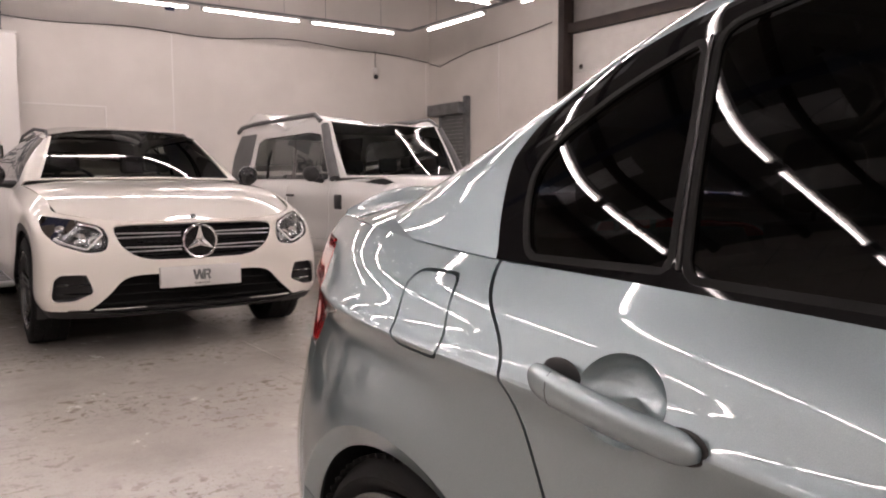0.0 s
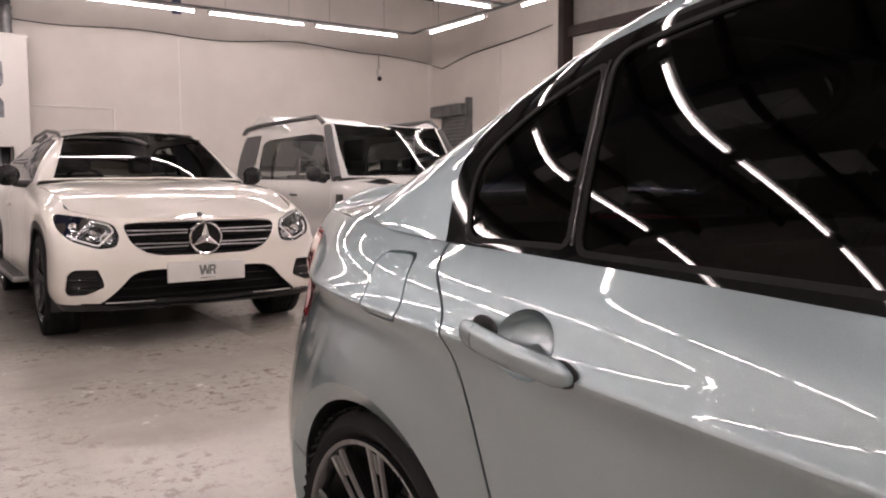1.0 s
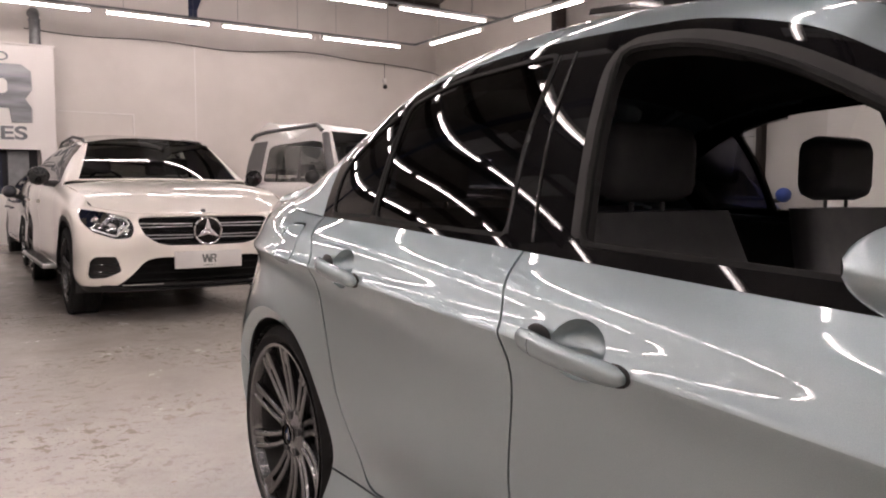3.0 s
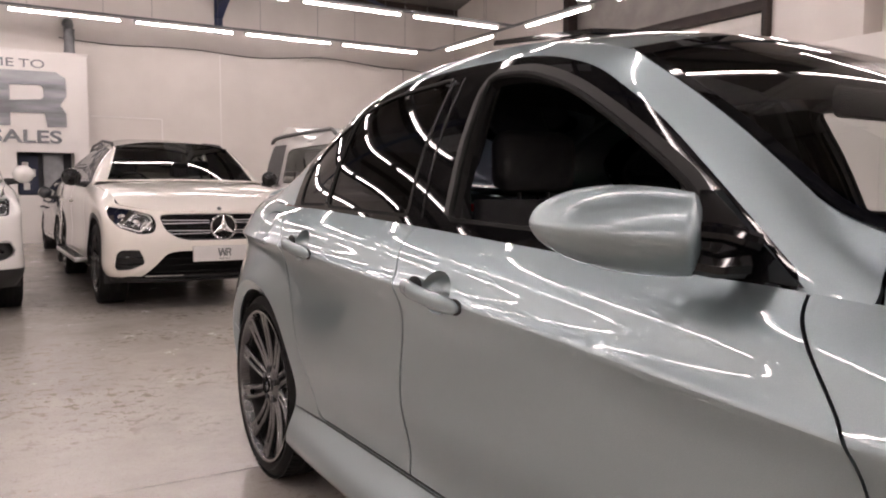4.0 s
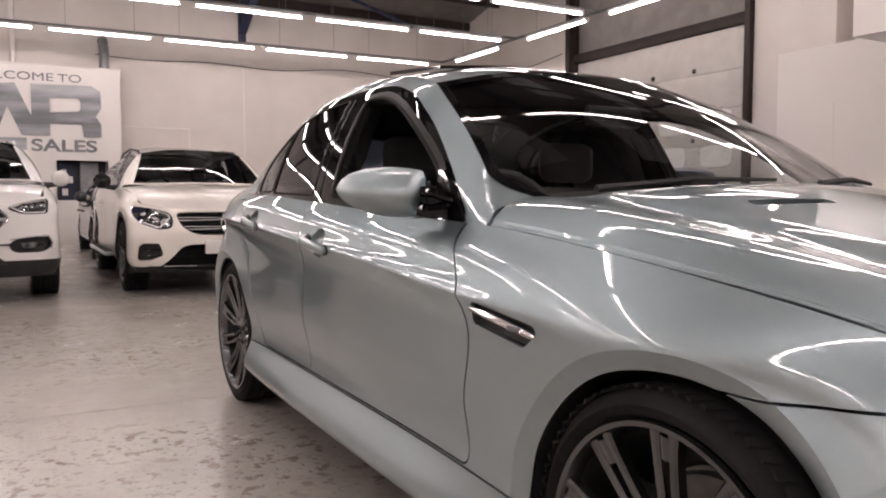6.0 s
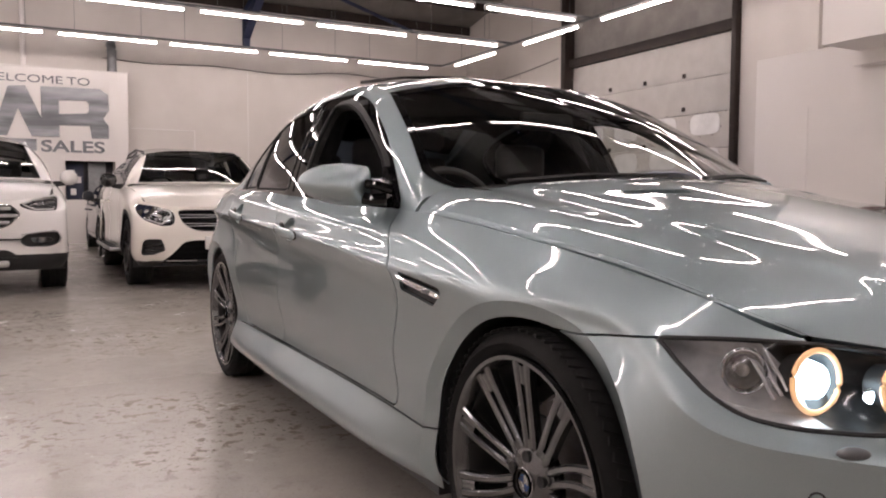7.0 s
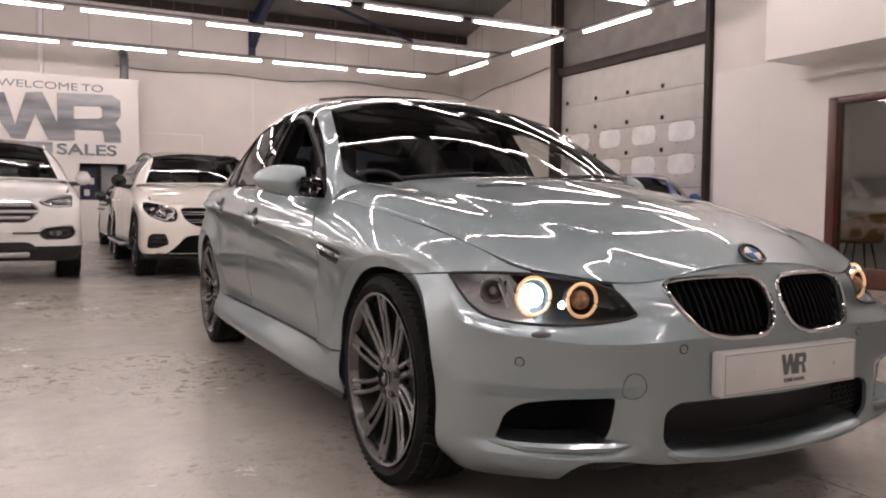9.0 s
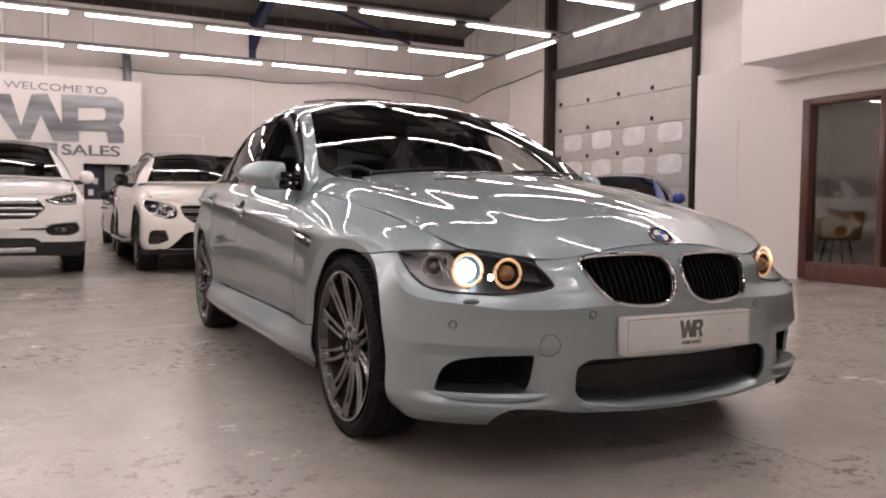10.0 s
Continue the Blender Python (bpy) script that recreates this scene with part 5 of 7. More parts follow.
        for w, y, z, r, hot in ((0.652, -1.905, 0.628, 0.050, True), (0.556, -1.985, 0.622, 0.043, False)):
            face = Vector((s * 0.10, -1, 0.02)).normalized()
            m = Matrix.Translation((s * w, y, z)) @ face.to_track_quat("-X", "Z").to_matrix().to_4x4()
            bm = bmesh.new()
            sweep(bm, [m @ Vector((0, r * math.cos(a), r * math.sin(a))) for a in np.linspace(0, 2 * math.pi, 36, endpoint=False)], 0.0048, 8, True)
            part("halo_ring", bm, HALO, lamp, "glowing amber ring")
            bm = bmesh.new()
            lathe(bm, [(0.0, r * 0.93), (0.03, r * 0.80), (0.045, r * 0.75), (0.05, 0.0)], 32, m)
            part("projector_cup", bm, CUPGREY, lamp)
            bm = bmesh.new()
            lathe(bm, [(-0.013, 0.0), (-0.009, r * 0.36), (0.000, r * 0.56), (0.02, r * 0.64)], 28, m)
            part("projector_lens", bm, XENON if hot else surf("amber_lens", (0.62, 0.38, 0.22), (0.40, 0.20, 0.10), 60, 0.08, metal=0.3, coat=1.0), lamp, "bright white projector lens" if hot else "dim amber projector lens")
        bm = bmesh.new()
        lathe(bm, [(0.012, 0.0), (0.008, 0.006), (0.0, 0.010)], 20, Matrix.Translation((s * 0.605, -1.965, 0.610)) @ Matrix.Rotation(radians(90), 4, "Z"))
        part("side_light", bm, XENON, lamp, "small bright parking light")
        face = Vector((s * 0.75, -1, 0.05)).normalized()
        m = Matrix.Translation((s * 0.738, -1.838, 0.640)) @ face.to_track_quat("-X", "Z").to_matrix().to_4x4()
        bm = bmesh.new()
        lathe(bm, [(0.030, 0.0), (0.026, 0.012), (0.012, 0.026), (0.0, 0.033), (-0.002, 0.036), (0.004, 0.038)], 24, m)
        part("indicator_reflector", bm, CHROME, lamp)
        bm = bmesh.new()
        bmesh.ops.create_uvsphere(bm, u_segments=12, v_segments=8, radius=0.011, matrix=m @ Matrix.Translation((0.012, 0, 0)))
        part("indicator_bulb", bm, surf("grey_bulb", (0.45, 0.42, 0.38), None, 10, 0.1, metal=0.5), lamp)
        for k in range(3):
            bm = bmesh.new()
            w = 0.715 - 0.012 * k
            sweep(bm, [(s * w, nose_y(w, z) + 0.022 + 0.004 * k, z) for z in (0.60 + 0.006 * k, 0.63, 0.672)], 0.003, 6)
            part("reflector_rib", bm, REFLECTOR, lamp)
        bm = bmesh.new()
        sweep(bm, [(s * w, nose_y(w, min(z, 0.695)) + 0.002, min(z, 0.695)) for w, z in LAMP], 0.0045, 6, True)
        part("lamp_seal", bm, BLACK, lamp)
        # washer, parking sensors
        bm = bmesh.new()
        bmesh.ops.create_uvsphere(bm, u_segments=16, v_segments=10, radius=1, matrix=Matrix.Translation((s * 0.688, -1.995, 0.542)) @ Matrix.Rotation(s * 0.5, 4, "Z") @ Matrix.Diagonal((0.026, 0.012, 0.011, 1)))
        part("washer_jet", bm, GREYMET, car)
        for w, z in ((0.739, 0.475), (0.346, 0.503)):
            y = nose_y(w, z)
            ang = -math.atan2(nose_y(w - 0.02, z) - nose_y(w + 0.02, z), 0.04) * s
            bm = bmesh.new()
            lathe(bm, [(-0.002, 0.0), (-0.002, 0.0095), (0.002, 0.0105)], 20, Matrix.Translation((s * w, y, z)) @ Matrix.Rotation(radians(90) + ang, 4, "Z"))
            ps = part("parking_sensor", bm, SILVER, car)
            bm = bmesh.new()
            m = Matrix.Translation((s * w, y, z)) @ Matrix.Rotation(radians(90) + ang, 4, "Z")
            sweep(bm, [m @ Vector((0, 0.0115 * math.cos(a), 0.0115 * math.sin(a))) for a in np.linspace(0, 2 * math.pi, 20, endpoint=False)], 0.0016, 5, True)
            part("sensor_ring", bm, BLACK, ps)
        # kidneys
        bm = bmesh.new()
        sweep(bm, [(s * w, nose_y(w, min(z, 0.675)) - 0.004, z) for w, z in KIDNEY], 0.0064, 8, True)
        kid = part("kidney_grille", bm, CHROME, car, "chrome-framed kidney grille with black bars")
        bm = bmesh.new()
        prism(bm, [(s * (0.19 + (w - 0.19) * 1.05), 0.61 + (z - 0.61) * 1.05) for w, z in KIDNEY], 0.01, Matrix.Translation((0, -2.035, 0)))
        part("grille_back", bm, BARBLACK, kid)
        for k in range(13):
            w = 0.055 + 0.022 * k
            zs = [z for z in np.linspace(0.53, 0.685, 40) if inside(KIDNEY, np.array([w]), np.array([z]))[0] < -0.002]
            if len(zs) > 3:
                bm = bmesh.new()
                rows = []
                for z in np.linspace(zs[0], zs[-1], 6):
                    y = nose_y(w, z) + 0.016
                    rows.append([bm.verts.new((s * (w + dx), y + dy, z)) for dx, dy in ((-0.0032, 0.003), (0, 0), (0.0032, 0.003), (0.003, 0.03), (-0.003, 0.03))])
                for p, q in zip(rows, rows[1:]):
                    for c in range(5):
                        bm.faces.new((p[c], p[(c + 1) % 5], q[(c + 1) % 5], q[c]))
                bmesh.ops.recalc_face_normals(bm, faces=bm.faces[:])
                part("bar", bm, BARBLACK, kid)
        # outer intakes
        bm = bmesh.new()
        ring = [bm.verts.new((s * w, nose_y(w, z) + 0.003, z)) for w, z in INTAKE]
        back = [bm.verts.new((s * (0.63 + (w - 0.63) * 0.9), -1.86 if w > 0.6 else -1.92, 0.325 + (z - 0.325) * 0.9)) for w, z in INTAKE]
        n = len(ring)
        for k in range(n):
            bm.faces.new((ring[k], ring[(k + 1) % n], back[(k + 1) % n], back[k]))
        bm.faces.new(back)
        bmesh.ops.recalc_face_normals(bm, faces=bm.faces[:])
        part("side_intake", bm, BARBLACK, car, "black side air intake")
        bm = bmesh.new()
        pts = [(w, 0.262) for w in np.linspace(0.80, 0.47, 16)]
        rows = []
        for w, z in pts:
            y = nose_y(w, z)
            k = min(1.0, max(0.0, (0.80 - w) / 0.07), max(0.0, (w - 0.47) / 0.06))
            rows.append([bm.verts.new((s * w, y + (dy * k if dy < 0 else dy) + 0.006 * (1 - k), z + dz * (0.3 + 0.7 * k))) for dy, dz in ((0.08, 0.022), (0.02, 0.018), (-0.024, 0.012), (-0.034, 0.003), (-0.030, -0.008), (0.01, -0.024))])
        for p, q in zip(rows, rows[1:]):
            for c in range(5):
                bm.faces.new((p[c], p[c + 1], q[c + 1], q[c]))
        bmesh.ops.recalc_face_normals(bm, faces=bm.faces[:])
        part("intake_blade", bm, SILVER, car)
    # lower grille
    bm = bmesh.new()
    ring = []
    full = [(w, z) for w, z in LOWGRILLE if w > 0.0]
    outline = full + [(-w, z) for w, z in reversed(full)]
    ring = [bm.verts.new((w, nose_y(w, z) + 0.003, z)) for w, z in outline]
    back = [bm.verts.new((w * 0.97, -1.99, 0.29 + (z - 0.29) * 0.95)) for w, z in outline]
    n = len(ring)
    for k in range(n):
        bm.faces.new((ring[k], ring[(k + 1) % n], back[(k + 1) % n], back[k]))
    bm.faces.new(back)
    bmesh.ops.recalc_face_normals(bm, faces=bm.faces[:])
    low = part("lower_grille", bm, BARBLACK, car, "black honeycomb lower grille")
    bm = bmesh.new()
    for k in range(-36, 37):
        for j in range(9):
            w, z = k * 0.0115, 0.228 + 0.0165 * j
            if (k + j) % 2 or inside(np.array(outline), np.array([w]), np.array([z]))[0] > -0.006:
                continue
            y = nose_y(w, z) + 0.030
            pts = [(w + 0.0092 * math.cos(a), z + 0.0092 * math.sin(a)) for a in np.linspace(0, 2 * math.pi, 6, endpoint=False)]
            inn = [(w + 0.0072 * math.cos(a), z + 0.0072 * math.sin(a)) for a in np.linspace(0, 2 * math.pi, 6, endpoint=False)]
            A = [bm.verts.new((x, y, q)) for x, q in pts]
            B = [bm.verts.new((x, y, q)) for x, q in inn]
            for c in range(6):
                bm.faces.new((A[c], A[(c + 1) % 6], B[(c + 1) % 6], B[c]))
    tagged(part("honeycomb", bm, surf("honeycomb_black", (0.012, 0.012, 0.0125), None, 9, 0.3), low), "", "", "", "stuff")
    bm = bmesh.new()
    rows = []
    for w in np.linspace(-0.40, 0.40, 33):
        z = float(np.interp(abs(w), [0, 0.2, 0.36, 0.40], [0.205, 0.212, 0.228, 0.24]))
        y = nose_y(w, z)
        k = min(1.0, (0.40 - abs(w)) / 0.06)
        rows.append([bm.verts.new((w, y + (dy * k if dy < 0 else dy) + 0.006 * (1 - k), z + dz * (0.3 + 0.7 * k))) for dy, dz in ((0.08, 0.038), (0.02, 0.026), (-0.012, 0.014), (-0.022, 0.002), (-0.014, -0.014), (0.03, -0.026))])
    for p, q in zip(rows, rows[1:]):
        for c in range(5):
            bm.faces.new((p[c], p[c + 1], q[c + 1], q[c]))
    bmesh.ops.recalc_face_normals(bm, faces=bm.faces[:])
    part("lower_lip", bm, SILVER, car)
    # tow-eye cover outline
    bm = bmesh.new()
    sweep(bm, [(-0.485 + 0.031 * math.cos(a), nose_y(-0.485 + 0.031 * math.cos(a), 0.415 + 0.033 * math.sin(a)) - 0.0002, 0.415 + 0.033 * math.sin(a)) for a in np.linspace(0, 2 * math.pi, 32, endpoint=False)], 0.0011, 5, True)
    part("tow_cover_gap", bm, BLACK, car)
    # plate
    pl = part("number_plate", boxes((-0.264, 0.264, -2.190, -2.150, 0.378, 0.494), bevel=0.006), PLATE, car, "white dealer show plate with a dark logo")
    part("plate_rim", boxes((-0.256, 0.256, -2.1905, -2.1895, 0.384, 0.3855), (-0.256, 0.256, -2.1905, -2.1895, 0.4865, 0.488), (-0.256, -0.2545, -2.1905, -2.1895, 0.384, 0.488), (0.2545, 0.256, -2.1905, -2.1895, 0.384, 0.488)), GREYMET, pl)
    plate_logo(pl, Matrix.Translation((0, -2.1925, 0.0)), 0.447, 0.055, 0.400)
    for x in (-0.145, 0.17):
        bm = bmesh.new()
        lathe(bm, [(-0.003, 0.0), (-0.003, 0.006), (0.001, 0.007)], 14, Matrix.Translation((x, -2.190, 0.436)) @ Matrix.Rotation(radians(90), 4, "Z"))
        part("plate_screw", bm, PLATE, pl)
    # bonnet badge lies on the slope
    roundel(car, Matrix.Translation((0, -2.042, 0.735)) @ Matrix.Rotation(radians(-52), 4, "X"), 0.041)
    # bonnet vents
    for s in (-1, 1):
        part("bonnet_vent", boxes((s * 0.32 - 0.11, s * 0.32 + 0.11, -1.25, -1.10, 0.885, 0.90)), BLACK, car)
    # wipers and scuttle
    bm = bmesh.new()
    rows = []
    for w in np.linspace(-0.74, 0.74, 41):
        y = float(np.interp(abs(w), [0, 0.4, 0.74], [-0.985, -0.92, -0.745]))
        z = float(np.interp(abs(w), [0, 0.4, 0.74], [0.960, 0.952, 0.930]))
        rows.append([bm.verts.new((w, y, z)), bm.verts.new((w * 0.97, y + 0.09, z + 0.008))])
    for p, q in zip(rows, rows[1:]):
        bm.faces.new((p[0], q[0], q[1], p[1]))
    part("scuttle", bm, BLACK, car)
    for a, b in (((-0.55, -0.84, 0.968), (0.02, -0.88, 0.995)), ((0.12, -0.94, 0.985), (0.62, -0.76, 0.990))):
        bm = bmesh.new()
        sweep(bm, [a, tuple((p + q) / 2 + d for p, q, d in zip(a, b, (0, -0.01, 0.012))), b], [0.010, 0.008, 0.005], 6)
        part("wiper", bm, BLACK, car)
    # sunroof tilted open
    bm = bmesh.new()
    rows = []
    for x in np.linspace(-0.40, 0.40, 17):
        z = 1.437 - 0.022 * (x / 0.4) ** 2
        rows.append([bm.verts.new((x, y, z + dz)) for y, dz in ((0.20, -0.006), (0.20, 0.004), (0.41, 0.024), (0.62, 0.042), (0.625, 0.028), (0.41, 0.008))])
    for p, q in zip(rows, rows[1:]):
        for c in range(6):
            bm.faces.new((p[c], p[(c + 1) % 6], q[(c + 1) % 6], q[c]))
    bm.faces.new(rows[0][::-1]), bm.faces.new(rows[-1])
    bmesh.ops.recalc_face_normals(bm, faces=bm.faces[:])
    part("sunroof_panel", bm, GLOSSBLACK, car, "dark glass sunroof tilted open")
    # dark band along the windscreen edges
    bm = bmesh.new()
    g, uk, vk = sheet(CABIN_NET, 120, 80, creases=(2, 4), sym_v=True, fold=(2, 4))
    for s in (-1, 1):
        prev = None
        for i in range(120):
            if uk[i] > 2.06:
                break
            row = []
            for q in (screen_edge(uk[i]) - 0.01, screen_edge(uk[i]) + 0.075):
                x, y, z = (float(np.interp(q, vk, g[i, :, c])) for c in range(3))
                row.append(bm.verts.new((s * x, y - 0.002, z + 0.0025)))
            if prev:
                bm.faces.new((prev[0], prev[1], row[1], row[0]))
            prev = row
    i = int(np.argmin(abs(uk - 2.02)))
    k2 = int(np.argmin(abs(uk - 1.90)))
    js = [j for j in range(80) if vk[j] >= 4.0]
    for s in (-1, 1):
        prev = None
        for j in js:
            row = [bm.verts.new((s * g[q, j, 0], g[q, j, 1] - 0.002, g[q, j, 2] + 0.0025)) for q in (i, k2)]
            if prev:
                bm.faces.new((prev[0], prev[1], row[1], row[0]))
            prev = row
    bmesh.ops.recalc_face_normals(bm, faces=bm.faces[:])
    part("screen_band", bm, TRIMBLACK, car)
    # rubber round the open window, bright edges of the pillars
    for s in (-1, 1):
        bm = bmesh.new()
        sweep(bm, [(s * (side_w(y, z) - 0.004), y, z) for y, z in OPENING], 0.008, 6, True)
        part("window_seal", bm, RUBBER, car, "black rubber window seal")
        for pts in (((0.316, 0.950), (0.356, 1.11), (0.400, 1.302)), ((0.392, 0.960), (0.420, 1.14), (0.446, 1.302)), ((0.936, 0.978), (0.962, 1.12), (0.998, 1.242))):
            bm = bmesh.new()
            fine = natural(np.array(pts), np.arange(3.0), np.linspace(0, 2, 9))
            sweep(bm, [(s * (side_w(y, z) + 0.001), y, z) for y, z in fine], 0.0032, 6)
            part("window_divider", bm, SATINBLACK, car)
    # cabin
    part("cabin_floor", boxes((-0.76, 0.76, -0.75, 1.5, 0.30, 0.34)), CABIN, car)
    bm = bmesh.new()
    rows = []
    for w in np.linspace(-0.73, 0.73, 31):
        hump = 0.030 * math.exp(-((w + 0.36) / 0.20) ** 2)
        k = abs(w)
        yf = float(np.interp(k, [0, 0.4, 0.74], [-0.94, -0.88, -0.72]))
        rows.append([bm.verts.new(p) for p in ((w, yf, 0.945), (w, -0.62, 0.945 + hump * 0.7), (w, -0.42, 0.930 + hump), (w, -0.37, 0.88 + hump * 0.5), (w, -0.40, 0.70), (w, -0.55, 0.52))])
    for p, q in zip(rows, rows[1:]):
        for c in range(5):
            bm.faces.new((p[c], p[c + 1], q[c + 1], q[c]))
    bmesh.ops.recalc_face_normals(bm, faces=bm.faces[:])
    part("dashboard", bm, CABIN, car, "black moulded dashboard")
    bm = bmesh.new()
    sm = Matrix.Translation((-0.37, -0.22, 0.86)) @ Matrix.Rotation(radians(-25), 4, "X")
    sweep(bm, [sm @ Vector((0.185 * math.cos(a), 0, 0.185 * math.sin(a))) for a in np.linspace(0, 2 * math.pi, 36, endpoint=False)], 0.015, 8, True)
    sw = part("steering_wheel", bm, SEATS, car)
    bm = bmesh.new()
    bmesh.ops.create_uvsphere(bm, u_segments=16, v_segments=10, radius=1, matrix=sm @ Matrix.Diagonal((0.075, 0.03, 0.07, 1)))
    part("airbag_cover", bm, CABIN, sw)
    bm = bmesh.new()
    for a in (0.1, math.pi - 0.1, -math.pi / 2):
        sweep(bm, [sm @ Vector((0.06 * math.cos(a), 0, 0.06 * math.sin(a))), sm @ Vector((0.18 * math.cos(a), 0, 0.18 * math.sin(a)))], 0.014, 6)
    part("wheel_spokes", bm, SATIN, sw)
    for x in (-0.37, 0.37):
        seat(car, x, 0.065, 0.235, 0.27, True)
    seat(car, -0.33, 0.98, 0.22, 0.33, False)
    seat(car, 0.33, 0.98, 0.22, 0.33, False)
    part("centre_console", boxes((-0.12, 0.12, -0.45, 0.45, 0.34, 0.60), bevel=0.03), CABIN, car)
    part("parcel_shelf", boxes((-0.60, 0.60, 1.18, 1.62, 0.90, 0.93)), CABIN, car)
    for s in (-1, 1):
        bm = bmesh.new()
        rows = []
        for y in np.linspace(-0.70, 1.20, 24):
            wb = flank_w(y, float(np.interp(y, [-0.7, 1.2], [0.87, 0.95]))) - 0.035
            zt = float(np.interp(y, [-0.7, 0.1, 1.2], [0.878, 0.915, 0.955]))
            rows.append([bm.verts.new((s * p, y, z)) for p, z in ((wb, zt), (wb - 0.05, zt - 0.015), (wb - 0.07, zt - 0.10), (0.73, 0.55), (0.74, 0.33))])
        for p, q in zip(rows, rows[1:]):
            for c in range(4):
                bm.faces.new((p[c], p[c + 1], q[c + 1], q[c]))
        bmesh.ops.recalc_face_normals(bm, faces=bm.faces[:])
        part("door_lining", bm, CABIN, car)
        bm = bmesh.new()
        sweep(bm, [(s * 0.70, 0.35, 0.93), (s * 0.66, 0.38, 1.1), (s * 0.575, 0.42, 1.30)], [0.05, 0.045, 0.05], 8)
        part("pillar_lining", bm, CABIN, car)
    bm = bmesh.new()
    for s in (-1, 1):
        prev = None
        for i in range(0, 120, 2):
            if uk[i] < 2.1 or uk[i] > 6.1:
                continue
            row = [bm.verts.new((s * g[i, j, 0] * 0.97, g[i, j, 1], g[i, j, 2] - 0.035)) for j in range(int(np.argmin(abs(vk - 3.2))), 80, 4)]
            if prev:
                for p in range(len(row) - 1):
                    bm.faces.new((prev[p], prev[p + 1], row[p + 1], row[p]))
            prev = row
    bmesh.ops.recalc_face_normals(bm, faces=bm.faces[:])
    part("headlining", bm, CABIN, car)
    part("rear_view_mirror", boxes((-0.12, 0.12, -0.28, -0.25, 1.18, 1.25), bevel=0.02), BLACK, car)


def seat(car, x, y, zb, half, front):
    bm = bmesh.new()
    box(bm, x - half, x + half, y - 0.28, y + 0.24, zb, zb + 0.20, bevel=0.05)
    st = part("seat", bm, SEATS, car, "black leather seat", 60)
    bm = bmesh.new()
    n = 12
    rings = []
    lean = 0.30 if front else 0.34
    for q in np.linspace(0, 1, 10):
        z = zb + 0.14 + 0.62 * q
        hw = half * (1 - 0.12 * q - 0.16 * max(0, q - 0.75) * 4 * 0.6)
        yy = y + 0.20 + lean * q * 0.62
        th = 0.075 - 0.02 * q
        ring = []
        for k in range(n * 2):
            a = 2 * math.pi * k / (n * 2)
            ring.append(bm.verts.new((x + hw * np.sign(math.cos(a)) * abs(math.cos(a)) ** 0.45, yy + th * np.sign(math.sin(a)) * abs(math.sin(a)) ** 0.7 - 0.025 * abs(math.cos(a)) ** 3, z)))
        rings.append(ring)
    for p, q in zip(rings, rings[1:]):
        for k in range(n * 2):
            bm.faces.new((p[k], p[(k + 1) % (n * 2)], q[(k + 1) % (n * 2)], q[k]))
    bm.faces.new(rings[0][::-1]), bm.faces.new(rings[-1])
    bmesh.ops.recalc_face_normals(bm, faces=bm.faces[:])
    part("seat_back", bm, SEATS, st, "", 60)
    bm = bmesh.new()
    hy = y + 0.20 + lean * 0.66
    box(bm, x - 0.13, x + 0.13, hy - 0.045, hy + 0.05, zb + 0.78, zb + 0.95, bevel=0.04)
    for s in (-0.05, 0.05):
        cyl(bm, (x + s, hy, zb + 0.72), (x + s, hy, zb + 0.80), 0.006, seg=6)
    part("headrest", bm, SEATS, st, "", 60)


def plate_logo(parent, m, zc, h, ztext):
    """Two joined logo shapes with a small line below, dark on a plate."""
    dark = surf("logo_grey", (0.17, 0.18, 0.18), None, 20, 0.4)
    k = h / 1.0
    W = [(-0.88, 0.5), (-0.66, 0.5), (-0.52, -0.12), (-0.36, 0.5), (-0.16, 0.5), (-0.02, -0.12), (0.10, 0.5), (0.16, 0.5), (0.16, -0.5), (-0.12, -0.5), (-0.27, 0.08), (-0.42, -0.5), (-0.66, -0.5)]
    bm = bmesh.new()
    prism(bm, [(x * k, zc + z * k) for x, z in W], 0.002, m)
    for o in ([(0.20, -0.5), (0.36, -0.5), (0.36, 0.5), (0.20, 0.5)], [(0.36, 0.30), (0.80, 0.30), (0.74, 0.5), (0.36, 0.5)], [(0.66, -0.02), (0.86, 0.05), (0.86, 0.40), (0.80, 0.46), (0.66, 0.30)],
              [(0.36, -0.10), (0.72, -0.10), (0.78, 0.06), (0.36, 0.06)], [(0.58, -0.10), (0.66, -0.5), (0.88, -0.5), (0.74, -0.10)]):
        prism(bm, [(x * k, zc + z * k) for x, z in o], 0.002, m)
    bmesh.ops.recalc_face_normals(bm, faces=bm.faces[:])
    part("logo", bm, dark, parent)
    for text, x, bold in (("CAR", -0.40, 0.03), ("SALES", 0.36, 0.0)):
        words("word", text, 0.24 * h, m @ Matrix.Translation((x * h, 0, ztext)) @ pose(0, 0, 0, 90, 0, 0) @ Matrix.Diagonal((1.3, 1, 1, 1)), dark, parent, 0.001, bold=bold)


saloon_details(SALOON)


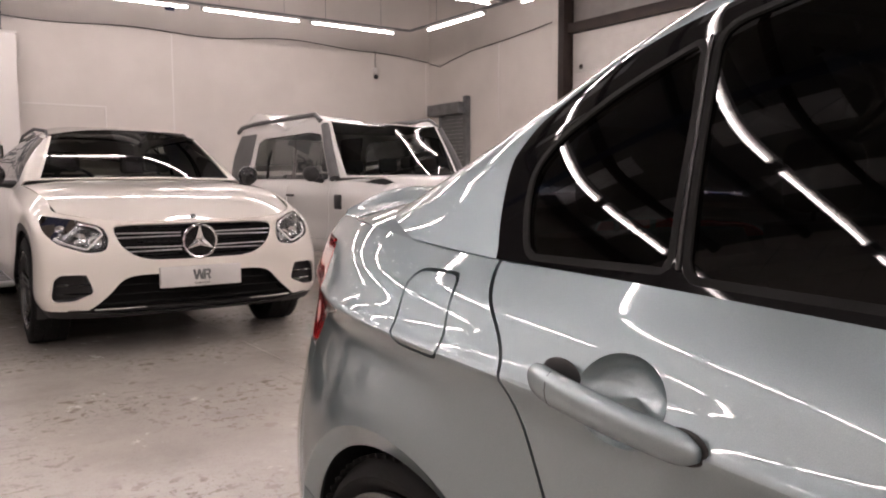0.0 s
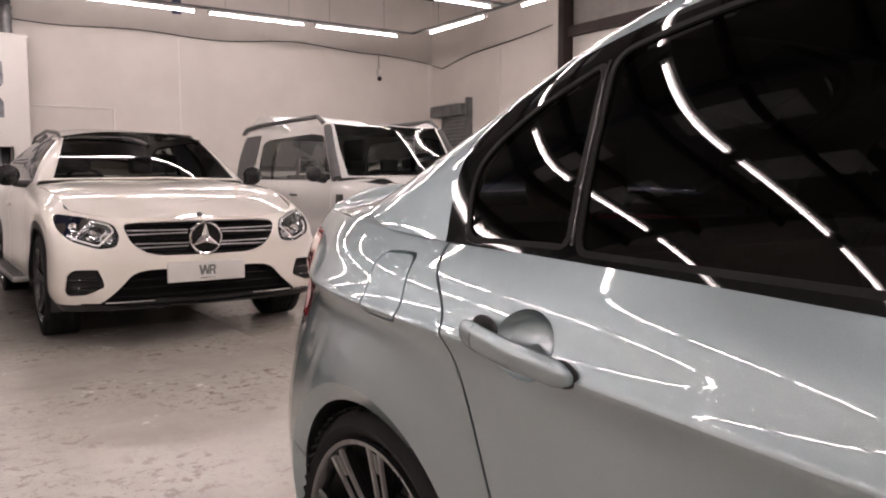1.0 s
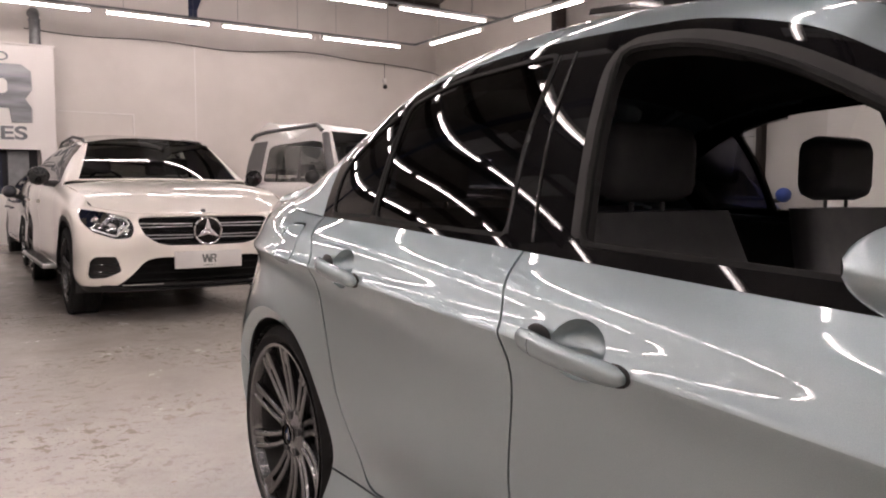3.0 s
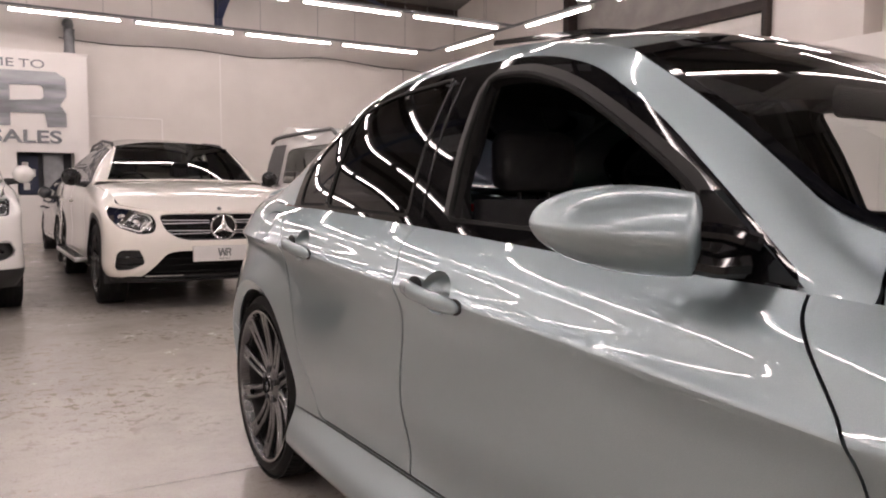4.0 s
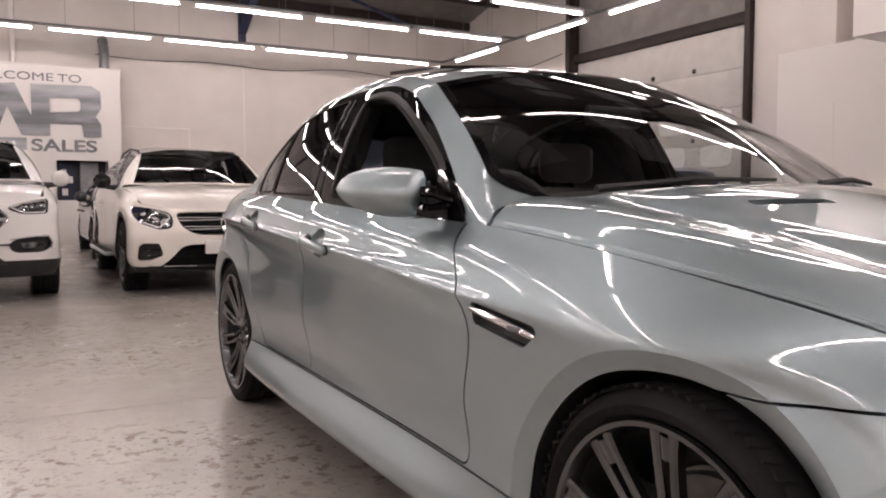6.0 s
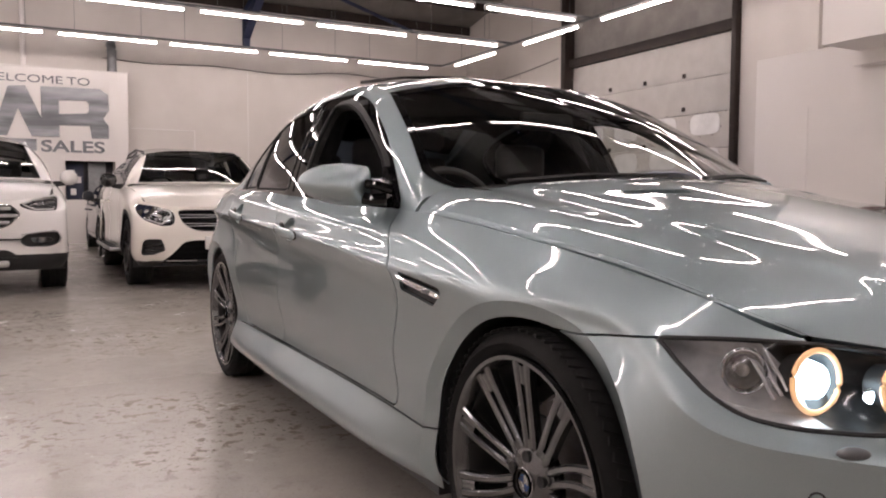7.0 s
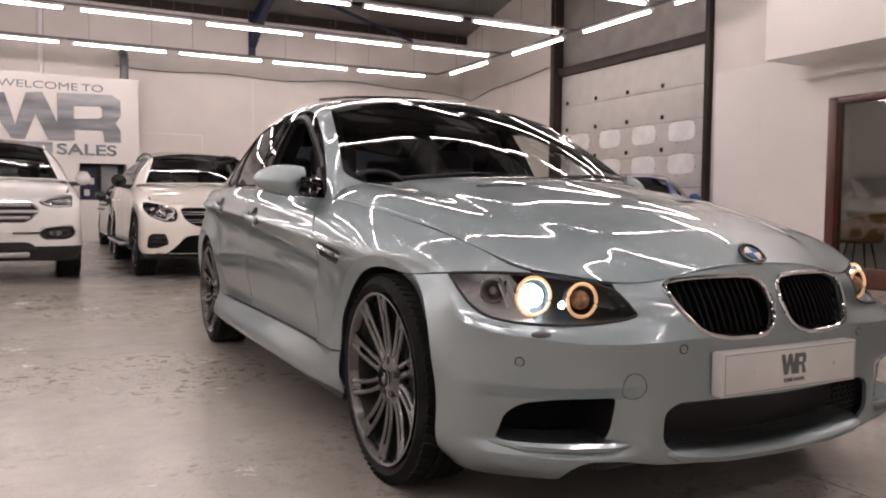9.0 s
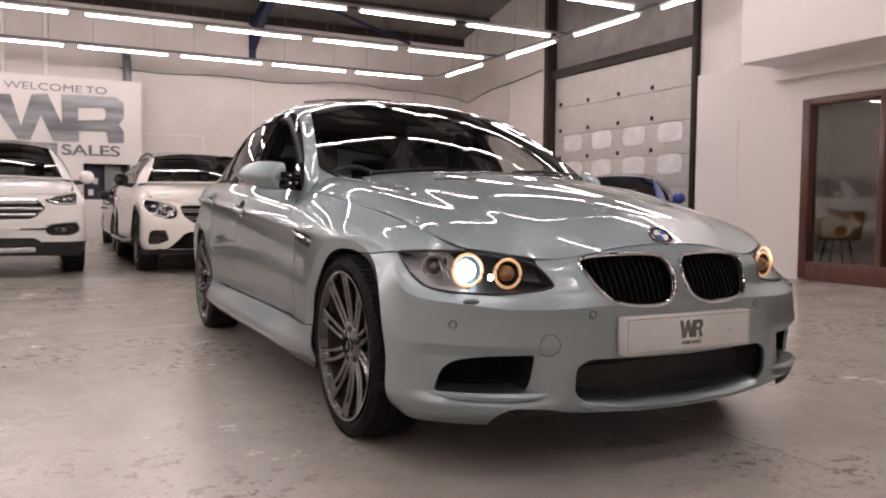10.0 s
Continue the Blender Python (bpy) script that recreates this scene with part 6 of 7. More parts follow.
# ---- the other cars ----
PEARL = paint("pearl_white", (0.85, 0.815, 0.745), (0.88, 0.845, 0.78), 0.0, 0.35)
WHITE = paint("plain_white", (0.80, 0.79, 0.77), (0.82, 0.81, 0.79), 0.0, 0.35)
NAVY = paint("dark_blue_black", (0.012, 0.014, 0.022), (0.02, 0.022, 0.03), 0.3, 0.35)
BLUE = paint("mid_blue", (0.035, 0.075, 0.34), (0.05, 0.10, 0.42), 0.4, 0.35)
CLAD = surf("grey_cladding", (0.018, 0.018, 0.018), (0.026, 0.026, 0.026), 8, 0.5, spec=0.3, bump=0.15, bump_scale=220)
GREYPLASTIC = surf("mid_grey_plastic", (0.10, 0.10, 0.102), (0.12, 0.12, 0.122), 8, 0.5, bump=0.1)
CARGLASS = glass("car_glass", (0.22, 0.23, 0.23), 0.0, 1.55)
CLEARGLASS = glass("clear_car_glass", (0.50, 0.53, 0.52), 0.0, 1.6)
LAMPGREY = surf("lamp_inner", (0.34, 0.34, 0.345), (0.06, 0.06, 0.062), 22, 0.15, metal=0.8)
RIMBLACK = surf("black_rim", (0.02, 0.02, 0.021), None, 8, 0.25, coat=0.6)


def plain_car(name, label, at, P):
    """A parked car lofted from its main measures, nose towards local -y. Returns the car and a function giving the nose's y."""
    car = thing(name, label, "car", P.get("group", ""), at)
    W, wb, fo, ro, H, R = P["half"], P["wheelbase"], P["front"], P["rear"], P["height"], P["wheel"]
    z0, waist, cowl, nose = P["clear"], P["waist"], P["cowl"], P["nose"]
    yF, yR = -wb / 2 - fo, wb / 2 + ro
    yc = yF + P["cowl_back"]
    rise = P.get("rise", 0.06)
    ys = [yR - 0.30, wb / 2 + 0.30, wb / 2, wb / 2 - 0.45, 0.2, -0.5, max(yc + 0.25, -wb / 2 + 0.35), -wb / 2, -wb / 2 - 0.32]
    net = []
    tail = P.get("tail_z", waist + 0.05)
    for w, y in ((0.0, yR), (W * 0.6, yR - 0.03), (W * 0.9, yR - 0.12)):
        net.append([(w * 0.97, y - 0.05, z0), (w, y - 0.01, z0 + 0.09), (w, y, 0.47), (w, y, 0.64), (w, y - 0.01, 0.82), (w * 0.98, y - 0.03, tail - 0.10), (w * 0.94, y - 0.08, tail)])
    for y in ys:
        f = np.clip((y - yc) / (yR - yc), 0, 1)
        g = np.clip((y - yF) / (yc - yF), 0, 1)
        top = waist + rise * f if y > yc else nose + (waist - nose) * (1 - (1 - g) ** 1.6)
        ew = W - 0.09 - (0.05 * (1 - g) if y < yc else 0)
        taper = 0.05 * max(0, (y - wb / 2) / ro) + 0.035 * max(0, (-wb / 2 - y) / fo)
        q = W - taper
        net.append([(q - 0.08, y, z0), (q - 0.012, y, z0 + 0.09), (q, y, 0.47), (q - 0.012, y, 0.64), (q - 0.004, y, min(0.80, top - 0.14)), (q - 0.03, y, top - 0.075), (ew - taper, y, top)])
    e = 0.115
    net.append([(W * 0.90, yF + 0.24, z0), (W * 0.945, yF + 0.19, z0 + 0.09), (W * 0.95, yF + 0.18, 0.45), (W * 0.948, yF + 0.19, 0.60), (W * 0.935, yF + 0.23, nose - 0.13), (W * 0.90, yF + 0.31, nose - 0.03), (W * 0.83, yF + 0.40, nose + 0.055)])
    net.append([(W * 0.70, yF + 0.10, z0), (W * 0.735, yF + 0.06, z0 + 0.09), (W * 0.74, yF + 0.055, 0.45), (W * 0.735, yF + 0.06, 0.60), (W * 0.72, yF + 0.085, nose - 0.13), (W * 0.69, yF + 0.13, nose - 0.04), (W * 0.65, yF + 0.19, nose + 0.02)])
    for k, d in ((0.38, 0.012), (0.0, 0.0)):
        net.append([(W * k, yF + d + 0.04, z0), (W * k, yF + d + 0.008, z0 + 0.09), (W * k, yF + d, 0.45), (W * k, yF + d + 0.004, 0.60), (W * k, yF + d + 0.022, nose - 0.13), (W * k, yF + d + 0.055, nose - 0.045), (W * k, yF + d + 0.10, nose)])
    G, uk, vk = sheet(net, 240, 44, sym_u=True)
    nose_pts = G[uk > 10.5].reshape(-1, 3)

    def ny(w, z):
        d = (nose_pts[:, 0] - abs(w)) ** 2 + (nose_pts[:, 2] - z) ** 2 + 1e-6
        k = np.argpartition(d, 5)[:5]
        return float((nose_pts[k, 1] / d[k]).sum() / (1 / d[k]).sum())

    belt = skin(G, uk, vk)
    arch = R + P.get("arch_gap", 0.045)
    lim = yF + 0.75
    pieces = {}
    for key, outline in P.get("front_cuts", {}).items():
        o = np.array(outline)
        pieces[key] = (carve(belt, front_view(o, lim), 0.002), o)
    for y in (-wb / 2, wb / 2):
        f = lambda T, y=y: np.hypot(T[:, 1] - y, T[:, 2] - R) - arch
        slit(belt, f)
        take(belt, f).free()
        if P.get("clad"):
            f = lambda T, y=y: np.hypot(T[:, 1] - y, T[:, 2] - R) - arch - 0.05
            c = carve(belt, f, 0.0)
            both("arch_cladding", c, P["clad"], car, "dark arch trim")
    if P.get("clad"):
        c = carve(belt, lambda T: T[:, 2] - P.get("clad_z", z0 + 0.10), 0.0)
        single("lower_cladding", c, P["clad"], car, "dark lower cladding")
    # door gaps
    yd0, yd1, yd2 = yc + P.get("door0", 0.18), yc + P.get("door1", 1.28), yc + P.get("door2", 2.25)
    d1 = rounded([(yd0, 1.6), (yd0 - 0.06, 0.80), (yd0, z0 + 0.16), (yd1, z0 + 0.16), (yd1, 1.6)], 0.05)
    front_door = carve(belt, side_view(d1), 0.003)
    d2 = rounded([(yd1 + 0.007, 1.6), (yd1 + 0.007, z0 + 0.16), (min(yd2, wb / 2 - arch + 0.06), z0 + 0.16), (wb / 2 - arch + 0.03, 0.62), (yd2, 0.95), (yd2, 1.6)], 0.05)
    rear_door = carve(belt, side_view(d2), 0.003)
    single("front_panel", carve(belt, lambda T: T[:, 1] - yc - 0.0, 0.0), P["paint"], car)
    both("rear_panel", belt, P["paint"], car)
    for nm, pc in (("front_door", front_door), ("rear_door", rear_door)):
        both(nm, pc, P["paint"], car)
    for s in (-1, 1):
        for yy in (yd1 - 0.20, yd2 - 0.22):
            bm = bmesh.new()
            zz = waist - 0.16
            sweep(bm, [(s * (W - 0.012), yy, zz), (s * (W + 0.022), yy + 0.03, zz), (s * (W + 0.022), yy + 0.14, zz + 0.004), (s * (W - 0.012), yy + 0.17, zz + 0.004)], 0.013, 8)
            part("door_handle", bm, P.get("handle", P["paint"]), car)
    # bonnet
    hood = [
        [(W * 0.83, yF + 0.40, nose + 0.058), (W * 0.65, yF + 0.19, nose + 0.023), (W * 0.38, yF + 0.112, nose + 0.003), (0, yF + 0.10, nose + 0.003)],
        [(W * 0.85, yF + 0.58, nose + 0.115), (W * 0.62, yF + 0.48, nose + 0.125), (W * 0.36, yF + 0.42, nose + 0.12), (0, yF + 0.40, nose + 0.125)],
    ]
    for k in (0.5, 1.0):
        y = yF + 0.6 + (P["cowl_back"] - 0.6) * k
        g = np.clip((y - yF) / (yc - yF), 0, 1)
        top = nose + (waist - nose) * (1 - (1 - g) ** 1.6)
        lift = cowl - waist
        hood.append([(W - 0.092 - 0.05 * (1 - g), y, top + 0.003), (W * 0.66, y - 0.05 * k, top + lift * 0.75), (W * 0.36, y - 0.09 * k, top + lift * 0.95), (0, y - 0.11 * k, top + lift)])
    g2, u2, v2 = sheet(hood, 60, 44, sym_v=True)
    single("bonnet", skin(g2, u2, v2, flip=True), P["paint"], car)
    # cabin
    rs, re, rb = yc + P["roof_from"], yc + P["roof_to"], yR - P["tail_in"]
    hw = P.get("roof_half", W * 0.62)
    b = W - 0.09
    tw = P.get("tumble", 0.5)
    rows = []
    bt = P.get("back_z", tail)
    spec = [(yc, cowl, 0.0), ((yc + rs) / 2, cowl + (H - 0.07 - cowl) * 0.555, 0.5), (rs, H - P.get("dome", 0.07), 1.0), ((rs + re) / 2, H, 1.0), (re, H - 0.03, 1.0), ((re * 0.45 + rb * 0.55), H - (H - bt) * 0.42, 0.55), (rb, bt, 0.0)]
    for y, z, f in spec:
        fr = np.clip((y - yc) / (yR - yc), 0, 1)
        wz = waist + rise * fr
        if f == 0.0:
            lo = [(b, y + (0.16 if y == yc else -0.06), min(wz, z) - 0.005), (b - 0.02, y + (0.15 if y == yc else -0.05), z - 0.015), (b - 0.05, y + (0.13 if y == yc else -0.04), z), (b - 0.10, y + (0.09 if y == yc else -0.03), z + 0.004)]
            rows.append(lo + [(W * 0.36, y - (0.07 if y == yc else 0), z + 0.010), (0, y - (0.10 if y == yc else 0), z + 0.014)])
            continue
        rw = b - (b - hw) * min(1, 0.18 + 0.82 * (z - wz) / (H - wz))
        rz = z - P.get("crown", 0.07) * f
        dy = 0.10 * (1 - f) + 0.05
        bow = 0.065 if f == 0.5 else (0.04 if y == rs else 0.0)
        sg = 1 if y < (rs + re) / 2 else -1
        rows.append([(b, y + sg * dy * (f < 1), wz - 0.004), (b - (b - rw) * 0.35, y + sg * dy * (f < 1), wz + (rz - wz) * 0.5), (rw + 0.015, y + sg * dy * (f < 1) * 0.8, rz - 0.045 * f), (rw - 0.05, y + sg * dy * (f < 1) * 0.5, rz + 0.02), (W * 0.33, y - bow * 0.7, z - 0.008), (0, y - bow, z)])
    g3, u3, v3 = sheet(rows, 130, 70, creases=(3,), sym_v=True, fold=(2, 3))
    cab = skin(g3, u3, v3)
    a0 = [(yc + 0.30, waist + 0.02), (rs + 0.02, H - 0.155), (rs + 0.35, H - 0.115), (min(re - 0.15, P.get("glass_top", re) - 0.2), H - 0.125), (P.get("glass_top", re + 0.12), H - 0.17), (P.get("glass_end", (re + rb) / 2), waist + rise + 0.05), (P.get("glass_end", (re + rb) / 2) - 0.05, waist + rise + 0.01)]
    dlo = carve(cab, side_view(rounded(a0, 0.05), only=lambda T: T[:, 4] - 2.4), 0.0)
    panes = []
    cuts = [yc + 0.30, yd1 - 0.05, yd1 + 0.05, yd2 - 0.10, yd2 - 0.04, 9]
    for p0, p1 in ((-9, cuts[1]), (cuts[2], cuts[3]), (cuts[4], 9)):
        f = lambda T, p0=p0, p1=p1: np.maximum(np.maximum(T[:, 1] - p1 - 0.12 * (T[:, 2] - 1.2), p0 + 0.12 * (1.2 - T[:, 2]) - T[:, 1]), 0.014 + inside(rounded(a0, 0.05), T[:, 1], T[:, 2]))
        panes.append(carve(dlo, f, 0.0))
    both("window_trim", dlo, GLOSSBLACK, car, "black window surround", 0.01)
    for k, pc in enumerate(panes):
        both("side_glass", pc, CLEARGLASS if P.get("clear_glass") else CARGLASS, car, "dark side window", 0)
    scr = carve(cab, lambda T: np.maximum(np.maximum(T[:, 3] - 1.97, 0.06 - T[:, 3]), 3.06 - T[:, 4]), 0.0)
    single("windscreen", scr, CLEARGLASS, car, "reflecting windscreen", 0)
    bk = carve(cab, lambda T: np.maximum(np.maximum(4.15 - T[:, 3], T[:, 3] - 5.7), 3.15 - T[:, 4]), 0.0)
    single("rear_window", bk, CARGLASS, car, "dark rear window", 0)
    if P.get("roof_paint"):
        top = carve(cab, lambda T: np.maximum(np.maximum(1.9 - T[:, 3], T[:, 3] - 4.2), 2.55 - T[:, 4]), 0.0)
        single("roof_panel", top, P["roof_paint"], car, "dark glass roof panel")
    single("roof", cab, P["paint"], car)
    # tail deck
    deck = [[(W * 0.86, rb - 0.12, tail - 0.01), (W * 0.4, rb - 0.12, tail + 0.005), (0, rb - 0.12, tail + 0.005)], [(W * 0.85, yR - 0.20, tail), (W * 0.5, yR - 0.11, tail + 0.01), (0, yR - 0.08, tail + 0.01)]]
    g4, u4, v4 = sheet(deck, 12, 12)
    single("tail_deck", skin(g4, u4, v4, flip=True), P["paint"], car)
    # roof rails
    if P.get("rails"):
        for s in (-1, 1):
            bm = bmesh.new()
            xs = hw - 0.03
            sweep(bm, [(s * (xs + 0.01), rs + 0.10, H - 0.150), (s * xs, rs + 0.24, H - 0.080), (s * xs, (rs + re) / 2, H - 0.022), (s * xs, re - 0.12, H - 0.045), (s * (xs + 0.01), re + 0.03, H - 0.11)], 0.015, 8)
            part("roof_rail", bm, P["rails"], car, "dark roof rail")
    # interior shapes and floor
    part("cabin_floor", boxes((-W + 0.15, W - 0.15, yc + 0.2, yR - 0.5, z0 + 0.05, z0 + 0.12)), CABIN, car)
    part("underbody", boxes((-W + 0.30, W - 0.30, yF + 0.35, yR - 0.25, z0 - 0.02, z0 + 0.06)), BLACK, car)
    part("dashboard", boxes((-W + 0.14, W - 0.14, yc + 0.05, yc + 0.55, waist - 0.35, waist - 0.01), bevel=0.05), CABIN, car)
    part("bulkhead", boxes((-W + 0.12, W - 0.12, yF + 0.55, yc + 0.1, z0 + 0.1, nose - 0.12)), BLACK, car)
    for x in (-W * 0.42, W * 0.42):
        for y in (yc + 1.05, yc + 1.95):
            sb = boxes((x - 0.25, x + 0.25, y, y + 0.16, z0 + 0.1, waist + 0.10), (x - 0.13, x + 0.13, y + 0.04, y + 0.13, waist + 0.12, waist + 0.30), bevel=0.04)
            part("seat_back", sb, SEATS, car)
    bm = bmesh.new()
    sm = Matrix.Translation((-W * 0.42, yc + 0.62, waist - 0.02)) @ Matrix.Rotation(radians(-25), 4, "X")
    sweep(bm, [sm @ Vector((0.18 * math.cos(a), 0, 0.18 * math.sin(a))) for a in np.linspace(0, 2 * math.pi, 24, endpoint=False)], 0.014, 6, True)
    part("steering_wheel", bm, CABIN, car)
    # door mirrors
    for s in (-1, 1):
        bm = bmesh.new()
        bmesh.ops.create_uvsphere(bm, u_segments=18, v_segments=12, radius=1, matrix=Matrix.Translation((s * (W + 0.07), yc + 0.40, waist + 0.085)) @ Matrix.Rotation(s * 0.25, 4, "Z") @ Matrix.Diagonal((0.095, 0.07, 0.088, 1)))
        for v in bm.verts:
            if v.co.y > yc + 0.43:
                v.co.y = yc + 0.43
        mr = part("door_mirror", bm, P.get("mirror", P["paint"]), car, P.get("mirror_label", ""), 60)
        bm = bmesh.new()
        sweep(bm, [(s * (W - 0.09), yc + 0.42, waist + 0.01), (s * (W + 0.03), yc + 0.40, waist + 0.02)], [0.035, 0.025], 8)
        part("mirror_foot", bm, BLACK, mr)
    # wheels and liners
    w0 = wheel("wheel", P.get("wheel_label", "dark alloy wheel"), pose(-W + 0.13, -wb / 2, R), 0.24, P.get("spokes", 5), P.get("rim", RIMBLACK), P.get("twin", True), R, R - 0.105, parent=car)
    for x, y, t in ((-W + 0.13, wb / 2, 0), (W - 0.13, -wb / 2, 180), (W - 0.13, wb / 2, 180)):
        copy_thing(w0, pose(x, y, R, 0, 0, t)).parent = car
    for y in (-wb / 2, wb / 2):
        for s in (-1, 1):
            bm = bmesh.new()
            prev = None
            for i in range(21):
                a = math.pi * (-0.12 + 1.24 * i / 20)
                row = [bm.verts.new((s * x, y + (arch + 0.004) * math.cos(a), R + (arch + 0.004) * math.sin(a))) for x in (W - 0.03, W - 0.42)]
                if prev:
                    bm.faces.new((prev[0], prev[1], row[1], row[0]))
                prev = row
            part("arch_liner", bm, BLACK, car)
    return car, ny, pieces, (yF, yc, yR)


def recess(outline, ny, depth, s, shrink=0.94):
    """A shallow tub behind an opening in the nose."""
    bm = bmesh.new()
    c = np.mean(outline, axis=0)
    ring = [bm.verts.new((s * w, ny(w, z) + 0.002, z)) for w, z in outline]
    back = [bm.verts.new((s * (c[0] + (w - c[0]) * shrink), ny(w, z) + depth, c[1] + (z - c[1]) * shrink)) for w, z in outline]
    n = len(ring)
    for k in range(n):
        bm.faces.new((ring[k], ring[(k + 1) % n], back[(k + 1) % n], back[k]))
    f = bm.faces.new(back)
    bmesh.ops.triangulate(bm, faces=[f])
    bmesh.ops.recalc_face_normals(bm, faces=bm.faces[:])
    return bm


def lamp_unit(car, piece, ny, strips=(), label="clear headlamp with chrome reflectors"):
    bm, o = piece
    bm.free()
    for s in (-1, 1):
        lamp = part("headlamp", recess(o, ny, 0.05, s), LAMPGREY, car, label)
        for w, z, r in strips:
            b2 = bmesh.new()
            lathe(b2, [(0.015, 0.0), (0.006, r * 0.6), (-0.002, r)], 20, Matrix.Translation((s * w, ny(w, z) + 0.022, z)) @ Matrix.Rotation(radians(90), 4, "Z"))
            part("reflector", b2, CHROME, lamp)
        b2 = bmesh.new()
        n = len(o)
        vs = [b2.verts.new((s * w, ny(w, z) - 0.001, z)) for w, z in o]
        b2.faces.new(vs)
        bmesh.ops.triangulate(b2, faces=b2.faces[:])
        lens = part("lens", b2, LAMPGLASS, lamp, "clear lens")
        lens.visible_shadow = False
        b2 = bmesh.new()
        c = np.mean(o, axis=0)
        sweep(b2, [(s * (c[0] + (w - c[0]) * 0.86), ny(w, z) + 0.012, c[1] + (z - c[1]) * 0.80) for w, z in o if w > c[0] - 0.05 or z > c[1]], 0.006, 6)
        part("light_guide", b2, PLATE, lamp, "white light guide")


# white mid-size SUV with a star-like badge
def white_suv():
    cuts = {
        "lamp": rounded([(0.884, 0.878), (0.71, 0.852), (0.572, 0.812), (0.546, 0.735), (0.566, 0.662), (0.675, 0.652), (0.825, 0.708), (0.884, 0.785)], 0.03),
        "grille": rounded([(-0.2, 0.822), (0.42, 0.820), (0.505, 0.812), (0.512, 0.780), (0.48, 0.690), (0.40, 0.625), (0.30, 0.598), (-0.2, 0.592)], [0.01, 0.1, 0.02, 0.03, 0.06, 0.06, 0.06, 0.01]),
        "fog": rounded([(0.873, 0.385), (0.856, 0.490), (0.818, 0.521), (0.685, 0.519), (0.664, 0.47), (0.648, 0.41), (0.702, 0.385), (0.755, 0.362), (0.86, 0.355)], 0.014),
        "mouth": rounded([(-0.2, 0.505), (0.385, 0.503), (0.474, 0.484), (0.560, 0.385), (0.665, 0.300), (-0.2, 0.292)], [0.01, 0.05, 0.06, 0.06, 0.015, 0.01]),
    }
    P = dict(half=0.945, wheelbase=2.873, front=0.84, rear=0.95, height=1.60, wheel=0.362, clear=0.245, waist=1.065, cowl=1.105, nose=0.838, cowl_back=1.40,
             roof_from=0.58, roof_to=2.45, tail_in=0.18, tail_z=1.14, rise=0.10, roof_half=0.60, paint=PEARL, clad=CLAD, clad_z=0.295, rails=BLACK, mirror=GLOSSBLACK, mirror_label="gloss black mirror",
             rim=RIMBLACK, spokes=5, front_cuts=cuts, roof_paint=GLOSSBLACK, back_z=1.18)
    car, ny, pc, (yF, yc, yR) = plain_car("white_suv", "pearl white mid-size SUV with a round star badge and black wheels", pose(0.115, 5.46 + 0.84 + 2.873 / 2, 0), P)
    lamp_unit(car, pc["lamp"], ny, strips=((0.62, 0.715, 0.040), (0.70, 0.735, 0.036), (0.79, 0.79, 0.03)))
    bm, o = pc["grille"]
    bm.free()
    full = [(w, z) for w, z in o if w > 0.0]
    out = full + [(-w, z) for w, z in reversed(full)]
    b2 = bmesh.new()
    ring = [b2.verts.new((w, ny(w, z) + 0.004, z)) for w, z in out]
    back = [b2.verts.new((w * 0.97, yF + 0.13, 0.71 + (z - 0.71) * 0.95)) for w, z in out]
    for k in range(len(out)):
        b2.faces.new((ring[k], ring[(k + 1) % len(out)], back[(k + 1) % len(out)], back[k]))
    bmesh.ops.triangulate(b2, faces=[b2.faces.new(back)])
    bmesh.ops.recalc_face_normals(b2, faces=b2.faces[:])
    gr = part("grille", b2, BARBLACK, car, "black grille with paired bright bars and a round badge")
    for z, w1 in ((0.752, 0.50), (0.664, 0.455)):
        for s in (-1, 1):
            b2 = bmesh.new()
            for dz in (-0.012, 0.012):
                sweep(b2, [(s * w, ny(w, z) + 0.008, z + dz * (0.7 + 0.5 * w / w1)) for w in np.linspace(0.11, w1, 8)], 0.0048, 6)
            part("bar", b2, SATIN, gr)
    for z in (0.80, 0.705, 0.625):
        b2 = bmesh.new()
        sweep(b2, [(w, ny(w, z) + 0.02, z) for w in np.linspace(-0.38, 0.38, 12)], 0.007, 5)
        part("fin", b2, GLOSSBLACK, gr)
    b2 = bmesh.new()
    zc, yb = 0.705, yF - 0.002
    sweep(b2, [(0.106 * math.cos(a), yb, zc + 0.106 * math.sin(a)) for a in np.linspace(0, 2 * math.pi, 40, endpoint=False)], 0.009, 8, True)
    for a in (90, 210, 330):
        a = radians(a)
        d, n = Vector((math.cos(a), 0, math.sin(a))), Vector((-math.sin(a), 0, math.cos(a)))
        c = Vector((0, yb, zc))
        vs = [b2.verts.new(c + n * 0.026 + d * 0.012), b2.verts.new(c + d * 0.104), b2.verts.new(c - n * 0.026 + d * 0.012), b2.verts.new(c + Vector((0, -0.012, 0)) + d * 0.02), b2.verts.new(c)]
        for f in ((0, 1, 3), (1, 2, 3), (0, 3, 4), (2, 4, 3)):
            b2.faces.new([vs[k] for k in f])
    bmesh.ops.recalc_face_normals(b2, faces=b2.faces[:])
    part("badge", b2, CHROME, gr, "chrome ring badge with three arms")
    b2 = bmesh.new()
    lathe(b2, [(0.004, 0.0), (0.004, 0.102), (0.012, 0.104)], 32, Matrix.Translation((0, yb, zc)) @ Matrix.Rotation(radians(90), 4, "Z"))
    part("badge_back", b2, GLOSSBLACK, gr)
    b2 = bmesh.new()
